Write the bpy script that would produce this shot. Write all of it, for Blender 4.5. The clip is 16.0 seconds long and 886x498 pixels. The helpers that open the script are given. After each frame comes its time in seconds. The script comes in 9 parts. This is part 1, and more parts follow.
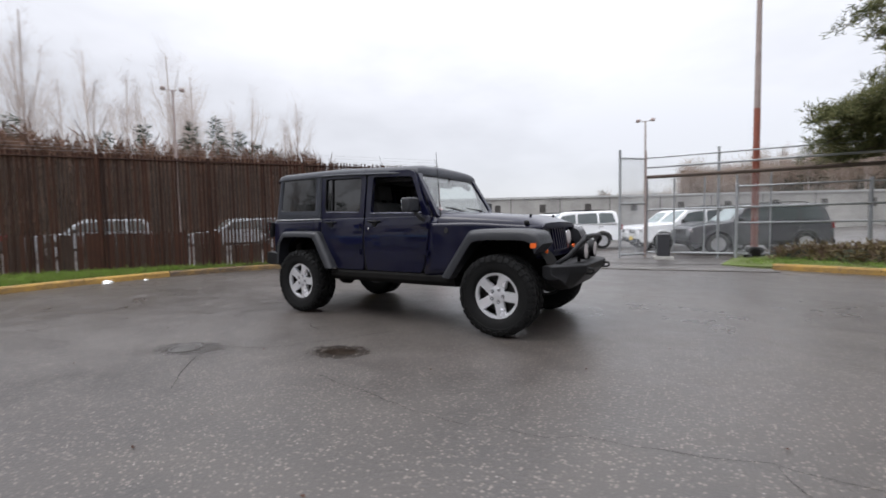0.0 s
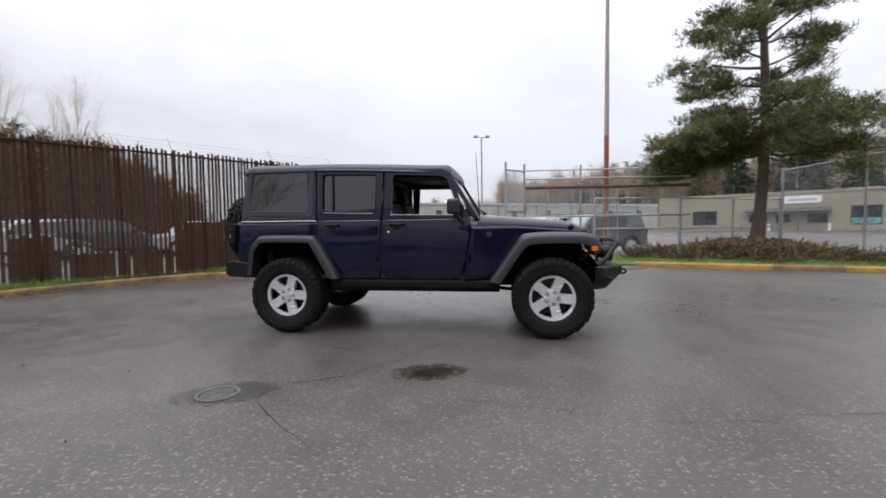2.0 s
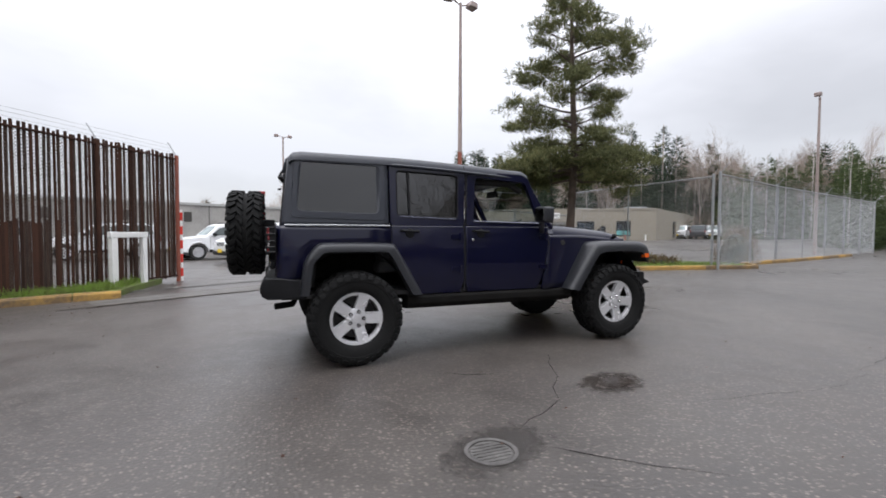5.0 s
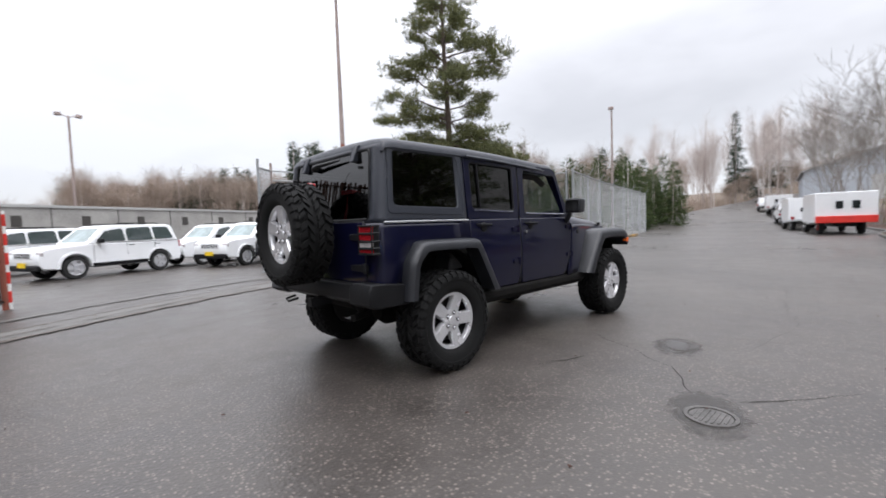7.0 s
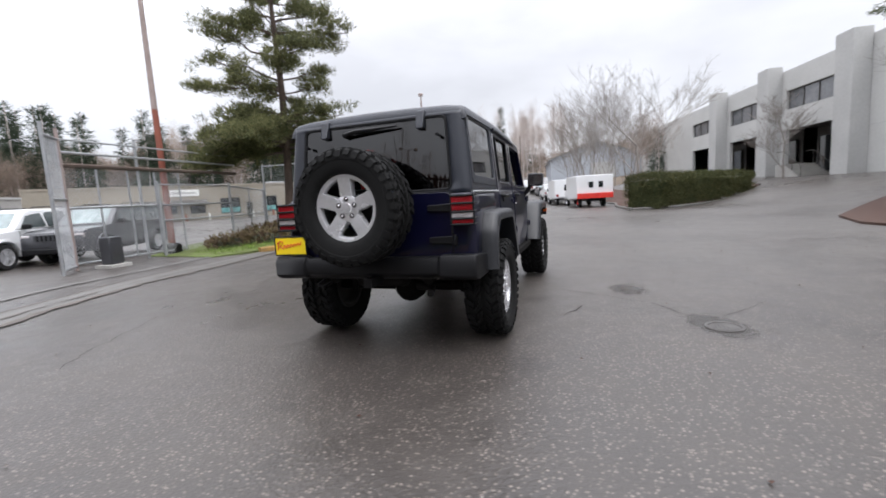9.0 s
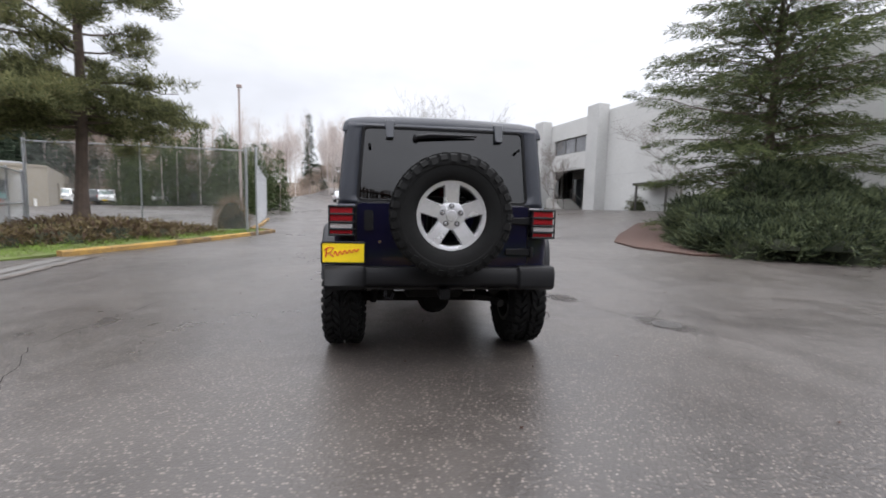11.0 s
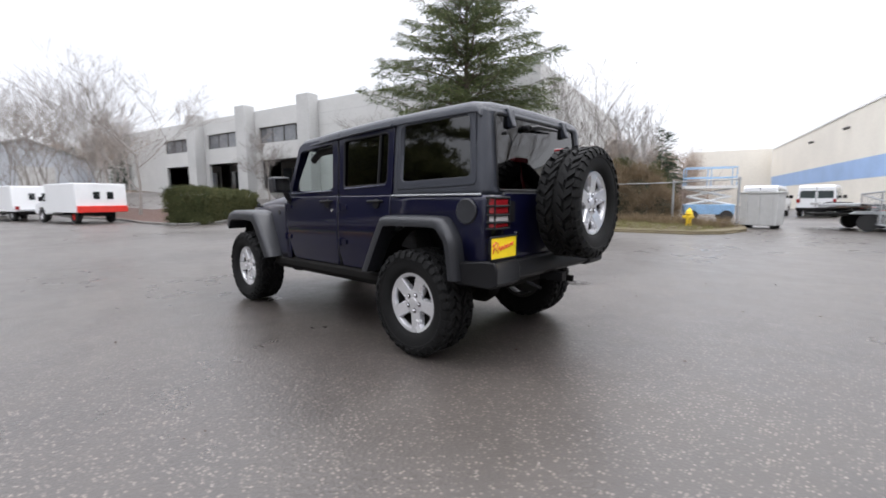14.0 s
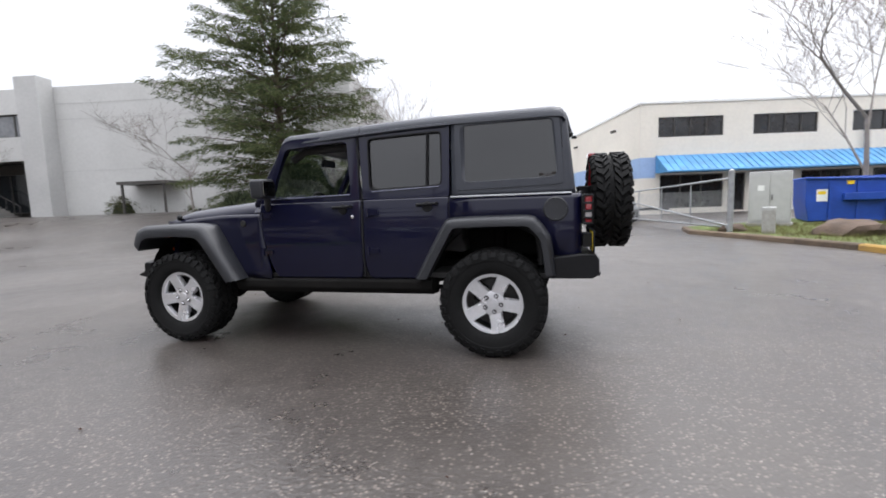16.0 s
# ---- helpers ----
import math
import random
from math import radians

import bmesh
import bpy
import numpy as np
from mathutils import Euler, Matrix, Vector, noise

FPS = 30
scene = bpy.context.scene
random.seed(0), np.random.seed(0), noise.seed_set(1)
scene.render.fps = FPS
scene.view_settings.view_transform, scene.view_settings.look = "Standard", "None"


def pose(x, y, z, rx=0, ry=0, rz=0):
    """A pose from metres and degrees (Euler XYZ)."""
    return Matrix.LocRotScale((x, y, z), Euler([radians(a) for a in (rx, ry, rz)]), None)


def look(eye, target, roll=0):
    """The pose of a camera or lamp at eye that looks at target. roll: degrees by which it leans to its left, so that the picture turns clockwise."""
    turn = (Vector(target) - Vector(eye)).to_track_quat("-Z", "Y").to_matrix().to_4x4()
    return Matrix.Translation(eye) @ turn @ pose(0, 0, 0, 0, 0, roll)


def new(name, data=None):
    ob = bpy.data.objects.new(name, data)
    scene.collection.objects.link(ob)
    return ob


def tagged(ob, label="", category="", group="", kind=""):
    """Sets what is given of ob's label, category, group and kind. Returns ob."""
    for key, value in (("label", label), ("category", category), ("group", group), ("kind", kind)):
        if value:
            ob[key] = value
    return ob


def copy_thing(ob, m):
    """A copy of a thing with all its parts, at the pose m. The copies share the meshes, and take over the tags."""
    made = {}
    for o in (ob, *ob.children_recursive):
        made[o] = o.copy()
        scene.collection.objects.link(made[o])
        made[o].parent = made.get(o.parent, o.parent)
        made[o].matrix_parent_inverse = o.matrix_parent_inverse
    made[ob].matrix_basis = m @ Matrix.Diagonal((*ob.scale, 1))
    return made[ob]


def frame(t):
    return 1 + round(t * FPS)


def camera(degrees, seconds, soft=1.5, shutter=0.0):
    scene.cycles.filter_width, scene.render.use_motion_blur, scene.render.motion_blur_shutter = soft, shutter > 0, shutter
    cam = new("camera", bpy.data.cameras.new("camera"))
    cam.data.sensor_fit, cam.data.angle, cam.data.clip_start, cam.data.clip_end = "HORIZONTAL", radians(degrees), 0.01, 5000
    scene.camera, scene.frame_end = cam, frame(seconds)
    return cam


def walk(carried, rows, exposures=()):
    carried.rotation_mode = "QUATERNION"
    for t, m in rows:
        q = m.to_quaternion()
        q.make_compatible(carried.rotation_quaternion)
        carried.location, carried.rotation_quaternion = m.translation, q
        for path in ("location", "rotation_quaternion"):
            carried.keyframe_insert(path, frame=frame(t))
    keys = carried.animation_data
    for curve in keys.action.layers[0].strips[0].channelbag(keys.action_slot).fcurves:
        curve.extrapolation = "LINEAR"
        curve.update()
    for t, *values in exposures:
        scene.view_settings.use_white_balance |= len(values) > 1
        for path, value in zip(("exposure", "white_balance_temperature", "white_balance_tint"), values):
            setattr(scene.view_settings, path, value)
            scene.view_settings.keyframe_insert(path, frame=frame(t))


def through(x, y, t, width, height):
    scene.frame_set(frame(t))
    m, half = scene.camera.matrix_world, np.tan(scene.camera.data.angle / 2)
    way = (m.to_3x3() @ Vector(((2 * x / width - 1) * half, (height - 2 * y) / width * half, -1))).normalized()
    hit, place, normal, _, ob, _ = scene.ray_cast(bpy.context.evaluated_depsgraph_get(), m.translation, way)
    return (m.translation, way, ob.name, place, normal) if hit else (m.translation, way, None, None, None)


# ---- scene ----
cam = camera(91.8, 16.0, soft=1.7, shutter=0.4)
PATH = [
    (0, (3.306, -4.887, 1.173), (2.256, -3.189, 1.057), -1.1),
    (0.5, (2.694, -5.107, 1.154), (1.858, -3.292, 1.05), -0.9),
    (1, (2.151, -5.297, 1.184), (1.467, -3.42, 1.102), -0.1),
    (1.5, (1.6, -5.465, 1.19), (1.148, -3.519, 1.094), -1.6),
    (2, (1.021, -5.445, 1.187), (0.721, -3.47, 1.083), -0.7),
    (2.5, (0.485, -5.481, 1.182), (0.463, -3.484, 1.081), -1.7),
    (3, (-0.061, -5.385, 1.202), (0.084, -3.392, 1.129), -3.1),
    (3.5, (-0.608, -5.274, 1.19), (-0.275, -3.302, 1.172), -1.9),
    (3.7, (-0.836, -5.247, 1.203), (-0.409, -3.294, 1.14), -1.4),
    (5.8, (-2.958, -4.317, 1.205), (-1.963, -2.585, 1.096), -0.4),
    (6, (-3.178, -4.205, 1.219), (-2.076, -2.543, 1.071), -0.7),
    (6.5, (-3.59, -3.798, 1.232), (-2.357, -2.231, 1.081), -3.0),
    (7, (-3.986, -3.432, 1.234), (-2.605, -1.991, 1.121), -2.0),
    (7.5, (-4.347, -3.021, 1.22), (-2.806, -1.754, 1.08), -0.8),
    (8, (-4.623, -2.56, 1.233), (-2.965, -1.45, 1.093), 0.5),
    (8.2, (-4.758, -2.388, 1.211), (-3.035, -1.384, 1.055), -0.7),
    (10.3, (-5.399, -0.307, 1.276), (-3.415, -0.14, 1.091), -0.5),
    (10.5, (-5.378, -0.103, 1.258), (-3.384, -0.051, 1.105), 0.1),
    (11, (-5.396, 0.428, 1.259), (-3.422, 0.171, 1.062), 1.4),
    (11.5, (-5.272, 0.949, 1.247), (-3.329, 0.517, 1.046), 1.2),
    (12, (-5.16, 1.467, 1.242), (-3.332, 0.687, 1.015), 0.3),
    (12.5, (-4.906, 1.92, 1.231), (-3.144, 1.009, 0.979), -0.3),
    (13, (-4.643, 2.364, 1.221), (-2.994, 1.246, 1.044), 0.5),
    (13.5, (-4.318, 2.804, 1.232), (-2.865, 1.453, 0.978), -0.8),
    (14, (-3.876, 3.182, 1.24), (-2.539, 1.713, 1.007), -0.4),
    (14.5, (-3.456, 3.578, 1.246), (-2.363, 1.921, 0.998), -0.6),
    (15, (-2.933, 3.795, 1.228), (-2.012, 2.033, 1.011), 0.1),
    (15.5, (-2.45, 4.036, 1.231), (-1.761, 2.169, 1.029), -1.1),
    (16, (-1.934, 4.166, 1.222), (-1.437, 2.24, 1.01), -2.1),
]
EXPOSURES = [(0, 0.13), (3.5, 0.12), (7, 0.29), (11, 0.49), (13.2, 0.62), (14.5, 0.57), (16, 0.54)]
walk(cam, [(t, look(eye, target, roll)) for t, eye, target, roll in PATH], EXPOSURES)

# ---- world and light: bright overcast winter day ----
world = bpy.data.worlds.new("overcast_sky")
scene.world = world
world.use_nodes = True
wn, wl = world.node_tree.nodes, world.node_tree.links
wn.clear()
sky = wn.new("ShaderNodeTexSky")
sky.sky_type = "NISHITA"
sky.sun_disc = False
sky.sun_elevation = radians(38)
sky.sun_rotation = radians(200)
coord = wn.new("ShaderNodeTexCoord")
sep = wn.new("ShaderNodeSeparateXYZ")
wl.new(coord.outputs["Generated"], sep.inputs[0])
# overcast luminance: the zenith is about three times as bright as the horizon
grad = wn.new("ShaderNodeMapRange")
grad.inputs["From Min"].default_value = 0.0
grad.inputs["From Max"].default_value = 1.0
grad.inputs["To Min"].default_value = 0.69
grad.inputs["To Max"].default_value = 3.6
height = wn.new("ShaderNodeMath")
height.operation = "POWER"
height.use_clamp = True
height.inputs[1].default_value = 2.2
wl.new(sep.outputs["Z"], height.inputs[0])
wl.new(height.outputs[0], grad.inputs["Value"])
squash = wn.new("ShaderNodeVectorMath")
squash.operation = "MULTIPLY"
squash.inputs[1].default_value = (1.0, 1.0, 2.6)
wl.new(coord.outputs["Generated"], squash.inputs[0])
cloud = wn.new("ShaderNodeTexNoise")
cloud.inputs["Scale"].default_value = 1.5
cloud.inputs["Detail"].default_value = 5.0
cloud.inputs["Roughness"].default_value = 0.5
wl.new(squash.outputs[0], cloud.inputs["Vector"])
cmap = wn.new("ShaderNodeMapRange")
cmap.inputs["From Min"].default_value = 0.32
cmap.inputs["From Max"].default_value = 0.62
cmap.inputs["To Min"].default_value = 0.80
cmap.inputs["To Max"].default_value = 1.12
wl.new(cloud.outputs["Fac"], cmap.inputs["Value"])
mul = wn.new("ShaderNodeMath")
mul.operation = "MULTIPLY"
wl.new(grad.outputs[0], mul.inputs[0])
wl.new(cmap.outputs[0], mul.inputs[1])
grey = wn.new("ShaderNodeMix")
grey.data_type = "RGBA"
grey.blend_type = "MULTIPLY"
grey.inputs["Factor"].default_value = 1.0
grey.inputs[6].default_value = (0.922, 0.932, 1.0, 1)
wl.new(mul.outputs[0], grey.inputs[7])
veil = wn.new("ShaderNodeBackground")
wl.new(grey.outputs[2], veil.inputs["Color"])
veil.inputs["Strength"].default_value = 0.97
blue = wn.new("ShaderNodeBackground")
wl.new(sky.outputs[0], blue.inputs["Color"])
blue.inputs["Strength"].default_value = 0.012
both = wn.new("ShaderNodeAddShader")
wl.new(veil.outputs[0], both.inputs[0])
wl.new(blue.outputs[0], both.inputs[1])
wout = wn.new("ShaderNodeOutputWorld")
wl.new(both.outputs[0], wout.inputs["Surface"])

sun_data = bpy.data.lights.new("sun", "SUN")
sun_data.energy, sun_data.angle, sun_data.color = 0.7, radians(25), (1.0, 0.98, 0.95)
sun = new("sun", sun_data)
sun.matrix_world = look((0, 0, 30), (9, 12, 0))
scene.view_settings.exposure = 0.0


# ---- materials ----
def material(name, colour, rough=0.6, metal=0.0, vary=0.12, scale=6.0, fine=60.0, bump=0.0, bump_scale=80.0, coat=0.0, second=None,
             rough_vary=0.1, per_object=0.0, per_island=0.0, spec=0.5, alpha=1.0):
    """A surface with colour varied at two scales, uneven gloss and fine relief, in world metres."""
    m = bpy.data.materials.new(name)
    m.use_nodes = True
    n, l = m.node_tree.nodes, m.node_tree.links
    p = n["Principled BSDF"]
    p.inputs["Roughness"].default_value = rough
    p.inputs["Metallic"].default_value = metal
    p.inputs["Specular IOR Level"].default_value = spec
    p.inputs["Coat Weight"].default_value = coat
    p.inputs["Coat Roughness"].default_value = 0.04
    p.inputs["Alpha"].default_value = alpha
    tc = n.new("ShaderNodeTexCoord")
    a = n.new("ShaderNodeTexNoise")
    a.inputs["Scale"].default_value, a.inputs["Detail"].default_value = scale, 5.0
    b = n.new("ShaderNodeTexNoise")
    b.inputs["Scale"].default_value, b.inputs["Detail"].default_value = fine, 3.0
    for t in (a, b):
        l.new(tc.outputs["Object"], t.inputs["Vector"])
    mixer = n.new("ShaderNodeMix")
    mixer.data_type = "FLOAT"
    mixer.inputs[0].default_value = 0.4
    l.new(a.outputs["Fac"], mixer.inputs[2])
    l.new(b.outputs["Fac"], mixer.inputs[3])
    fac = mixer.outputs[0]
    if per_object or per_island:
        src = n.new("ShaderNodeObjectInfo").outputs["Random"] if per_object else n.new("ShaderNodeNewGeometry").outputs["Random Per Island"]
        k = n.new("ShaderNodeMath")
        k.operation = "MULTIPLY_ADD"
        k.inputs[1].default_value = per_object or per_island
        l.new(src, k.inputs[0])
        l.new(fac, k.inputs[2])
        sub = n.new("ShaderNodeMath")
        sub.operation = "SUBTRACT"
        sub.inputs[1].default_value = (per_object or per_island) / 2
        l.new(k.outputs[0], sub.inputs[0])
        fac = sub.outputs[0]
    ramp = n.new("ShaderNodeValToRGB")
    low = second or [c * (1 - 2 * vary) for c in colour]
    high = colour if second else [min(1, c * (1 + 2 * vary)) for c in colour]
    ramp.color_ramp.elements[0].color, ramp.color_ramp.elements[1].color = (*low, 1), (*high, 1)
    ramp.color_ramp.elements[0].position, ramp.color_ramp.elements[1].position = 0.3, 0.7
    l.new(fac, ramp.inputs[0])
    l.new(ramp.outputs[0], p.inputs["Base Color"])
    if rough_vary:
        r = n.new("ShaderNodeMapRange")
        r.inputs["To Min"].default_value, r.inputs["To Max"].default_value = max(0.02, rough - rough_vary), min(1, rough + rough_vary)
        l.new(a.outputs["Fac"], r.inputs["Value"])
        l.new(r.outputs[0], p.inputs["Roughness"])
    if bump:
        c = n.new("ShaderNodeTexNoise")
        c.inputs["Scale"].default_value, c.inputs["Detail"].default_value = bump_scale, 4.0
        l.new(tc.outputs["Object"], c.inputs["Vector"])
        bm_node = n.new("ShaderNodeBump")
        bm_node.inputs["Strength"].default_value = 1.0
        bm_node.inputs["Distance"].default_value = bump
        l.new(c.outputs["Fac"], bm_node.inputs["Height"])
        l.new(bm_node.outputs[0], p.inputs["Normal"])
    return m


def glass(name, tint, rough=0.02, opacity=0.35):
    """Tinted pane: part clear, part mirror, with the gloss by Fresnel."""
    m = bpy.data.materials.new(name)
    m.use_nodes = True
    n, l = m.node_tree.nodes, m.node_tree.links
    n.clear()
    tr = n.new("ShaderNodeBsdfTransparent")
    tr.inputs[0].default_value = (*tint, 1)
    gl = n.new("ShaderNodeBsdfGlossy")
    gl.inputs["Roughness"].default_value = rough
    fr = n.new("ShaderNodeLayerWeight")
    fr.inputs["Blend"].default_value = 0.5
    pw = n.new("ShaderNodeMath")
    pw.operation = "POWER"
    pw.inputs[1].default_value = 4.0
    l.new(fr.outputs["Facing"], pw.inputs[0])
    ma = n.new("ShaderNodeMath")
    ma.operation = "MULTIPLY_ADD"
    ma.inputs[1].default_value = 0.9
    ma.inputs[2].default_value = 0.090
    l.new(pw.outputs[0], ma.inputs[0])
    mx = n.new("ShaderNodeMixShader")
    l.new(ma.outputs[0], mx.inputs[0])
    l.new(tr.outputs[0], mx.inputs[1])
    l.new(gl.outputs[0], mx.inputs[2])
    out = n.new("ShaderNodeOutputMaterial")
    l.new(mx.outputs[0], out.inputs["Surface"])
    return m


def leafy(name, colour, second, rough=0.75, per_island=0.6, through=0.35):
    """Needles and leaves: varied colour, dull gloss, and some light passing through."""
    m = material(name, colour, rough, scale=0.7, fine=9, second=second, per_island=per_island, spec=0.12)
    n, l = m.node_tree.nodes, m.node_tree.links
    p = n["Principled BSDF"]
    tl = n.new("ShaderNodeBsdfTranslucent")
    l.new(p.inputs["Base Color"].links[0].from_socket, tl.inputs["Color"])
    mx = n.new("ShaderNodeMixShader")
    mx.inputs[0].default_value = through
    l.new(p.outputs[0], mx.inputs[1])
    l.new(tl.outputs[0], mx.inputs[2])
    l.new(mx.outputs[0], n["Material Output"].inputs["Surface"])
    return m


def asphalt_material():
    m = bpy.data.materials.new("wet_asphalt")
    m.use_nodes = True
    n, l = m.node_tree.nodes, m.node_tree.links
    p = n["Principled BSDF"]
    tc = n.new("ShaderNodeTexCoord")

    def noise_tex(scale, detail=4.0, rough=0.55):
        t = n.new("ShaderNodeTexNoise")
        t.inputs["Scale"].default_value, t.inputs["Detail"].default_value, t.inputs["Roughness"].default_value = scale, detail, rough
        l.new(tc.outputs["Object"], t.inputs["Vector"])
        return t.outputs["Fac"]

    def rng(src, a, b, c, d):
        t = n.new("ShaderNodeMapRange")
        for key, v in zip(("From Min", "From Max", "To Min", "To Max"), (a, b, c, d)):
            t.inputs[key].default_value = v
        l.new(src, t.inputs["Value"])
        return t.outputs[0]

    def mixc(f, a, b, mode="MIX"):
        t = n.new("ShaderNodeMix")
        t.data_type, t.blend_type = "RGBA", mode
        for sock, v in ((t.inputs[0], f), (t.inputs[6], a), (t.inputs[7], b)):
            if isinstance(v, (int, float)):
                sock.default_value = v
            elif isinstance(v, tuple):
                sock.default_value = (*v, 1)
            else:
                l.new(v, sock)
        return t.outputs[2]

    stones = n.new("ShaderNodeTexVoronoi")
    stones.inputs["Scale"].default_value = 48.0
    l.new(tc.outputs["Object"], stones.inputs["Vector"])
    hue = n.new("ShaderNodeSeparateColor")
    l.new(stones.outputs["Color"], hue.inputs[0])
    pale = rng(hue.outputs[0], 0.45, 0.95, 0.0, 1.0)
    round_ = rng(stones.outputs["Distance"], 0.25, 0.5, 1.0, 0.0)
    t = n.new("ShaderNodeMath")
    t.operation = "MULTIPLY"
    l.new(pale, t.inputs[0])
    l.new(round_, t.inputs[1])
    big = noise_tex(0.35, 6.0)
    mid = noise_tex(2.2, 6.0, 0.65)
    tar = mixc(rng(big, 0.35, 0.65, 0.0, 1.0), (0.031, 0.027, 0.025), (0.055, 0.048, 0.043))
    tar = mixc(rng(mid, 0.3, 0.7, 0.0, 0.4), tar, (0.082, 0.070, 0.061))
    # a few bright chips of quartz and shell in the top of the tar
    chips = n.new("ShaderNodeTexVoronoi")
    chips.inputs["Scale"].default_value = 31.0
    l.new(tc.outputs["Object"], chips.inputs["Vector"])
    ch = n.new("ShaderNodeSeparateColor")
    l.new(chips.outputs["Color"], ch.inputs[0])
    chip = n.new("ShaderNodeMath")
    chip.operation = "MULTIPLY"
    l.new(rng(ch.outputs[1], 0.84, 1.0, 0.0, 1.0), chip.inputs[0])
    l.new(rng(chips.outputs["Distance"], 0.10, 0.24, 1.0, 0.0), chip.inputs[1])
    col = mixc(t.outputs[0], tar, (0.175, 0.149, 0.129))
    col = mixc(chip.outputs[0], col, (0.28, 0.255, 0.23))
    l.new(col, p.inputs["Base Color"])
    wet = rng(mid, 0.35, 0.7, -0.06, 0.08)
    damp = n.new("ShaderNodeMath")
    damp.operation = "ADD"
    l.new(wet, damp.inputs[0])
    l.new(rng(noise_tex(0.16, 3.0), 0.38, 0.62, 0.30, 0.46), damp.inputs[1])
    l.new(damp.outputs[0], p.inputs["Roughness"])
    p.inputs["Specular IOR Level"].default_value = 0.65
    hsum = n.new("ShaderNodeMath")
    hsum.operation = "SUBTRACT"
    l.new(noise_tex(25.0, 5.0, 0.7), hsum.inputs[0])
    l.new(stones.outputs["Distance"], hsum.inputs[1])
    bp = n.new("ShaderNodeBump")
    bp.inputs["Strength"].default_value = 0.6
    bp.inputs["Distance"].default_value = 0.0028
    l.new(hsum.outputs[0], bp.inputs["Height"])
    l.new(bp.outputs[0], p.inputs["Normal"])
    return m


M_ASPHALT = asphalt_material()
M_WOODLAND = material("woodland_floor", (0.16, 0.12, 0.085), 0.95, scale=0.15, fine=2.0, second=(0.09, 0.07, 0.05), bump=0.1, bump_scale=3.0)
M_GRASS_SOIL = material("mossy_turf", (0.12, 0.18, 0.03), 0.95, scale=2.0, fine=30.0, second=(0.07, 0.065, 0.03), bump=0.02, bump_scale=40)
M_GRASS = material("grass_blades", (0.17, 0.29, 0.04), 0.7, per_island=0.5, second=(0.14, 0.16, 0.05), spec=0.2)
M_DULLGRASS = material("dull_winter_grass", (0.18, 0.19, 0.065), 0.85, per_island=0.6, second=(0.13, 0.10, 0.05), spec=0.15)
M_DULLSOIL = material("leafy_winter_soil", (0.12, 0.10, 0.05), 0.95, scale=2.0, fine=30.0, second=(0.085, 0.065, 0.04), bump=0.02, bump_scale=40)
M_JOINT = material("damp_brown_joint", (0.075, 0.062, 0.052), 0.6, scale=4, fine=30, vary=0.3)
M_MULCH = material("bark_mulch", (0.085, 0.043, 0.030), 0.95, scale=5, fine=45, second=(0.045, 0.026, 0.02), bump=0.03, bump_scale=35)
M_KERB = material("worn_yellow_kerb_paint", (0.36, 0.215, 0.05), 0.85, scale=3.5, fine=22, second=(0.085, 0.062, 0.045), bump=0.006, bump_scale=60, per_object=0.3)
M_MUDKERB = material("muddy_kerb", (0.16, 0.115, 0.075), 0.85, scale=3.5, fine=22, second=(0.07, 0.05, 0.035), bump=0.006, bump_scale=60, per_object=0.3)
M_CONCRETE = material("weathered_concrete", (0.36, 0.35, 0.33), 0.85, scale=0.8, fine=14, vary=0.14, bump=0.004, bump_scale=60)
M_GUTTER = material("wet_gutter_concrete", (0.15, 0.145, 0.135), 0.55, scale=1.5, fine=25, second=(0.08, 0.075, 0.07), bump=0.005, bump_scale=50)
M_GREYWALL = material("grey_tiltup_panel", (0.50, 0.50, 0.485), 0.85, scale=0.35, fine=6, vary=0.05, bump=0.003, bump_scale=40)
M_GREYWALL2 = material("pale_grey_pilaster", (0.44, 0.44, 0.43), 0.85, scale=0.4, fine=6, vary=0.06, bump=0.003, bump_scale=40)
M_CREAM = material("cream_painted_wall", (0.74, 0.70, 0.62), 0.8, scale=0.3, fine=5, vary=0.04, bump=0.002, bump_scale=40)
M_BAND = material("blue_painted_band", (0.30, 0.43, 0.66), 0.7, scale=0.6, fine=9, vary=0.06)
M_AWNING = material("blue_awning_metal", (0.085, 0.28, 0.52), 0.45, scale=1.5, fine=18, vary=0.15)
M_TAN = material("tan_block_wall", (0.30, 0.27, 0.22), 0.85, scale=0.3, fine=6, vary=0.08)
M_PANE = material("dark_window_glass", (0.02, 0.023, 0.026), 0.06, scale=1, fine=5, rough_vary=0.02, spec=0.8)
# office panes: reflected sky is put into the grey base colour
M_SKYPANE = material("sky_toned_office_glass", (0.13, 0.135, 0.145), 0.10, scale=0.8, fine=4, vary=0.25, rough_vary=0.04, spec=1.0)
M_CARPANE = material("greenish_car_glass", (0.045, 0.060, 0.060), 0.08, scale=1, fine=5, rough_vary=0.03, spec=0.9)
# green tinted glass, its pale tone standing for reflected sky
M_SCREEN = material("green_screen_sky_painted", (0.22, 0.28, 0.28), 0.10, scale=1, fine=5, vary=0.25, rough_vary=0.03, spec=0.9)
M_FRAME = material("dark_bronze_frame", (0.06, 0.055, 0.05), 0.5)
# brown thicket lightened by hand: the distance haze is in the colour
M_THICKET = material("haze_paled_thicket", (0.40, 0.33, 0.28), 0.95, scale=0.08, fine=1, second=(0.25, 0.19, 0.15), per_island=0.5)
M_RUSTWOOD = material("rusty_brown_thicket", (0.17, 0.095, 0.060), 0.95, scale=0.08, fine=1, second=(0.085, 0.045, 0.030), per_island=0.5)
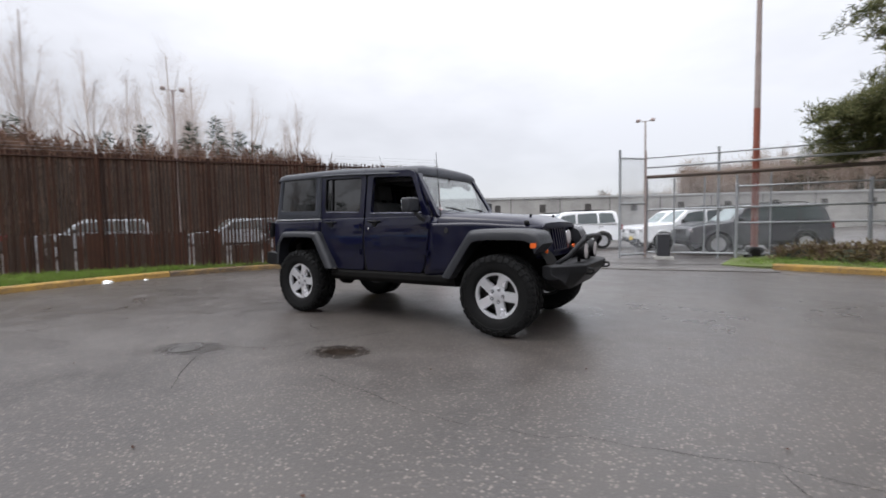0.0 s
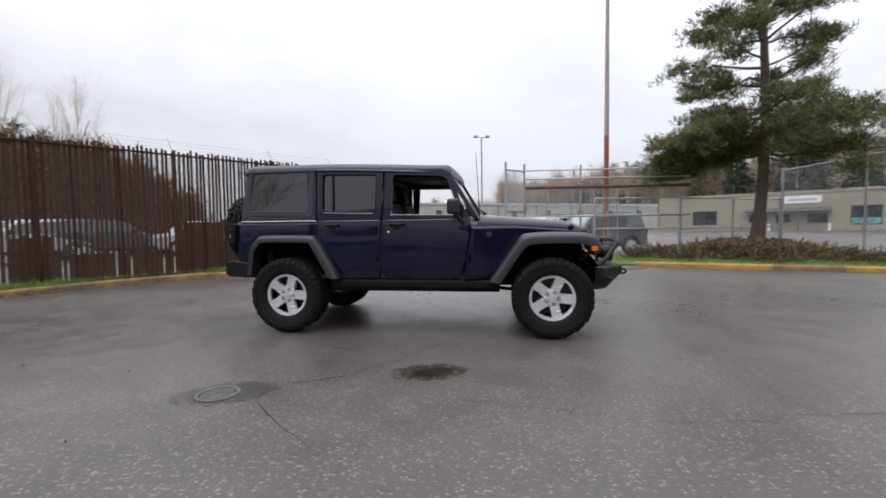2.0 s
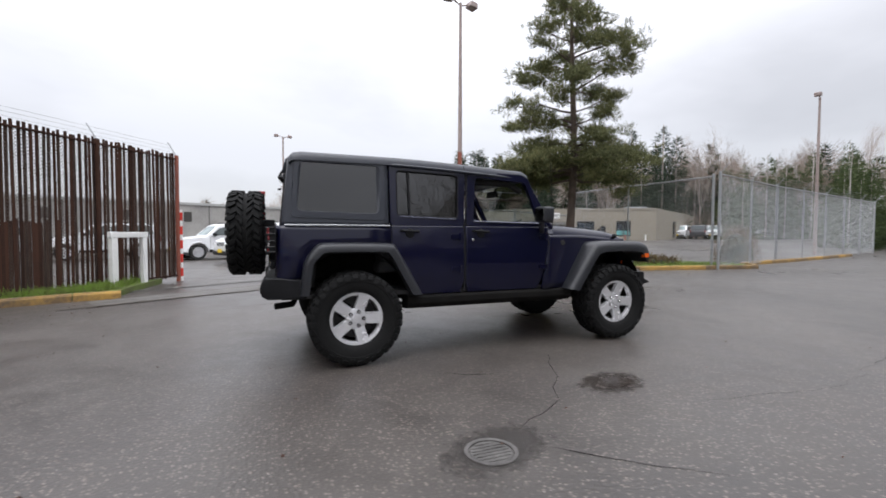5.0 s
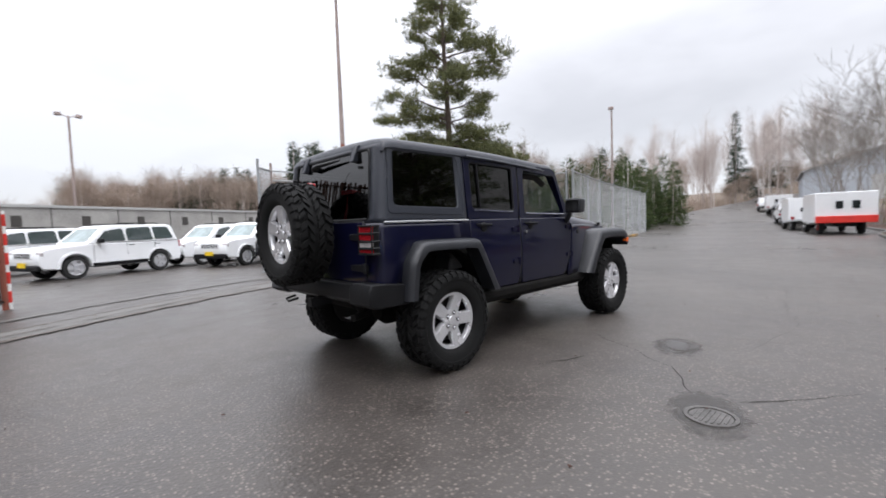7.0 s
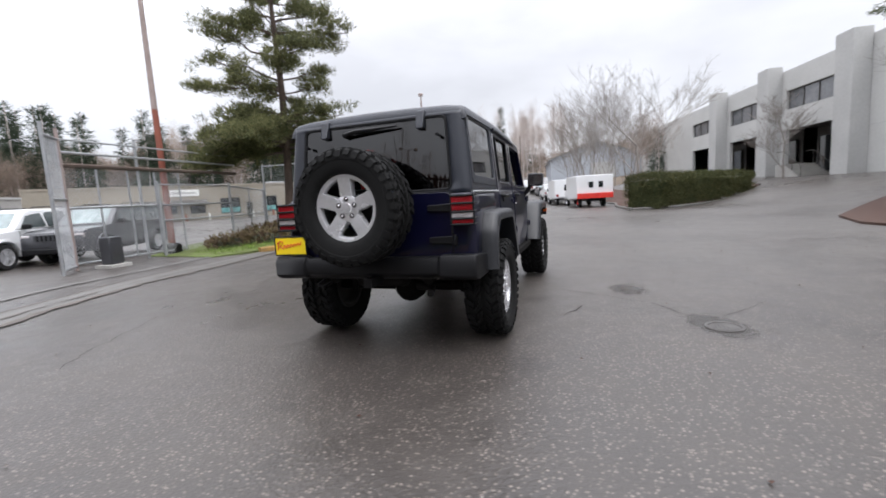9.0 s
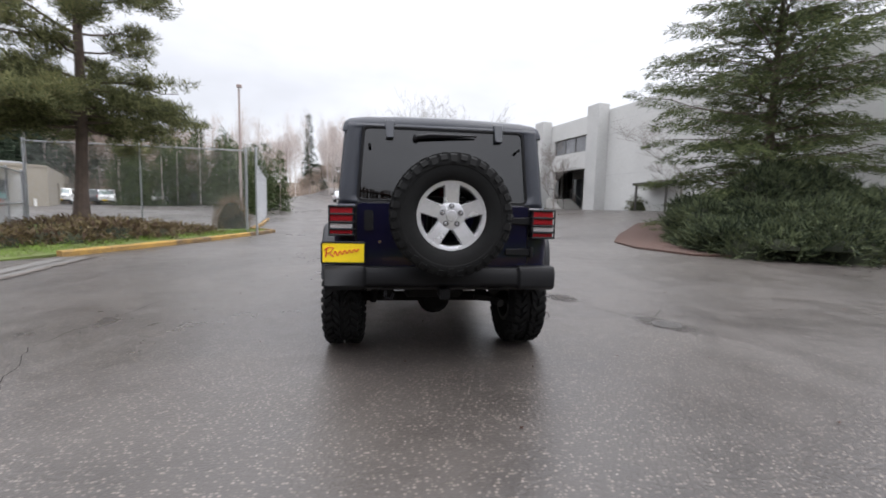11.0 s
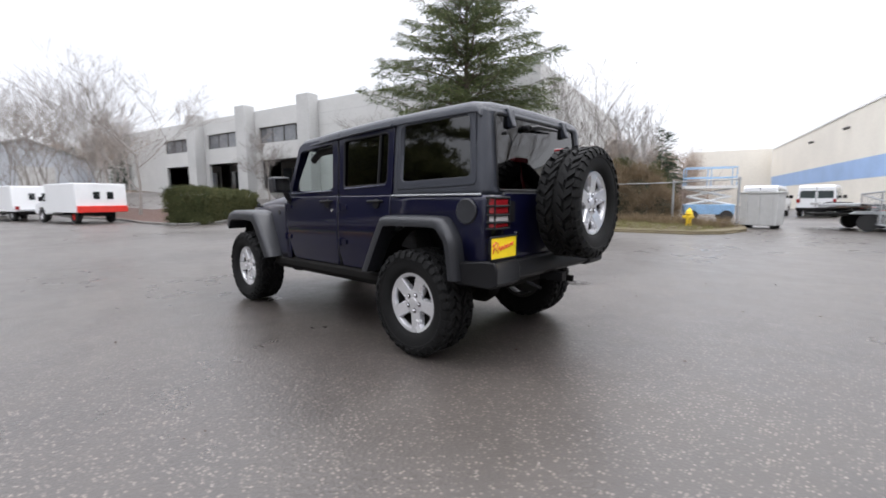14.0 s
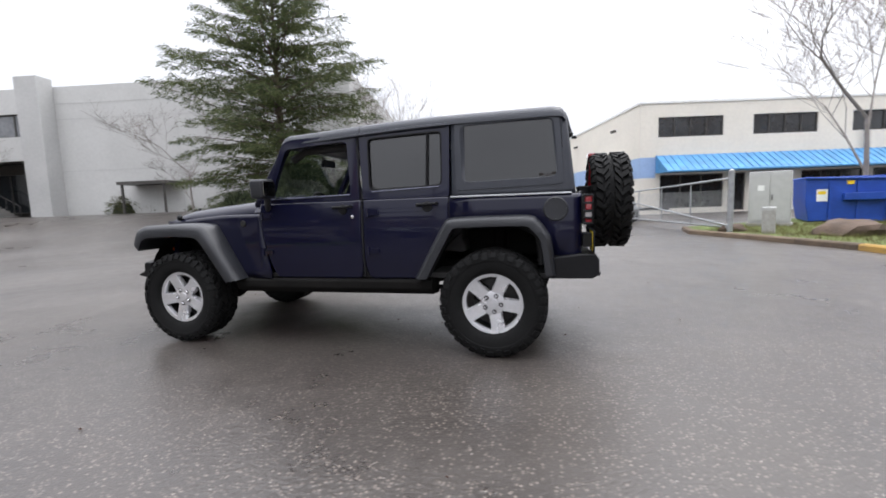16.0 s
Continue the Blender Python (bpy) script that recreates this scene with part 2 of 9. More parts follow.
# near-black that stands for unlit rooms behind windows
M_DARK = material("painted_recess_shade", (0.03, 0.028, 0.025), 0.8)
M_ROOF = material("roof_felt", (0.30, 0.30, 0.30), 0.9, scale=1)
M_GALV = material("galvanised_steel", (0.36, 0.37, 0.38), 0.5, metal=0.6, scale=8, fine=50, vary=0.12)
M_WIRE = material("fence_wire", (0.42, 0.43, 0.44), 0.55, metal=0.4, scale=8, fine=50)
M_RUSTSLAT = material("rusty_brown_slat", (0.066, 0.032, 0.022), 0.9, spec=0.15, scale=3, fine=30, second=(0.032, 0.018, 0.014), per_object=0.4, bump=0.002)
M_RUSTPOLE = material("red_primer_steel", (0.30, 0.085, 0.05), 0.7, scale=3, fine=40, second=(0.20, 0.065, 0.045))
M_POLEGREY = material("grey_steel_pole", (0.32, 0.255, 0.235), 0.55, scale=3, fine=40, vary=0.12)
M_BARK = material("rough_bark", (0.13, 0.095, 0.075), 0.95, scale=5, fine=40, second=(0.06, 0.045, 0.038), bump=0.02, bump_scale=25)
M_BAREWOOD = material("bare_grey_wood", (0.30, 0.275, 0.255), 0.9, scale=3, fine=30, second=(0.17, 0.15, 0.135))
# far twigs and trunks: pale colour stands for haze in the air
M_FARBARE = material("haze_paled_twigs", (0.60, 0.55, 0.52), 0.95, scale=0.05, fine=1, second=(0.42, 0.36, 0.33), per_island=0.5)
M_FARFIR = material("far_fir_needles", (0.070, 0.092, 0.062), 0.9, scale=0.05, fine=1, second=(0.030, 0.045, 0.030), per_island=0.4, spec=0.1)
M_PINE = leafy("pine_needles", (0.225, 0.225, 0.105), (0.075, 0.088, 0.044))
M_SPRUCE = leafy("spruce_needles", (0.140, 0.162, 0.070), (0.048, 0.064, 0.031))
M_CEDAR = leafy("cedar_foliage", (0.095, 0.125, 0.050), (0.045, 0.062, 0.030))
M_JUNIPER = leafy("juniper_foliage", (0.098, 0.116, 0.060), (0.020, 0.029, 0.018), through=0.2)
M_HEDGE = leafy("clipped_hedge_leaves", (0.125, 0.122, 0.055), (0.045, 0.058, 0.025), through=0.2)
# near-black core colour that stands for the shade inside shrubs
M_INNER = leafy("painted_inner_shade", (0.032, 0.036, 0.022), (0.016, 0.018, 0.012), rough=1.0, through=0.05)
M_COVER = material("salal_groundcover", (0.165, 0.13, 0.055), 0.7, scale=1.2, fine=9, second=(0.10, 0.06, 0.04), per_island=0.6)
M_DRYWEED = material("dry_brown_weeds", (0.23, 0.17, 0.10), 0.9, scale=1, fine=9, second=(0.12, 0.085, 0.05), per_island=0.6)
M_WHITEPAINT = material("white_vehicle_paint", (0.78, 0.79, 0.80), 0.3, scale=1, fine=9, vary=0.02, coat=0.5, rough_vary=0.05)
M_DARKPAINT = material("charcoal_vehicle_paint", (0.035, 0.036, 0.042), 0.3, scale=1, fine=9, vary=0.1, coat=0.6, rough_vary=0.05)
M_SILVERPAINT = material("silver_vehicle_paint", (0.42, 0.44, 0.46), 0.35, metal=0.4, coat=0.5, vary=0.03)
M_BLUEPAINT = material("blue_skip_paint", (0.012, 0.06, 0.34), 0.45, scale=2, fine=25, vary=0.15)
M_LIGHTBLUE = material("light_blue_paint", (0.24, 0.41, 0.62), 0.5, scale=2, fine=25)
M_RED = material("red_paint", (0.62, 0.035, 0.025), 0.45, scale=2, fine=20)
M_YELLOW = material("yellow_paint", (0.80, 0.55, 0.02), 0.5, scale=3, fine=25, vary=0.06)
M_WHITE = material("white_paint", (0.78, 0.78, 0.76), 0.6, scale=3, fine=20, vary=0.05)
M_TYREFAR = material("worn_tyre", (0.02, 0.02, 0.02), 0.85)
M_ALLOYFAR = material("alloy_grey", (0.62, 0.62, 0.64), 0.4, metal=0.4)


# ---- mesh helpers ----
def box(bm, x0, x1, y0, y1, z0, z1):
    v = [bm.verts.new(p) for p in ((x0, y0, z0), (x1, y0, z0), (x1, y1, z0), (x0, y1, z0), (x0, y0, z1), (x1, y0, z1), (x1, y1, z1), (x0, y1, z1))]
    for f in ((3, 2, 1, 0), (4, 5, 6, 7), (0, 1, 5, 4), (1, 2, 6, 5), (2, 3, 7, 6), (3, 0, 4, 7)):
        bm.faces.new([v[i] for i in f])
    return v


def prism(bm, pts, axis, a, b, shift=None):
    """A closed outline, given in the two other axes, drawn out along axis from a to b. shift(u, v, w) may move the corners."""
    def place(u, v, w):
        p = {"x": (w, u, v), "y": (u, w, v), "z": (u, v, w)}[axis]
        return shift(*p) if shift else p
    lo = [bm.verts.new(place(u, v, a)) for u, v in pts]
    hi = [bm.verts.new(place(u, v, b)) for u, v in pts]
    n = len(pts)
    bm.faces.new(lo), bm.faces.new(hi[::-1])
    for i in range(n):
        bm.faces.new((lo[i], hi[i], hi[(i + 1) % n], lo[(i + 1) % n]))


def tube(bm, pts, radius, n=8, cap=True, closed=False):
    """A round bar along points; radius may be one number or one a point."""
    pts = [Vector(p) for p in pts]
    rad = radius if isinstance(radius, (list, tuple)) else [radius] * len(pts)
    rings, count = [], len(pts)
    side = None
    for i, p in enumerate(pts):
        a = pts[i - 1] if (i or closed) else p
        b = pts[(i + 1) % count] if (i < count - 1 or closed) else p
        d = (b - a).normalized()
        if side is None:
            side = d.orthogonal().normalized()
        side = (side - d * side.dot(d)).normalized()
        up = d.cross(side)
        rings.append([bm.verts.new(p + (side * math.cos(k) + up * math.sin(k)) * rad[i]) for k in (2 * math.pi * j / n for j in range(n))])
    for i in range(count if closed else count - 1):
        r, s = rings[i], rings[(i + 1) % count]
        for j in range(n):
            bm.faces.new((r[j], r[(j + 1) % n], s[(j + 1) % n], s[j]))
    if cap and not closed:
        bm.faces.new(rings[0][::-1]), bm.faces.new(rings[-1])


def lathe(bm, profile, n=32, m=None, close=True):
    """A turned body about the local z axis from (radius, height) pairs."""
    m = m or Matrix()
    rings = []
    for r, h in profile:
        rings.append([bm.verts.new(m @ Vector((r * math.cos(2 * math.pi * j / n), r * math.sin(2 * math.pi * j / n), h))) for j in range(n)])
    for a, b in zip(rings, rings[1:]):
        for j in range(n):
            bm.faces.new((a[j], a[(j + 1) % n], b[(j + 1) % n], b[j]))
    if close:
        bm.faces.new(rings[0][::-1]), bm.faces.new(rings[-1])


def loft(bm, rings, cap=True, around=True):
    rows = [[bm.verts.new(p) for p in ring] for ring in rings]
    n = len(rows[0])
    for a, b in zip(rows, rows[1:]):
        for j in range(n if around else n - 1):
            bm.faces.new((a[j], a[(j + 1) % n], b[(j + 1) % n], b[j]))
    if cap and around:
        bm.faces.new(rows[0][::-1]), bm.faces.new(rows[-1])


def finish(bm, name, mat, smooth=35, bevel=0.0, segments=2):
    bmesh.ops.recalc_face_normals(bm, faces=bm.faces)
    mesh = bpy.data.meshes.new(name)
    bm.to_mesh(mesh)
    bm.free()
    for one in (mat if isinstance(mat, (list, tuple)) else [mat]):
        mesh.materials.append(one)
    if smooth:
        mesh.polygons.foreach_set("use_smooth", [True] * len(mesh.polygons))
        mesh.set_sharp_from_angle(angle=radians(smooth))
    return mesh


def part(name, bm, mat, parent=None, label="", bevel=0.0, smooth=35, segments=2, at=None):
    """Links a bmesh as one mesh object under a thing or a part."""
    ob = new(name, finish(bm, name, mat, smooth))
    if bevel:
        mod = ob.modifiers.new("edge", "BEVEL")
        mod.width, mod.segments, mod.limit_method, mod.angle_limit = bevel, segments, "ANGLE", radians(40)
        mod.harden_normals = False
    if parent:
        ob.parent = parent
    if at:
        ob.matrix_basis = at
    if label:
        ob["label"] = label
    return ob


def thing(name, label, category, m=None, group="", kind=""):
    ob = new(name)
    ob.empty_display_size = 0.2
    if m:
        ob.matrix_basis = m
    return tagged(ob, label, category, group, kind)


def raw_mesh(name, verts, faces, mat, smooth=False):
    mesh = bpy.data.meshes.new(name)
    mesh.from_pydata(verts, [], faces)
    for one in (mat if isinstance(mat, (list, tuple)) else [mat]):
        mesh.materials.append(one)
    if smooth:
        mesh.polygons.foreach_set("use_smooth", [True] * len(mesh.polygons))
    return mesh


def step(a, b, v):
    t = max(0.0, min(1.0, (v - a) / (b - a)))
    return t * t * (3 - 2 * t)


# ---- ground ----
FACADE, ALONG = Vector((32.1, -18.7)), Vector((8.4, 1.6)).normalized()
AWAY = Vector((ALONG.y, -ALONG.x))


def ground_height(x, y):
    d = (Vector((x, y)) - FACADE).dot(AWAY)
    h = 1.3 * step(-13, -1.5, d) * step(8, 22, x)
    h -= 0.06 * step(9, 18, y) * (1 - step(30, 60, x))
    h += 0.045 * max(0.0, x - 38) * step(-40, -10, y + 0.05 * x) * (1 - step(16, 26, y)) + 0.012 * max(0.0, x - 60) + 0.05 * max(0.0, x - 105)
    h += 0.58 * step(18, 44, math.hypot(x, y)) * step(2, 14, x) * step(10, 18, y)
    far = math.hypot(x - 10, y - 5)
    if y > 45 and x < 140:
        h += (0.03 + 0.06 * step(0, 60, x)) * (y - 45) * step(45, 70, y)
    if far > 400:
        h *= 1 - 0.6 * step(400, 900, far)
    return h


def build_ground():
    xs = [-900, -500, -300, -200, -140, -100, -70] + list(range(-50, 80, 3)) + [85, 92, 100, 110, 122, 136, 150, 175, 210, 260, 340, 500, 900]
    ys = [-900, -500, -300, -200, -140, -100] + list(range(-70, 81, 3)) + [88, 98, 110, 130, 160, 200, 260, 340, 500, 900]
    verts = [(x, y, ground_height(x, y)) for y in ys for x in xs]
    w = len(xs)
    faces, wild = [], []
    for j in range(len(ys) - 1):
        for i in range(w - 1):
            faces.append((j * w + i, j * w + i + 1, (j + 1) * w + i + 1, (j + 1) * w + i))
            cx, cy = (xs[i] + xs[i + 1]) / 2, (ys[j] + ys[j + 1]) / 2
            lot = -45 < cx < 62 and -62 < cy < 44
            road = 60 < cx < 125 and 1 < cy < 16 + 0.1 * (cx - 60)
            wild.append(0 if lot or road else 1)
    mesh = raw_mesh("ground", verts, faces, [M_ASPHALT, M_WOODLAND], True)
    mesh.polygons.foreach_set("material_index", wild)
    tagged(new("ground", mesh), "wet dark asphalt yard with pale stone chips", "ground", kind="structure")


build_ground()

# ---- the blue off-road vehicle ----
M_NAVY = material("navy_metallic_paint", (0.0029, 0.0032, 0.0165), 0.32, scale=2.0, fine=300, vary=0.06, coat=0.65, rough_vary=0.04, spec=0.1)
M_TOP = material("black_textured_hardtop", (0.020, 0.023, 0.032), 0.36, spec=0.5, scale=5, fine=90, vary=0.1, bump=0.0008, bump_scale=700)
M_FLARE = material("black_grained_plastic", (0.0145, 0.0155, 0.019), 0.40, scale=5, fine=90, vary=0.14, bump=0.0008, bump_scale=600)
M_BLACK = material("satin_black_steel", (0.007, 0.007, 0.008), 0.5, spec=0.22, scale=6, fine=80, vary=0.15)
M_UNDER = material("dirty_underbody", (0.007, 0.0065, 0.006), 0.85, spec=0.15, scale=6, fine=60, vary=0.3)
M_RUBBER = material("tyre_rubber", (0.006, 0.006, 0.006), 0.8, spec=0.22, scale=8, fine=60, vary=0.25, bump=0.001, bump_scale=90)
M_ALLOY = material("silver_painted_alloy", (0.68, 0.68, 0.70), 0.26, metal=0.6, scale=6, fine=60, vary=0.06, rough_vary=0.06)
# dark copy of the alloy: shade behind the spokes put into colour; also the dull badge
M_ALLOYDARK = material("dark_alloy_painted_shade", (0.03, 0.029, 0.028), 0.5, metal=0.5, scale=6, fine=60)
M_CHROME = material("bright_chrome", (0.8, 0.8, 0.82), 0.12, metal=1.0, vary=0.02, rough_vary=0.03)
M_TAIL = material("red_lamp_lens", (0.26, 0.010, 0.015), 0.12, coat=0.8, vary=0.1, rough_vary=0.04)
M_LENS = material("clear_lamp_lens", (0.42, 0.39, 0.39), 0.1, coat=0.8, vary=0.05, rough_vary=0.03)
M_AMBER = material("amber_lens", (0.75, 0.13, 0.02), 0.15, coat=0.6, vary=0.05, rough_vary=0.04)
M_CABIN = material("dark_cabin_trim", (0.028, 0.027, 0.027), 0.75, scale=6, fine=60, vary=0.2)
M_SEAT = material("charcoal_seat_cloth", (0.045, 0.044, 0.045), 0.9, scale=6, fine=120, vary=0.2)
M_PLATE = material("yellow_dealer_card", (0.85, 0.62, 0.01), 0.5, scale=6, fine=60, vary=0.03)
# paler than the body paint: the ledge's sky highlight is painted in
M_SILL = material("sill_glint_paint", (0.10, 0.105, 0.15), 0.18, metal=0.5, scale=20, fine=90, vary=0.3, coat=0.6)
M_SEAM = material("panel_gap_black", (0.004, 0.004, 0.005), 0.8)
G_TINT = glass("smoked_glass", (0.065, 0.065, 0.072))
G_CLEAR = glass("clear_glass", (0.80, 0.84, 0.83))

offroader = thing("off_road_vehicle", "dark blue four-door off-road vehicle with black hardtop, standing on wet asphalt", "car")


def side_y(z):
    """Half width of the body by height."""
    pts = ((0.40, 0.76), (0.60, 0.800), (0.80, 0.826), (1.02, 0.828), (1.20, 0.812), (1.27, 0.803), (1.86, 0.752), (2.1, 0.70))
    for (a, ya), (b, yb) in zip(pts, pts[1:]):
        if z <= b:
            return ya + (yb - ya) * (max(z, a) - a) / (b - a)
    return pts[-1][1]


def round_outline(pts, r, n=4):
    """Rounds the corners of a closed outline."""
    out, count = [], len(pts)
    for i in range(count):
        p, a, b = Vector(pts[i]), Vector(pts[i - 1]), Vector(pts[(i + 1) % count])
        u, v = (a - p), (b - p)
        k = min(r, 0.45 * u.length, 0.45 * v.length)
        s, e = p + u.normalized() * k, p + v.normalized() * k
        for j in range(n + 1):
            t = j / n
            out.append(tuple(s * (1 - t) ** 2 + p * 2 * t * (1 - t) + e * t * t))
    return out


def plate(bm, outline, holes, place, depth):
    """A plate with holes: the outlines lie in (u, v); place(u, v, w) gives the point at depth w."""
    for w in (0.0, depth):
        edges = []
        for loop in [outline, *holes]:
            vs = [bm.verts.new(place(u, v, w)) for u, v in loop]
            edges += [bm.edges.new((vs[i], vs[(i + 1) % len(vs)])) for i in range(len(vs))]
        bmesh.ops.triangle_fill(bm, edges=edges, use_beauty=True)
    for loop in [outline, *holes]:
        lo = [bm.verts.new(place(u, v, 0.0)) for u, v in loop]
        hi = [bm.verts.new(place(u, v, depth)) for u, v in loop]
        for i in range(len(loop)):
            j = (i + 1) % len(loop)
            bm.faces.new((lo[i], hi[i], hi[j], lo[j]))
    bmesh.ops.remove_doubles(bm, verts=bm.verts, dist=0.0004)


def on_side(s, proud=0.0):
    return lambda u, v, w: (u, s * (side_y(v) + proud - w), v)


def bulged(bm, rows, s, thick=0.03, proud=0.0, cols=6, wide=side_y):
    """A side sheet from rows (z, x0, x1), with the body's bulge and a thickness."""
    grid = {}
    for k, inset in enumerate((0.0, thick)):
        for j, (z, x0, x1) in enumerate(rows):
            for i in range(cols + 1):
                x = x0 + (x1 - x0) * i / cols
                grid[k, j, i] = bm.verts.new((x, s * (wide(z) + proud - inset), z))
    last = len(rows) - 1
    for k in (0, 1):
        for j in range(last):
            for i in range(cols):
                bm.faces.new((grid[k, j, i], grid[k, j, i + 1], grid[k, j + 1, i + 1], grid[k, j + 1, i]))
    rim = [(j, 0) for j in range(last + 1)] + [(last, i) for i in range(1, cols + 1)] + [(j, cols) for j in range(last - 1, -1, -1)] + [(0, i) for i in range(cols - 1, 0, -1)]
    for (a, b), (c, d) in zip(rim, rim[1:] + rim[:1]):
        bm.faces.new((grid[0, a, b], grid[0, c, d], grid[1, c, d], grid[1, a, b]))


def ring_line(outline, place, r, bm, n=6):
    tube(bm, [place(u, v, 0.0) for u, v in outline], r, n, closed=True)


def smooth_rows(z0, z1, n, left, right):
    return [(z0 + (z1 - z0) * i / n, left(z0 + (z1 - z0) * i / n), right(z0 + (z1 - z0) * i / n)) for i in range(n + 1)]


def mix(a, b, t):
    return a + (b - a) * t


def tub():
    """The painted lower body: rear quarters and rear panel in one shell, with the wheel arches open."""
    bm = bmesh.new()
    xs = [-1.135, -1.35, -1.6, -1.86, -1.98, -2.08]
    half = [("s", x, 0.0) for x in xs] + [("c", -2.08 - 0.065 * math.sin(a), 0.065 * (1 - math.cos(a))) for a in (0.39, 0.78, 1.18, 1.5708)]
    rear = [0.66, 0.33, 0.0]
    zs = [0.64, 0.80, 0.98, 1.045, 1.16, 1.225, 1.262]
    rows = []
    for z in zs:
        w = side_y(z)
        left = [(x, w - d, z) for _, x, d in half]
        line = left + [(-2.145, y, z) for y in rear] + [(-2.145, -y, z) for y in rear[1::-1]] + [(x, -y, z2) for x, y, z2 in left[::-1]]
        rows.append([bm.verts.new(p) for p in line])
    n = len(rows[0])
    for j in range(len(rows) - 1):
        for i in range(n - 1):
            mid = (rows[j][i].co + rows[j + 1][i + 1].co) / 2
            if mid.x > -1.86 and mid.z < 1.04:
                continue
            if mid.x > -2.0 and mid.z < 0.8:
                continue
            bm.faces.new((rows[j][i], rows[j][i + 1], rows[j + 1][i + 1], rows[j + 1][i]))
    ob = part("body_shell", bm, M_NAVY, offroader, "navy painted rear body shell", smooth=40)
    mod = ob.modifiers.new("wall", "SOLIDIFY")
    mod.thickness, mod.offset = 0.025, -1
    for s in (1, -1):
        bm = bmesh.new()
        # cowl and front inner wing, tapering to the grille
        def wing(x):
            return mix(0.815, 0.60, step(0.55, 1.95, x) ** 0.8 if x > 0.55 else 0)
        cols = [0.545, 0.66, 0.74, 0.80, 0.86, 0.92, 0.98, 1.04, 1.1, 1.16, 1.3, 1.5, 1.7, 1.86]
        levels = [0.60, 0.68, 0.76, 0.84, 0.92, 0.99, 1.08, 1.15, 1.185]
        g = {}
        for j, z in enumerate(levels):
            for i, x in enumerate(cols):
                drop = 0.045 * step(1.0, 1.86, x) if z > 1.1 else 0
                g[i, j] = bm.verts.new((x + (0.075 * step(0.6, 1.18, z) if i == 0 else 0), s * (wing(x) - 0.01 * abs(z - 0.95)), z - drop))
        for j in range(len(levels) - 1):
            for i in range(len(cols) - 1):
                if levels[j] < 0.98 and cols[i + 1] > 0.955 + (levels[j] - 0.58) * 0.671:
                    continue
                bm.faces.new((g[i, j], g[i + 1, j], g[i + 1, j + 1], g[i, j + 1]))
        ob = part("front_wing", bm, M_NAVY, offroader)
        mod = ob.modifiers.new("wall", "SOLIDIFY")
        mod.thickness, mod.offset = 0.02, 0


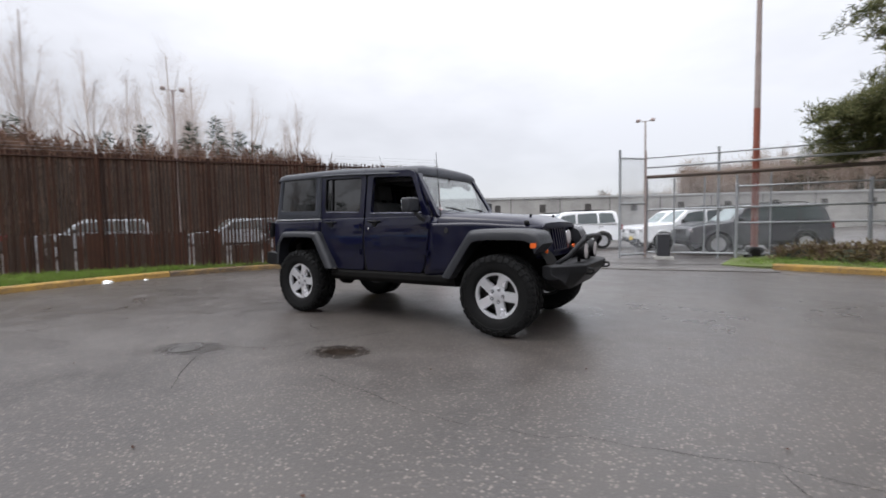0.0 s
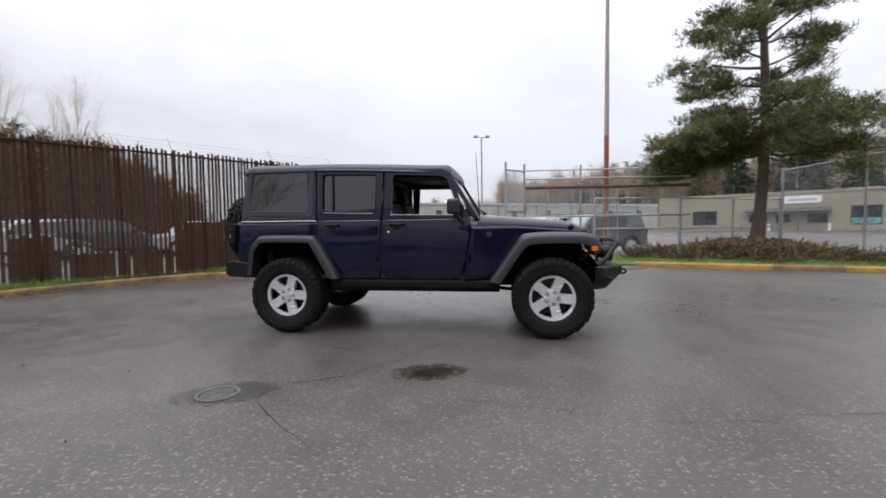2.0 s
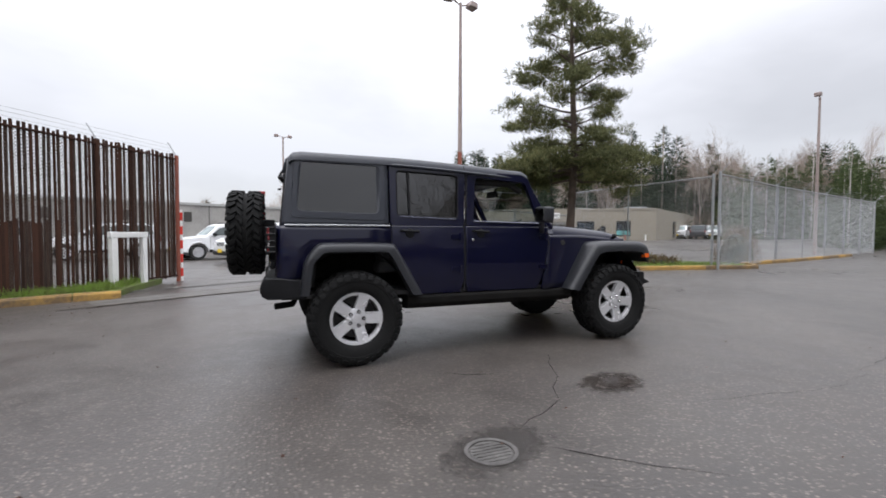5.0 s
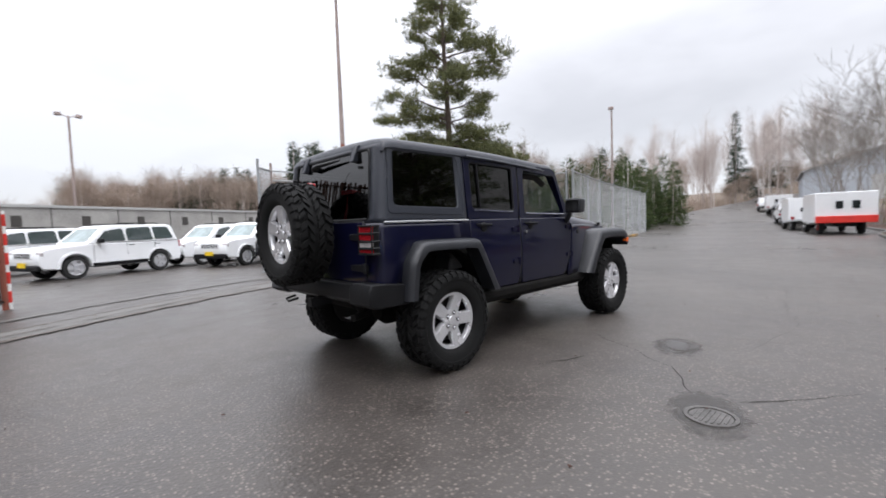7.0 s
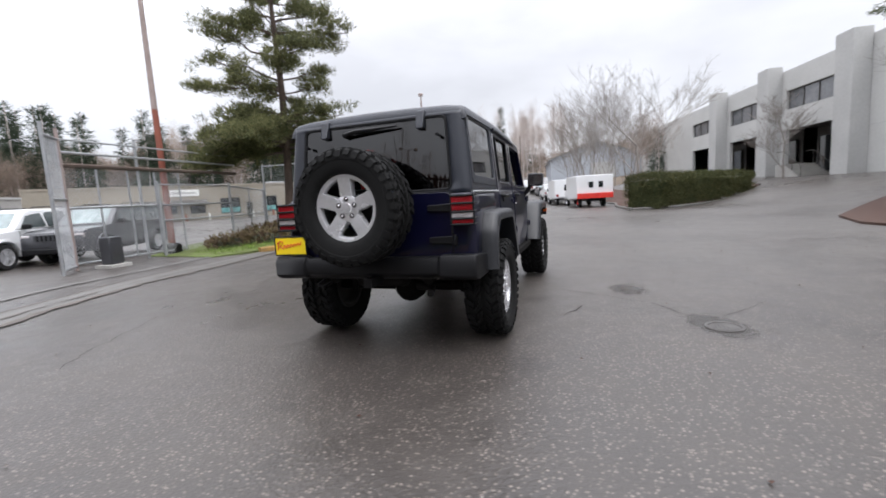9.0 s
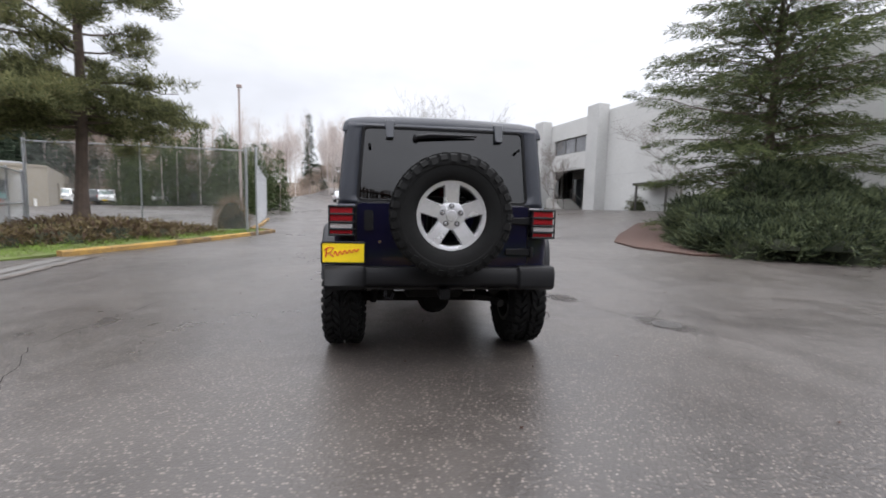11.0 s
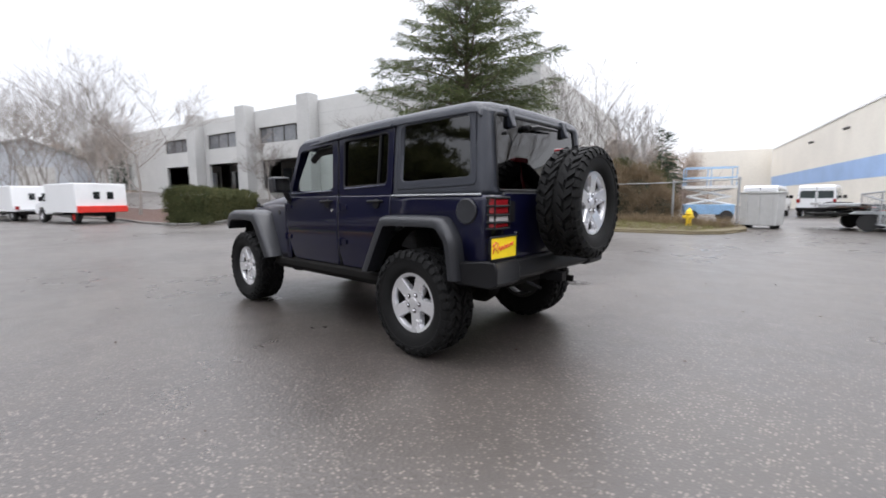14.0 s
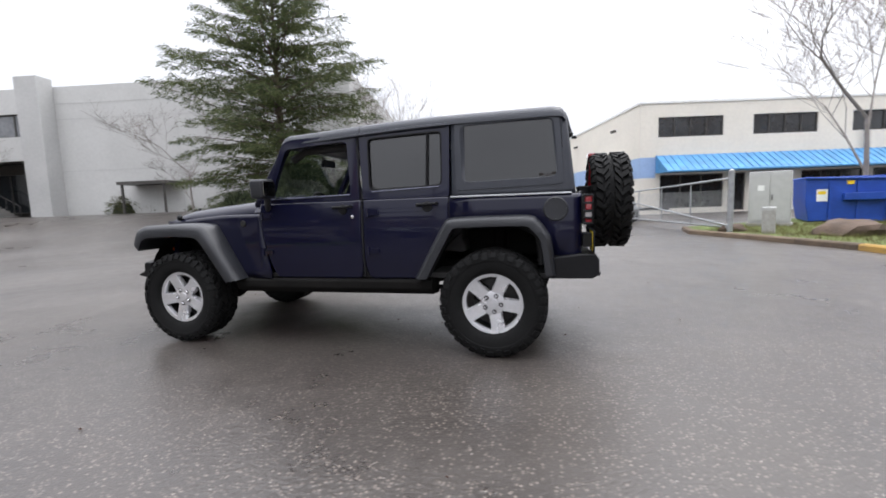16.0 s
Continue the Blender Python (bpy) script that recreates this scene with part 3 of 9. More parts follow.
def doors():
    for s in (1, -1):
        # front door: painted skin, window frame, handle, hinges
        bm = bmesh.new()
        bulged(bm, smooth_rows(0.605, 1.275, 9, lambda z: -0.365 + 0.03 * step(0.72, 0.6, z), lambda z: 0.535 + 0.085 * step(0.62, 1.2, z) - 0.06 * step(0.72, 0.6, z)), s, proud=0.004)
        front = part("front_door", bm, M_NAVY, offroader, "navy front door with its window rolled down", bevel=0.012)
        bm = bmesh.new()
        out = round_outline([(-0.355, 1.272), (0.62, 1.272), (0.52, 1.44), (0.385, 1.79), (0.30, 1.825), (-0.325, 1.832)], 0.03)
        hole = round_outline([(-0.275, 1.325), (0.505, 1.31), (0.44, 1.50), (0.345, 1.74), (-0.24, 1.772)], 0.045)
        plate(bm, out, [hole], on_side(s, 0.002), 0.05)
        part("window_frame", bm, M_NAVY, front, bevel=0.006)
        # thin bar along the sill, coloured as the sky highlight on the ledge
        bm = bmesh.new()
        tube(bm, [on_side(s, 0.006)(u, v, 0) for u, v in ((-0.27, 1.322), (0.1, 1.315), (0.50, 1.308))], 0.008, 6)
        part("sill_trim", bm, M_SILL, front, "window sill with the sky's glint in its colour")
        # rear door
        bm = bmesh.new()
        bulged(bm, smooth_rows(0.605, 1.275, 12, lambda z: -1.128 + 0.24 * step(1.08, 0.6, z), lambda z: -0.385 - 0.035 * step(0.72, 0.6, z)), s, proud=0.004)
        rear = part("rear_door", bm, M_NAVY, offroader, "navy rear door with smoked window", bevel=0.012)
        bm = bmesh.new()
        out = round_outline([(-1.135, 1.272), (-0.385, 1.272), (-0.355, 1.834), (-1.14, 1.845)], 0.03)
        hole = round_outline([(-1.075, 1.365), (-0.445, 1.345), (-0.43, 1.782), (-1.075, 1.80)], 0.045)
        plate(bm, out, [hole], on_side(s, 0.002), 0.05)
        part("window_frame", bm, M_NAVY, rear, bevel=0.006)
        bm = bmesh.new()
        plate(bm, round_outline([(-1.085, 1.355), (-0.435, 1.335), (-0.42, 1.792), (-1.085, 1.81)], 0.045), [], on_side(s, -0.02), 0.006)
        pane = part("window_pane", bm, G_TINT, rear, "smoked privacy glass")
        pane.visible_shadow = False
        # same painted highlight line on the rear door ledge
        bm = bmesh.new()
        tube(bm, [on_side(s, 0.004)(u, v, 0) for u, v in ((-1.05, 1.358), (-0.75, 1.348), (-0.47, 1.339))], 0.007, 6)
        part("sill_trim", bm, M_SILL, rear, "window sill with the sky's glint in its colour")
        bm = bmesh.new()
        ring_line(round_outline([(-1.072, 1.368), (-0.448, 1.348), (-0.433, 1.779), (-1.072, 1.797)], 0.045), on_side(s, -0.006), 0.010, bm)
        part("window_seal", bm, M_BLACK, rear)
        bm = bmesh.new()
        tube(bm, [on_side(s, -0.010)(-0.945 - 0.010 * k, mix(1.36, 1.795, k), 0) for k in (0.0, 0.5, 1.0)], 0.012, 6)
        part("window_divider", bm, M_BLACK, rear)
        for door, hx in ((front, -0.20), (rear, -0.95)):
            bm = bmesh.new()
            y = side_y(1.2) + 0.004
            lathe(bm, [(0.0, 0.0), (0.045, 0.0), (0.04, 0.012), (0.0, 0.012)], 20, Matrix.Translation((hx, s * y, 1.20)) @ Matrix.Rotation(-s * math.pi / 2, 4, "X"), False)
            tube(bm, [(hx - 0.085, s * y, 1.222), (hx - 0.075, s * (y + 0.035), 1.222), (hx + 0.075, s * (y + 0.035), 1.218), (hx + 0.085, s * y, 1.218)], 0.013, 8)
            part("door_handle", bm, M_BLACK, door)
            if door is front:
                bm = bmesh.new()
                lathe(bm, [(0.014, 0.0), (0.014, 0.012), (0.004, 0.014)], 12, Matrix.Translation((-0.29, s * (side_y(1.13) + 0.003), 1.135)) @ Matrix.Rotation(-s * math.pi / 2, 4, "X"))
                part("door_lock", bm, M_CHROME, front)
            for hz in (1.165, 0.845):
                ex = 0.545 if door is front else -0.475
                bm = bmesh.new()
                yy = side_y(hz)
                prism(bm, round_outline([(ex - 0.05, hz - 0.022), (ex + 0.06, hz - 0.022), (ex + 0.06, hz + 0.022), (ex - 0.05, hz + 0.022)], 0.01, 2), "y", s * yy, s * (yy + 0.018))
                tube(bm, [(ex + 0.045, s * (yy + 0.018), hz - 0.034), (ex + 0.045, s * (yy + 0.018), hz + 0.034)], 0.014, 8)
                part("door_hinge", bm, M_NAVY, door)
        # dark gaps between the panels
        for x, z0, z1 in ((-0.372, 0.62, 1.83), (-1.136, 0.95, 1.27)):
            bm = bmesh.new()
            tube(bm, [(x + (0.03 if z > 1.3 else 0), s * (side_y(z) - 0.012), z) for z in np.linspace(z0, z1, 8)], 0.012, 5)
            part("door_seal", bm, M_SEAM, offroader)
        # rocker panel, and the rail below the doors
        bm = bmesh.new()
        prism(bm, [(s * 0.80, 0.602), (s * 0.822, 0.58), (s * 0.820, 0.52), (s * 0.77, 0.47), (s * 0.60, 0.45), (s * 0.60, 0.602)], "x", -0.97, 0.93)
        part("rock_rail", bm, M_UNDER, offroader, "black steel rocker guard", bevel=0.008)
        # mirror
        bm = bmesh.new()
        prism(bm, round_outline([(s * 0.865, 1.315), (s * 1.055, 1.315), (s * 1.065, 1.475), (s * 0.875, 1.48)], 0.03), "x", 0.40, 0.52)
        mirror = part("door_mirror", bm, M_FLARE, offroader, "black plastic door mirror", bevel=0.02, segments=3)
        bm = bmesh.new()
        prism(bm, round_outline([(s * 0.885, 1.335), (s * 1.04, 1.335), (s * 1.045, 1.455), (s * 0.89, 1.46)], 0.025), "x", 0.392, 0.398)
        part("mirror_glass", bm, M_CHROME, mirror)
        bm = bmesh.new()
        tube(bm, [(0.54, s * 0.80, 1.22), (0.50, s * 0.86, 1.27), (0.47, s * 0.90, 1.33)], 0.028, 8)
        part("mirror_arm", bm, M_FLARE, mirror)
        # round badge on the wing
        bm = bmesh.new()
        lathe(bm, [(0.0, 0.0), (0.03, 0.0), (0.028, 0.006), (0.0, 0.006)], 20, Matrix.Translation((0.82, s * 0.795, 1.10)) @ Matrix.Rotation(-s * math.pi / 2, 4, "X"), False)
        part("round_badge", bm, M_ALLOYDARK, offroader)


def hardtop():
    top = part("hardtop", hardtop_shell(), M_TOP, offroader, "black textured hardtop shell", smooth=50)
    mod = top.modifiers.new("wall", "SOLIDIFY")
    mod.thickness, mod.offset = 0.03, -1
    for s in (1, -1):
        quarter = round_outline([(-1.975, 1.395), (-1.245, 1.378), (-1.225, 1.822), (-1.945, 1.83)], 0.06, 5)
        bm = bmesh.new()
        plate(bm, round_outline([(-1.99, 1.38), (-1.23, 1.363), (-1.21, 1.837), (-1.96, 1.845)], 0.06, 5), [], on_side(s, -0.006), 0.006)
        pane = part("quarter_pane", bm, G_TINT, top, "smoked privacy glass")
        pane.visible_shadow = False
        bm = bmesh.new()
        plate(bm, round_outline([(-2.025, 1.335), (-1.19, 1.315), (-1.18, 1.862), (-1.985, 1.87)], 0.05, 5), [quarter], on_side(s, 0.006), 0.016)
        part("quarter_surround", bm, M_TOP, top, bevel=0.006)
        # added pale bar that stands for a thin reflection along the belt line
        bm = bmesh.new()
        tube(bm, [(x, s * (side_y(1.268) + 0.004), 1.268) for x in (-2.07, -1.6, -1.145)], 0.009, 6)
        part("belt_glint", bm, M_GALV, offroader, "pale strip standing for the belt line's reflection")
    # roof, front panels and rear part, with a seam between
    for name, x0, x1 in (("roof_rear", -2.03, -0.372), ("roof_front", -0.366, 0.405)):
        bm = bmesh.new()
        rings = []
        xs = [x0, x0 + 0.012, x0 + 0.035] + list(np.linspace(x0 + 0.1, x1 - 0.06, 8)) + [x1 - 0.03, x1]
        for k, x in enumerate(xs):
            low = 0.0
            if x0 < -2:
                low = (0.075, 0.03, 0.012)[k] if k < 3 else 0.0
            if x1 > 0:
                low += (0.012, 0.04)[k - len(xs) + 2] if k >= len(xs) - 2 else 0.0
            lift = 0.0 - 0.055 * step(-1.2, 0.6, x)
            prof = [(0.772, 1.84), (0.768, 1.875), (0.752, 1.904), (0.715, 1.922), (0.60, 1.937), (0.3, 1.948), (0, 1.952)]
            narrow = 0.045 * step(-0.3, 0.6, x)
            line = [(x, y - narrow, z + lift - low * (1 if z > 1.84 else 0.4)) for y, z in prof]
            line += [(p[0], -p[1], p[2]) for p in line[-2::-1]]
            line += [(x, -0.70 + narrow, 1.83 + lift - low * 0.4), (x, 0.70 - narrow, 1.83 + lift - low * 0.4)]
            rings.append(line)
        loft(bm, rings)
        part(name, bm, M_TOP, top, "black textured roof panel", smooth=50)
    for s in (1, -1):
        bm = bmesh.new()
        tube(bm, [(x, s * (0.772 - 0.045 * step(-0.3, 0.6, x)), 1.842 - 0.062 * step(-1.2, 0.6, x)) for x in np.linspace(-1.12, 0.38, 8)], 0.014, 6)
        part("drip_rail", bm, M_TOP, top)
    # rear glass, hinges, wiper, brake lamp
    def back(u, v, w):
        return (-2.092 + 0.06 * (v - 1.3) / 0.58 + w, u, v)
    gate = round_outline([(-0.655, 1.292), (0.655, 1.292), (0.615, 1.845), (-0.615, 1.845)], 0.05, 5)
    bm = bmesh.new()
    plate(bm, gate, [], back, 0.006)
    glass_ob = part("rear_pane", bm, G_TINT, offroader, "smoked liftgate glass")
    glass_ob.visible_shadow = False
    bm = bmesh.new()
    ring_line(gate, lambda u, v, w: back(u, v, -0.002), 0.013, bm)
    part("rear_seal", bm, M_BLACK, glass_ob)
    for s in (1, -1):
        bm = bmesh.new()
        prism(bm, round_outline([(s * 0.42 - 0.036, 1.90), (s * 0.42 + 0.036, 1.90), (s * 0.42 + 0.028, 1.76), (s * 0.42 - 0.028, 1.76)], 0.012, 3), "x", -2.085, -2.028, lambda x, y, z: (x + (0.035 if z > 1.85 else -0.005), y, z))
        part("glass_hinge", bm, M_TOP, glass_ob, bevel=0.008)
        bm = bmesh.new()
        tube(bm, [(-2.12, s * 0.57, 1.70), (-2.08, s * 0.57, 1.70)], 0.012, 8)
        part("rubber_stop", bm, M_BLACK, glass_ob)
    bm = bmesh.new()
    lathe(bm, [(0.026, 0.0), (0.026, 0.045), (0.015, 0.05)], 14, Matrix.Translation((-2.045, 0.22, 1.775)) @ Matrix.Rotation(-math.pi / 2, 4, "Y"))
    tube(bm, [(-2.095, 0.22, 1.775), (-2.098, 0.12, 1.79), (-2.085, -0.24, 1.80)], [0.016, 0.02, 0.008], 6)
    part("rear_wiper", bm, M_BLACK, glass_ob)


def hardtop_shell():
    """Sides and back of the hardtop as one bent shell with three window openings."""
    bm = bmesh.new()
    def half(z):
        w, lean = side_y(z), 0.065 * (z - 1.27) / 0.6
        xs = [-1.155, -1.21, -1.26, -1.55, -1.93 - 0.04 * (1.84 - z) / 0.45, -2.0 + 0.0 * z]
        pts = [(x, w) for x in xs]
        cx = -2.045 + lean
        pts += [(cx - 0.06 * math.sin(a), w - 0.06 * (1 - math.cos(a))) for a in (0.0, 0.39, 0.78, 1.18, 1.5708)]
        pts += [(cx - 0.06, 0.65 - 0.04 * (z - 1.27)), (cx - 0.06, 0.3), (cx - 0.06, 0.0)]
        return pts
    zs = [1.262, 1.30, 1.36, 1.38, 1.60, 1.825, 1.845, 1.872]
    rows = []
    for z in zs:
        h = half(z)
        line = [(x, y, z) for x, y in h] + [(x, -y, z) for x, y in h[-2::-1]]
        rows.append([bm.verts.new(p) for p in line])
    n = len(rows[0])
    for j in range(len(zs) - 1):
        z = (zs[j] + zs[j + 1]) / 2
        for i in range(n - 1):
            k = min(i, n - 2 - i)
            if 2 <= k < 4 and 1.38 < z < 1.825:
                continue
            if k >= 11 and 1.30 < z < 1.845:
                continue
            bm.faces.new((rows[j][i], rows[j][i + 1], rows[j + 1][i + 1], rows[j + 1][i]))
    return bm


def front_end():
    # bonnet
    bm = bmesh.new()
    rings = []
    for x in (0.70, 0.80, 0.95, 1.15, 1.4, 1.6, 1.72, 1.80, 1.845, 1.86):
        t = step(0.6, 1.95, x)
        w = mix(0.775, 0.565, t)
        zc = mix(1.325, 1.255, (x - 0.7) / 0.9) if x < 1.6 else 1.255 - 0.085 * ((x - 1.6) / 0.26) ** 1.6
        zs = mix(1.17, 1.115, (x - 0.7) / 1.15)
        up = zc - zs
        prof = [(w, zs), (w - 0.004, zs + 0.3 * up), (w - 0.03, zs + 0.62 * up), (w - 0.09, zs + 0.83 * up), (w * 0.72, zs + 0.90 * up), (w * 0.62, zs + 0.97 * up), (w * 0.3, zc), (0, zc + 0.004)]
        line = [(x, y, z) for y, z in prof] + [(x, -y, z) for y, z in prof[-2::-1]]
        line += [(x, -w + 0.03, zs - 0.01), (x, w - 0.03, zs - 0.01)]
        rings.append(line)
    loft(bm, rings)
    bonnet = part("bonnet", bm, M_NAVY, offroader, "navy bonnet with raised centre", smooth=45)
    for s in (1, -1):
        bm = bmesh.new()
        lathe(bm, [(0.0, 0), (0.026, 0.0), (0.03, 0.012), (0.018, 0.03), (0, 0.034)], 14, Matrix.Translation((1.70, s * 0.615, 1.17)) @ Matrix.Rotation(-s * 1.25, 4, "X"), False)
        box(bm, 1.685, 1.715, s * 0.60 - 0.02, s * 0.60 + 0.02, 1.09, 1.165)
        part("bonnet_latch", bm, M_BLACK, bonnet, bevel=0.005)
        bm = bmesh.new()
        tube(bm, [(1.66, s * 0.4, 1.235), (1.66, s * 0.4, 1.262)], 0.014, 8)
        part("bonnet_bumper", bm, M_BLACK, bonnet)
    # cowl and washer area at the foot of the windscreen
    bm = bmesh.new()
    loft(bm, [[(x, y, z) for y, z in ((0.80, 1.0), (0.795, 1.20), (0.75, 1.255), (0.55, 1.30), (0, 1.32), (-0.55, 1.30), (-0.75, 1.255), (-0.795, 1.20), (-0.80, 1.0))] for x in (0.60, 0.70)])
    part("cowl", bm, M_NAVY, offroader, bevel=0.01)
    # windscreen frame and pane
    def screen(u, v, w):
        t = (v - 1.27) / 0.55
        return (0.705 - 0.325 * t - w, u, v)
    bm = bmesh.new()
    out = round_outline([(-0.775, 1.25), (0.775, 1.25), (0.715, 1.845), (-0.715, 1.845)], 0.05)
    hole = round_outline([(-0.69, 1.335), (0.69, 1.335), (0.645, 1.775), (-0.645, 1.775)], 0.06)
    plate(bm, out, [hole], screen, 0.055)
    frame_ob = part("windscreen_frame", bm, M_NAVY, offroader, bevel=0.012)
    bm = bmesh.new()
    plate(bm, round_outline([(-0.70, 1.325), (0.70, 1.325), (0.655, 1.785), (-0.655, 1.785)], 0.06), [], lambda u, v, w: screen(u, v, w + 0.02), 0.006)
    pane = part("windscreen", bm, G_CLEAR, frame_ob, "clear windscreen glass")
    pane.visible_shadow = False
    for y0, y1 in ((0.35, -0.10), (-0.20, -0.62)):
        bm = bmesh.new()
        tube(bm, [(0.735, y0, 1.315), (0.742, mix(y0, y1, 0.5), 1.345), (0.715, y1, 1.365)], [0.014, 0.011, 0.007], 6)
        part("wiper", bm, M_BLACK, frame_ob)
    bm = bmesh.new()
    tube(bm, [(0.72, -0.74, 1.22), (0.70, -0.745, 1.6), (0.68, -0.75, 1.98)], [0.006, 0.004, 0.003], 6)
    part("aerial", bm, M_BLACK, offroader)
    # grille with slots and round lamps
    bm = bmesh.new()
    slots = []
    for k in range(7):
        y = (k - 3) * 0.083
        slots.append(round_outline([(y - 0.026, 0.86), (y + 0.026, 0.86), (y + 0.026, 1.105), (y - 0.026, 1.105)], 0.02, 3))
    lamps = [[(s * 0.43 + 0.092 * math.cos(a), 0.99 + 0.092 * math.sin(a)) for a in np.linspace(0, 2 * math.pi, 25)[:-1]] for s in (1, -1)]
    out = round_outline([(-0.60, 0.79), (0.60, 0.79), (0.575, 1.09), (0.53, 1.155), (-0.53, 1.155), (-0.575, 1.09)], 0.03)
    plate(bm, out, slots + lamps, lambda u, v, w: (1.895 - 0.05 * (u / 0.6) ** 2 - 0.06 * (v - 0.79) / 0.36 - w, u, v), 0.05)
    grille = part("grille", bm, M_NAVY, offroader, "navy seven-slot grille", bevel=0.004)
    bm = bmesh.new()
    box(bm, 1.72, 1.78, -0.33, 0.33, 0.84, 1.12)
    part("radiator", bm, M_UNDER, grille)
    for s in (1, -1):
        bm = bmesh.new()
        m = Matrix.Translation((1.80, s * 0.43, 0.99)) @ Matrix.Rotation(math.pi / 2, 4, "Y")
        lathe(bm, [(0.088, 0.0), (0.090, 0.03), (0.085, 0.045), (0.06, 0.062), (0.0, 0.07)], 24, m, False)
        lamp = part("headlamp", bm, M_LENS, grille, "clear round headlamp")
        bm = bmesh.new()
        tube(bm, [m @ Vector((0.092 * math.cos(a), 0.092 * math.sin(a), 0.03)) for a in np.linspace(0, 2 * math.pi, 25)[:-1]], 0.009, 6, closed=True)
        part("lamp_bezel", bm, M_CHROME, lamp)
        bm = bmesh.new()
        lathe(bm, [(0.042, 0.0), (0.04, 0.02), (0.0, 0.028)], 16, Matrix.Translation((1.865, s * 0.53, 0.86)) @ Matrix.Rotation(math.pi / 2, 4, "Y"), False)
        part("turn_lamp", bm, M_AMBER, grille)
    # steel winch bumper with hoop and driving lamps
    bm = bmesh.new()
    rings = []
    for y in (-0.80, -0.62, -0.45, -0.2, 0.2, 0.45, 0.62, 0.80):
        a = abs(y)
        fx = 2.27 - 0.26 * max(0, (a - 0.45) / 0.35)
        lo = 0.46 + 0.14 * max(0, (a - 0.45) / 0.35)
        rings.append([(1.92, y, 0.74), (1.92, y, lo + 0.02), (2.00, y, lo), (2.10, y, lo + 0.02), (fx, y, 0.66), (fx, y, 0.73), (fx - 0.03, y, 0.745)])
    loft(bm, rings)
    bumper = part("front_bumper", bm, M_BLACK, offroader, "black steel winch bumper", bevel=0.008)
    bm = bmesh.new()
    tube(bm, [(1.99, -0.56, 0.74), (2.10, -0.50, 0.82), (2.22, -0.40, 0.97), (2.22, -0.34, 1.01), (2.22, 0, 1.015), (2.22, 0.34, 1.01), (2.22, 0.40, 0.97), (2.10, 0.50, 0.82), (1.99, 0.56, 0.74)], 0.026, 10)
    part("bumper_hoop", bm, M_BLACK, bumper)
    for s in (1, -1):
        bm = bmesh.new()
        m = Matrix.Translation((2.13, s * 0.21, 0.865)) @ Matrix.Rotation(math.pi / 2, 4, "Y")
        lathe(bm, [(0.02, -0.05), (0.07, -0.03), (0.098, 0.03), (0.10, 0.075), (0.09, 0.075)], 24, m)
        lamp = part("driving_lamp", bm, M_BLACK, bumper, "round driving lamp in black shell")
        bm = bmesh.new()
        lathe(bm, [(0.09, 0.072), (0.07, 0.085), (0.0, 0.09)], 24, m, False)
        part("lens", bm, M_LENS, lamp)
        bm = bmesh.new()
        tube(bm, [(2.13, s * 0.21, 0.74), (2.13, s * 0.21, 0.79)], 0.018, 8)
        part("lamp_bracket", bm, M_BLACK, lamp)
        bm = bmesh.new()
        tube(bm, [(2.24, s * 0.40, 0.70), (2.32, s * 0.40, 0.685), (2.325, s * 0.40, 0.66), (2.30, s * 0.40, 0.64), (2.24, s * 0.40, 0.64)], 0.012, 8)
        part("shackle", bm, M_BLACK, bumper)


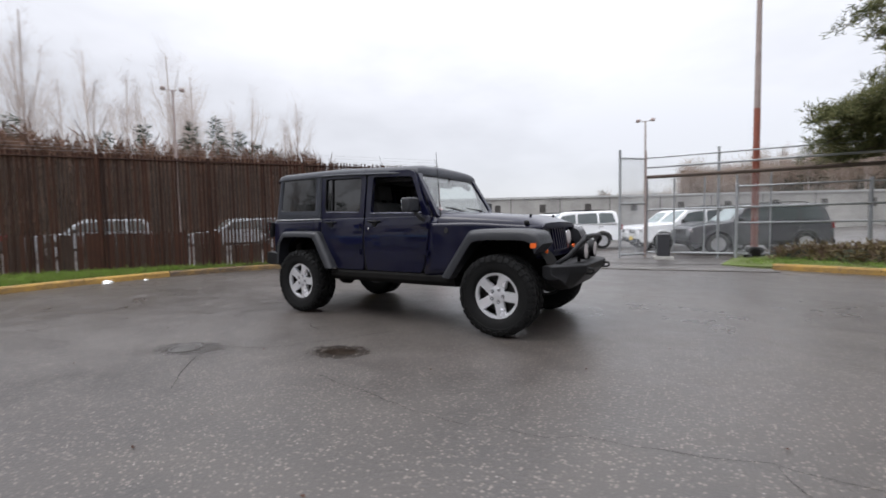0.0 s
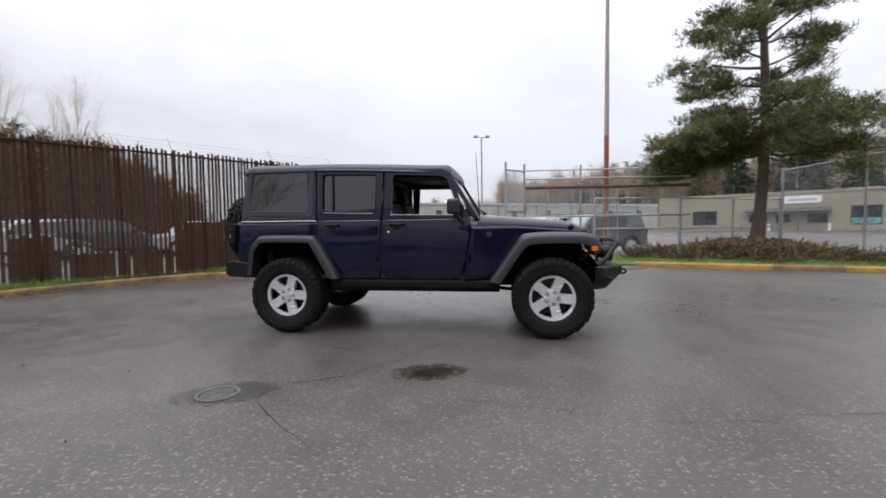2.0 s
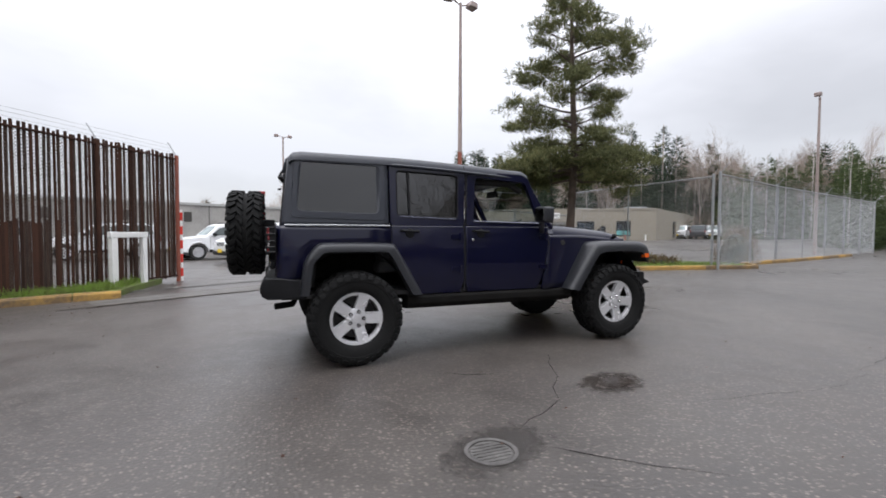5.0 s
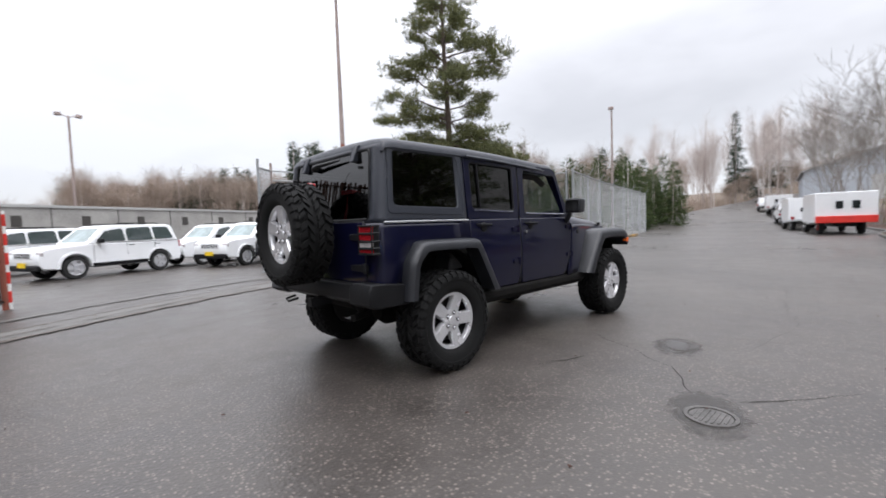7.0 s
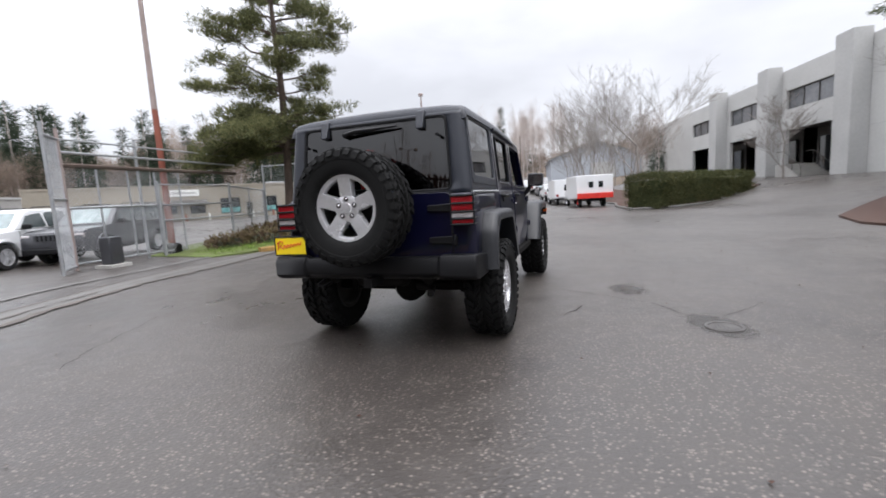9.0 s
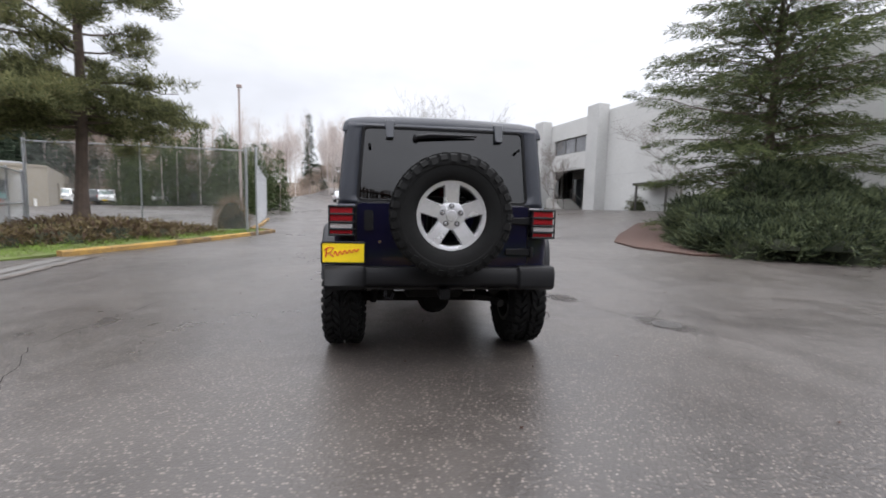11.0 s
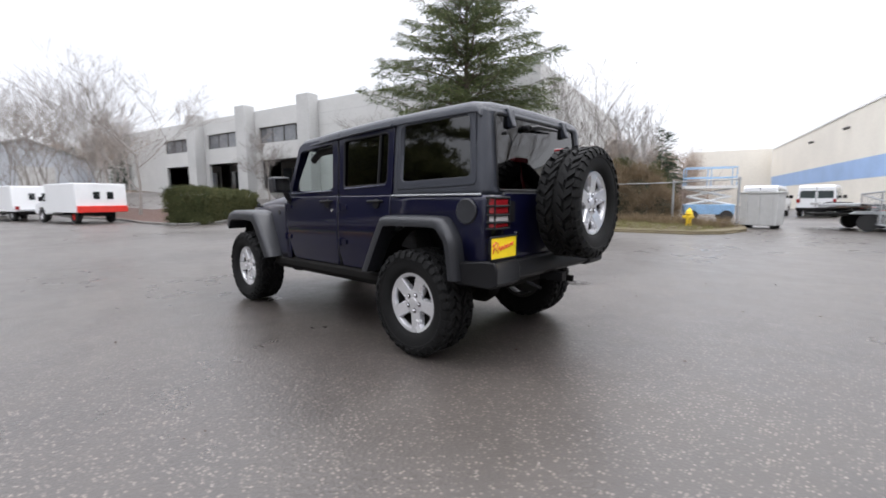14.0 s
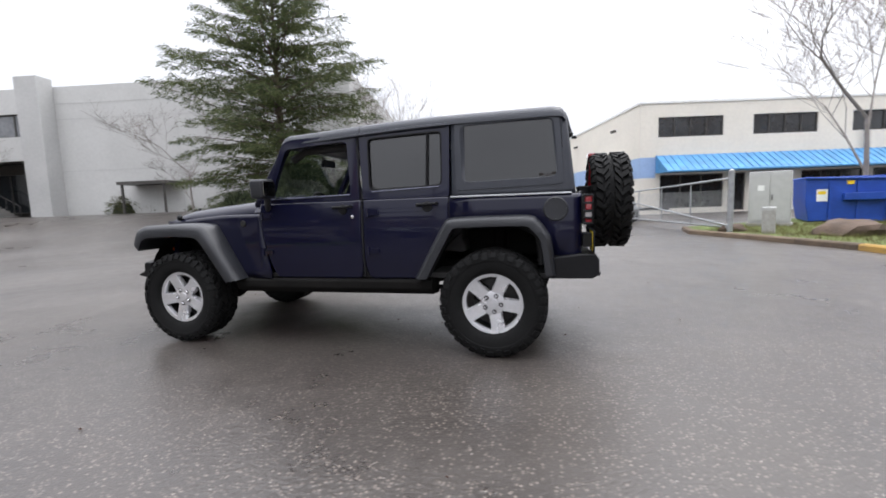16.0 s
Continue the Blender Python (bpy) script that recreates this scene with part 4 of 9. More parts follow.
def flares():
    rear_o = [(-1.955, 0.66), (-1.92, 0.94), (-1.84, 1.062), (-1.75, 1.113), (-1.175, 1.108), (-1.09, 1.05), (-0.85, 0.625)]
    rear_i = [(-1.88, 0.66), (-1.845, 0.92), (-1.785, 0.998), (-1.72, 1.032), (-1.22, 1.028), (-1.155, 0.982), (-0.955, 0.625)]
    front_o = [(0.815, 0.60), (1.09, 0.995), (1.18, 1.098), (1.45, 1.118), (1.80, 1.11), (1.915, 1.07), (1.965, 0.965)]
    front_i = [(0.94, 0.58), (1.185, 0.945), (1.265, 0.992), (1.46, 1.003), (1.77, 0.998), (1.85, 0.965), (1.895, 0.875)]

    def dense(line, n=5):
        pts = [Vector(p) for p in line]
        out = []
        for i in range(len(pts) - 1):
            a, b, c, d = pts[max(i - 1, 0)], pts[i], pts[i + 1], pts[min(i + 2, len(pts) - 1)]
            for k in range(n):
                t = k / n
                soft = 0.5 * ((2 * b) + (c - a) * t + (2 * a - 5 * b + 4 * c - d) * t * t + (3 * b - a - 3 * c + d) * t ** 3)
                out.append(b.lerp(c, t).lerp(soft, 0.55))
        return out + [pts[-1]]

    for s in (1, -1):
        for name, outer, inner, is_front in (("rear_flare", rear_o, rear_i, False), ("front_flare", front_o, front_i, True)):
            bm = bmesh.new()
            rings = []
            for o, i in zip(dense(outer), dense(inner)):
                root = 0.79 if not is_front else mix(0.78, 0.575, step(0.85, 1.35, o.x))
                q = o.lerp(i, 0.16)
                r = o.lerp(i, 0.45)
                rings.append([(o.x, s * root, o.y), (o.x, s * 0.895, o.y), (q.x, s * 0.93, q.y), (r.x, s * 0.948, r.y), (i.x, s * 0.945, i.y), (i.x, s * 0.925, i.y), (i.x * 0.995, s * root, i.y)])
            loft(bm, rings)
            flare = part(name, bm, M_FLARE, offroader, "black plastic wheel-arch flare", smooth=42)
            if is_front and s < 0:
                bm = bmesh.new()
                prism(bm, round_outline([(1.855, 0.925), (1.915, 0.925), (1.915, 0.975), (1.855, 0.975)], 0.015, 3), "y", s * 0.90, s * 0.953)
                part("marker_lamp", bm, M_AMBER, flare, "amber side marker")
        # wheel-well liners
        for cx, y0 in ((-1.4735, 0.42), (1.4735, 0.40)):
            bm = bmesh.new()
            rows = []
            for a in np.linspace(0.25, math.pi - 0.25, 15):
                x, z = cx + 0.555 * math.cos(a), min(0.47 + 0.58 * math.sin(a), 1.01)
                rows.append([(x, s * y0, z), (x, s * (0.79 if cx < 0 else 0.74), z)])
            loft(bm, rows, False, False)
            hub = [bm.verts.new((cx + 0.555 * math.cos(a), s * y0, min(0.47 + 0.58 * math.sin(a), 1.01))) for a in np.linspace(0.25, math.pi - 0.25, 15)]
            bm.faces.new(hub)
            part("wheel_well", bm, M_UNDER, offroader)


def rear_end():
    bm = bmesh.new()
    plate(bm, round_outline([(-0.655, 0.80), (0.655, 0.80), (0.655, 1.275), (-0.655, 1.275)], 0.04), [], lambda u, v, w: (-2.153 + w, u, v), 0.02)
    gate = part("tailgate", bm, M_NAVY, offroader, "navy side-hinged tailgate", bevel=0.006)
    bm = bmesh.new()
    ring_line(round_outline([(-0.662, 0.80), (0.662, 0.80), (0.662, 1.28), (-0.662, 1.28)], 0.04), lambda u, v, w: (-2.147, u, v), 0.006, bm)
    part("gate_gap", bm, M_SEAM, gate)
    for z in (1.16, 0.92):
        bm = bmesh.new()
        prism(bm, round_outline([(-0.70, z - 0.03), (-0.48, z - 0.022), (-0.48, z + 0.022), (-0.70, z + 0.03)], 0.012, 3), "x", -2.175, -2.15)
        tube(bm, [(-2.175, -0.685, z - 0.04), (-2.175, -0.685, z + 0.04)], 0.016, 8)
        part("gate_hinge", bm, M_BLACK, gate, bevel=0.004)
    bm = bmesh.new()
    prism(bm, round_outline([(0.535, 1.07), (0.60, 1.07), (0.60, 1.22), (0.535, 1.22)], 0.015, 3), "x", -2.172, -2.15)
    part("gate_handle", bm, M_BLACK, gate)
    bm = bmesh.new()
    lathe(bm, [(0.012, 0), (0.012, 0.01)], 12, Matrix.Translation((-2.155, 0.485, 0.985)) @ Matrix.Rotation(-math.pi / 2, 4, "Y"))
    part("gate_lock", bm, M_CHROME, gate)
    bm = bmesh.new()
    box(bm, -2.30, -2.15, -0.14, 0.14, 1.06, 1.33)
    box(bm, -2.34, -2.29, -0.11, 0.11, 1.09, 1.30)
    carrier = part("spare_carrier", bm, M_BLACK, gate, bevel=0.01)
    bm = bmesh.new()
    tube(bm, [(-2.26, 0, 1.30), (-2.27, 0, 1.48), (-2.262, 0, 1.59)], 0.014, 8)
    prism(bm, round_outline([(-0.10, 1.575), (0.10, 1.575), (0.10, 1.615), (-0.10, 1.615)], 0.012, 3), "x", -2.30, -2.24)
    part("brake_lamp", bm, M_TAIL, gate, "high red brake lamp")
    for s in (1, -1):
        bm = bmesh.new()
        box(bm, -2.205, -2.14, s * 0.757 - 0.082, s * 0.757 + 0.082, 1.035, 1.245)
        lamp = part("tail_lamp", bm, M_BLACK, offroader, "red tail lamp behind black guard", bevel=0.012)
        for z0, z1, mat in ((1.135, 1.240, M_TAIL), (1.082, 1.122, M_LENS), (1.042, 1.074, M_TAIL)):
            bm = bmesh.new()
            box(bm, -2.213, -2.165, s * 0.760 - 0.078, s * 0.760 + 0.084, z0, z1)
            part("lens", bm, mat, lamp, bevel=0.006)
        bm = bmesh.new()
        for z in (1.036, 1.078, 1.128, 1.188, 1.244):
            tube(bm, [(-2.15, s * 0.852, z), (-2.216, s * 0.848, z), (-2.220, s * 0.757, z), (-2.216, s * 0.676, z), (-2.15, s * 0.672, z)], 0.0085, 6)
        for y in (0.676, 0.848):
            tube(bm, [(-2.217, s * y, 1.036), (-2.217, s * y, 1.244)], 0.006, 6)
        part("lamp_guard", bm, M_BLACK, lamp)
    bm = bmesh.new()
    m = Matrix.Translation((-1.955, side_y(1.15) + 0.001, 1.15)) @ Matrix.Rotation(-math.pi / 2, 4, "X")
    lathe(bm, [(0.092, 0.0), (0.092, 0.012), (0.084, 0.018), (0.07, 0.016), (0.0, 0.02)], 28, m, False)
    for k in range(8):
        a = k * math.pi / 4
        lathe(bm, [(0.007, 0.016), (0.006, 0.022), (0, 0.023)], 8, m @ Matrix.Translation((0.078 * math.cos(a), 0.078 * math.sin(a), 0)), False)
    part("fuel_flap", bm, M_FLARE, offroader, "round black fuel flap with bolts")
    # card in the number plate place; lettering kept as plain strokes
    bm = bmesh.new()
    box(bm, -2.222, -2.214, 0.595, 0.895, 0.835, 0.975)
    card = part("plate_card", bm, M_PLATE, offroader, "yellow card in black holder with red strokes", bevel=0.002)
    bm = bmesh.new()
    ring_line(round_outline([(0.59, 0.828), (0.90, 0.828), (0.90, 0.982), (0.59, 0.982)], 0.012, 2), lambda u, v, w: (-2.22, u, v), 0.007, bm)
    box(bm, -2.213, -2.15, 0.66, 0.83, 0.86, 0.96)
    part("plate_holder", bm, M_BLACK, card)
    bm = bmesh.new()
    tube(bm, [(-2.2235, 0.872, 0.873), (-2.2235, 0.862, 0.935), (-2.2235, 0.874, 0.928)], 0.0045, 5)
    tube(bm, [(-2.2235, 0.880, 0.925), (-2.2235, 0.845, 0.948), (-2.2235, 0.815, 0.940), (-2.2235, 0.835, 0.912), (-2.2235, 0.858, 0.905), (-2.2235, 0.832, 0.893), (-2.2235, 0.815, 0.876)], 0.0045, 5)
    wave = [(-2.2235, 0.812 - 0.0042 * k, 0.897 + 0.017 * math.sin(k * 0.78) * (1 - 0.012 * k) + 0.0007 * k) for k in range(44)]
    tube(bm, wave, 0.0042, 5)
    part("red_bars", bm, M_RED, card, "red strokes of lettering")
    # rear bumper
    bm = bmesh.new()
    rings = []
    for y in (-0.865, -0.855, -0.58, -0.565, 0.585, 0.60, 0.875, 0.885):
        a = abs(y - 0.01)
        tipx = -2.245 if a < 0.583 else -2.262
        if a > 0.88 or y < -0.86:
            tipx = -2.215
        hi = 0.815 if a > 0.583 else 0.80
        lo = 0.63 if a > 0.583 else 0.645
        back = -1.90 if a > 0.583 else -2.1
        rings.append([(back, y, hi - 0.03), (back, y, lo), (tipx + 0.05, y, lo), (tipx, y, lo + 0.03), (tipx, y, hi - 0.045), (tipx + 0.025, y, hi), (-2.15, y, hi), ])
    loft(bm, rings)
    bumper = part("rear_bumper", bm, M_BLACK, offroader, "black plastic rear bumper", bevel=0.01)
    bm = bmesh.new()
    box(bm, -2.30, -2.10, -0.035, 0.035, 0.575, 0.645)
    part("tow_hitch", bm, M_BLACK, bumper)
    bm = bmesh.new()
    tube(bm, [(-2.22, 0.44, 0.62), (-2.31, 0.44, 0.60), (-2.31, 0.40, 0.58), (-2.22, 0.38, 0.60)], 0.012, 6)
    part("tow_hook", bm, M_BLACK, bumper)


def rim_mesh():
    bm = bmesh.new()
    face = Matrix.Rotation(-math.pi / 2, 4, "X")
    # barrel and lip: turned about the axle, outwards is +y
    lathe(bm, [(0.206, 0.070), (0.209, 0.101), (0.213, 0.108), (0.236, 0.114), (0.246, 0.113), (0.250, 0.104), (0.244, 0.088), (0.236, 0.07), (0.206, 0.070)], 48, face, False)
    lathe(bm, [(0.0, 0.05), (0.090, 0.05), (0.100, 0.085), (0.097, 0.095), (0.088, 0.099), (0.04, 0.0985), (0.036, 0.103), (0.0, 0.105)], 40, face, False)
    for k in range(5):
        a = math.pi / 2 + k * 2 * math.pi / 5
        ca, sa = math.cos(a), math.sin(a)
        rings = []
        for r, w, top, deep in ((0.070, 0.050, 0.096, 0.05), (0.10, 0.052, 0.1005, 0.05), (0.15, 0.052, 0.106, 0.055), (0.190, 0.054, 0.1095, 0.065), (0.214, 0.062, 0.1105, 0.07)):
            ring = []
            for u, h in ((-w, deep), (-w, top - 0.012), (-w * 0.86, top), (w * 0.86, top), (w, top - 0.012), (w, deep)):
                ring.append((r * ca - u * sa, h, r * sa + u * ca))
            rings.append(ring)
        loft(bm, rings)
    return finish(bm, "wheel", M_ALLOY, 35)


def tyre_mesh():
    bm = bmesh.new()
    face = Matrix.Rotation(-math.pi / 2, 4, "X")
    R = 0.418
    lathe(bm, [(0.228, -0.115), (0.25, -0.135), (0.30, -0.152), (0.355, -0.156), (0.392, -0.148), (R - 0.024, -0.13), (R - 0.022, 0.0), (R - 0.024, 0.13), (0.392, 0.148), (0.355, 0.156), (0.34, 0.1555), (0.335, 0.152), (0.30, 0.152), (0.272, 0.143), (0.257, 0.135), (0.236, 0.112)], 64, face, False)

    carcass = finish(bm, "tyre", M_RUBBER, 30)
    bm = bmesh.new()

    def block(a, y, da, dy, slant, depth=0.016, r0=R - 0.026):
        pts = []
        for r in (r0, r0 + depth):
            shrink = 1.0 if r == r0 else 0.86
            for u, v in ((-1, -1), (1, -1), (1, 1), (-1, 1)):
                aa = a + u * da * shrink + slant * v
                pts.append(bm.verts.new((r * math.cos(aa), y + v * dy * shrink, r * math.sin(aa))))
        for f in ((4, 5, 6, 7), (0, 1, 5, 4), (1, 2, 6, 5), (2, 3, 7, 6), (3, 0, 4, 7)):
            bm.faces.new([pts[i] for i in f])
    count = 36
    for k in range(count):
        a = 2 * math.pi * k / count
        for s in (1, -1):
            off = 0.0 if s > 0 else math.pi / count
            odd = k % 2
            block(a + off + 0.02 * odd, s * (0.108 - 0.008 * odd), 0.055 + 0.012 * odd, 0.030, s * 0.045, 0.030)
            block(a + off + 0.06 - 0.02 * odd, s * (0.038 + 0.010 * odd), 0.060, 0.024 + 0.006 * odd, -s * (0.10 if odd else 0.05), 0.030)
            # shoulder lugs running down the side wall, long and short in turn
            long = 0.038 if k % 2 else 0.022
            ang = a + off
            rows = []
            for r, y in ((R - 0.004, 0.128), (R - 0.016, 0.152), (R - 0.024 - long, 0.168), (R - 0.026 - long, 0.150), (R - 0.03, 0.12)):
                rows.append([((r) * math.cos(ang + d), s * y, r * math.sin(ang + d)) for d in (-0.055, 0.055)])
            v = [[bm.verts.new(p) for p in row] for row in rows]
            for i in range(len(v)):
                j = (i + 1) % len(v)
                bm.faces.new((v[i][0], v[i][1], v[j][1], v[j][0]))
            bm.faces.new([row[0] for row in v]), bm.faces.new([row[1] for row in v][::-1])
    return carcass, finish(bm, "tread", M_RUBBER, 30)


def wheels():
    rim, (tyre, tread) = rim_mesh(), tyre_mesh()
    face = Matrix.Rotation(-math.pi / 2, 4, "X")
    bm = bmesh.new()
    lathe(bm, [(0.0105, 0.0), (0.0105, 0.018), (0.006, 0.023)], 6, face)
    nut = finish(bm, "lug_nut", M_CHROME, 30)
    bm = bmesh.new()
    # pocket, disc and barrel take the dark alloy in place of real shade
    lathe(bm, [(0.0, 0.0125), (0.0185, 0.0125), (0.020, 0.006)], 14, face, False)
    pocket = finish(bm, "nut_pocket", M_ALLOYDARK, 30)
    bm = bmesh.new()
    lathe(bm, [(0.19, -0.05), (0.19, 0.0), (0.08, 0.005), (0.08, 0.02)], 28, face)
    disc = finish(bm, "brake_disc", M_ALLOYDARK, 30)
    bm = bmesh.new()
    prism(bm, [(0.04, 0.12), (0.10, 0.15), (0.15, 0.10), (0.16, 0.02), (0.11, 0.0), (0.07, 0.06)], "y", -0.05, 0.035)
    caliper = finish(bm, "brake_caliper", M_UNDER, 30)
    bm = bmesh.new()
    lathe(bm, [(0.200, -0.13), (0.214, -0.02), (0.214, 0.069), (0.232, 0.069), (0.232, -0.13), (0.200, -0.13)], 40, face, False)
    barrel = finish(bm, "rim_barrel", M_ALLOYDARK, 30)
    spots = [(pose(x, s * 0.795, 0.43, 0, 0, 0 if s > 0 else 180), 3 + 37 * k) for k, (x, s) in enumerate(((-1.4735, -1), (1.4735, -1), (-1.4735, 1), (1.4735, 1)))]
    spots.append((pose(-2.412, 0.0, 1.198, 0, 0, 90), 0))
    for k, (m, turn) in enumerate(spots):
        spin = Matrix.Rotation(radians((53, 50, 47, 26, 0)[k]), 4, "Y")
        wheel = new("wheel" if k < 4 else "spare_wheel", rim)
        wheel.parent, wheel.matrix_basis = offroader, m @ spin
        wheel["label"] = "five-spoke silver alloy wheel"
        t = new("tyre", tyre)
        t.parent = wheel
        t["label"] = "chunky black mud tyre"
        b = new("tread", tread)
        b.parent = wheel
        tagged(b, "deep black tread blocks", kind="stuff")
        for j in range(5):
            a = math.pi / 2 + j * 2 * math.pi / 5
            n = new("lug_nut", nut)
            n.parent, n.matrix_basis = wheel, Matrix.Translation((0.066 * math.cos(a), 0.088, 0.066 * math.sin(a)))
            h = new("nut_pocket", pocket)
            h.parent, h.matrix_basis = wheel, n.matrix_basis.copy()
        w = new("rim_barrel", barrel)
        w.parent = wheel
        if k < 4:
            d = new("brake_disc", disc)
            d.parent = wheel
            c = new("brake_caliper", caliper)
            c.parent, c.matrix_basis = wheel, spin.inverted()


def underbody():
    bm = bmesh.new()
    for s in (1, -1):
        tube(bm, [(-2.1, s * 0.42, 0.62), (-1.47, s * 0.42, 0.68), (-0.9, s * 0.42, 0.56), (0.9, s * 0.42, 0.56), (1.4, s * 0.40, 0.66), (1.95, s * 0.40, 0.62)], 0.055, 6)
    box(bm, -1.0, 0.9, -0.62, 0.62, 0.56, 0.60)
    box(bm, -1.9, -1.0, -0.42, 0.42, 0.72, 0.76)
    part("chassis", bm, M_UNDER, offroader)
    for x in (-1.4735, 1.4735):
        bm = bmesh.new()
        tube(bm, [(x, -0.76, 0.43), (x, 0.76, 0.43)], 0.045, 10)
        off = 0.0 if x < 0 else 0.2
        lathe(bm, [(0.0, -0.15), (0.09, -0.14), (0.15, -0.05), (0.15, 0.05), (0.09, 0.12), (0, 0.13)], 16, Matrix.Translation((x, off, 0.43)) @ Matrix.Rotation(math.pi / 2, 4, "Y"), False)
        for s in (1, -1):
            tube(bm, [(x, s * 0.45, 0.45), (x - 0.02, s * 0.42, 0.98)], 0.055, 10)
            tube(bm, [(x + (0.12 if x < 0 else -0.12), s * 0.5, 0.44), (x + (0.85 if x < 0 else -0.85), s * 0.45, 0.50)], 0.022, 6)
            tube(bm, [(x - 0.1, s * 0.55, 0.40), (x - 0.16, s * 0.5, 0.8)], 0.03, 8)
        part("axle", bm, M_UNDER, offroader)
    bm = bmesh.new()
    box(bm, -0.75, 0.1, -0.30, 0.30, 0.42, 0.56)
    box(bm, 0.3, 1.2, -0.28, 0.28, 0.48, 0.95)
    tube(bm, [(-1.4, 0.0, 0.45), (-0.5, 0.05, 0.5)], 0.035, 8)
    tube(bm, [(1.4, 0.2, 0.45), (0.2, 0.2, 0.5)], 0.03, 8)
    part("driveline", bm, M_UNDER, offroader, bevel=0.02)
    bm = bmesh.new()
    lathe(bm, [(0.05, -0.24), (0.085, -0.21), (0.085, 0.21), (0.05, 0.24)], 14, Matrix.Translation((-1.93, 0.05, 0.60)) @ Matrix.Rotation(math.pi / 2, 4, "X"))
    tube(bm, [(-1.98, -0.28, 0.53), (-2.0, -0.42, 0.52), (-2.16, -0.46, 0.51)], 0.03, 8)
    part("exhaust", bm, M_UNDER, offroader)


def seat(x, y, w, bench=False):
    bm = bmesh.new()
    prism(bm, round_outline([(x - 0.25, 0.80), (x + 0.28, 0.84), (x + 0.27, 0.98), (x - 0.22, 0.93)], 0.05), "y", y - w, y + w)
    prism(bm, round_outline([(x - 0.20, 0.88), (x - 0.06, 0.92), (x - 0.20, 1.48), (x - 0.33, 1.46)], 0.05), "y", y - w, y + w)
    ob = part("seat", bm, M_SEAT, offroader, "charcoal cloth seat", bevel=0.04, segments=3)
    heads = (y,) if not bench else (y - 0.42, y, y + 0.42)
    for hy in heads:
        bm = bmesh.new()
        prism(bm, round_outline([(x - 0.34, 1.51), (x - 0.23, 1.50), (x - 0.27, 1.70), (x - 0.35, 1.69)], 0.03), "y", hy - 0.13, hy + 0.13)
        tube(bm, [(x - 0.27, hy - 0.06, 1.45), (x - 0.29, hy - 0.06, 1.53)], 0.008, 6)
        tube(bm, [(x - 0.27, hy + 0.06, 1.45), (x - 0.29, hy + 0.06, 1.53)], 0.008, 6)
        part("headrest", bm, M_SEAT, ob, bevel=0.03, segments=3)


def cabin():
    bm = bmesh.new()
    box(bm, -2.10, 0.64, -0.77, 0.77, 0.61, 0.65)
    part("cabin_floor", bm, M_CABIN, offroader)
    bm = bmesh.new()
    loft(bm, [[(0.64, y, 1.0), (0.62, y, 1.24), (0.48, y, 1.27), (0.32, y, 1.22), (0.34, y, 1.02), (0.42, y, 0.85), (0.60, y, 0.70)] for y in (-0.74, -0.3, 0.3, 0.74)])
    dash = part("dashboard", bm, M_CABIN, offroader, bevel=0.02)
    bm = bmesh.new()
    m = Matrix.Translation((0.20, 0.37, 1.20)) @ Matrix.Rotation(radians(-62), 4, "Y")
    tube(bm, [m @ Vector((0.185 * math.cos(a), 0.185 * math.sin(a), 0)) for a in np.linspace(0, 2 * math.pi, 29)[:-1]], 0.015, 8, closed=True)
    for a in (0.3, math.pi - 0.3, -math.pi / 2):
        tube(bm, [m @ Vector((0.03 * math.cos(a), 0.03 * math.sin(a), -0.02)), m @ Vector((0.18 * math.cos(a), 0.18 * math.sin(a), 0))], 0.014, 6)
    lathe(bm, [(0.06, -0.03), (0.065, -0.01), (0.0, 0.0)], 16, m, False)
    tube(bm, [m @ Vector((0, 0, -0.03)), (0.42, 0.37, 1.08)], 0.03, 8)
    part("steering_wheel", bm, M_BLACK, offroader)
    seat(-0.12, 0.37, 0.25)
    seat(-0.12, -0.37, 0.25)
    seat(-0.98, 0.0, 0.62, True)
    bm = bmesh.new()
    for s in (1, -1):
        tube(bm, [(-1.85, s * 0.62, 0.7), (-1.75, s * 0.62, 1.70), (-1.66, s * 0.60, 1.77), (0.25, s * 0.58, 1.74), (0.38, s * 0.60, 1.66)], 0.035, 8)
        tube(bm, [(-0.42, s * 0.66, 0.7), (-0.42, s * 0.62, 1.66), (-0.42, s * 0.55, 1.76)], 0.035, 8)
    tube(bm, [(-0.42, -0.57, 1.76), (-0.42, 0.57, 1.76)], 0.035, 8)
    tube(bm, [(-1.66, -0.57, 1.77), (-1.66, 0.57, 1.77)], 0.035, 8)
    part("roll_bar", bm, M_CABIN, offroader)
    bm = bmesh.new()
    prism(bm, round_outline([(-0.12, 1.64), (0.12, 1.64), (0.12, 1.71), (-0.12, 1.71)], 0.02, 3), "x", 0.34, 0.37)
    tube(bm, [(0.36, 0, 1.69), (0.42, 0, 1.76)], 0.01, 6)
    part("inner_mirror", bm, M_BLACK, offroader)


tub()
doors()
hardtop()
front_end()
flares()
rear_end()
wheels()
underbody()
cabin()

# ---- trees and planting ----
rng = np.random.default_rng(7)


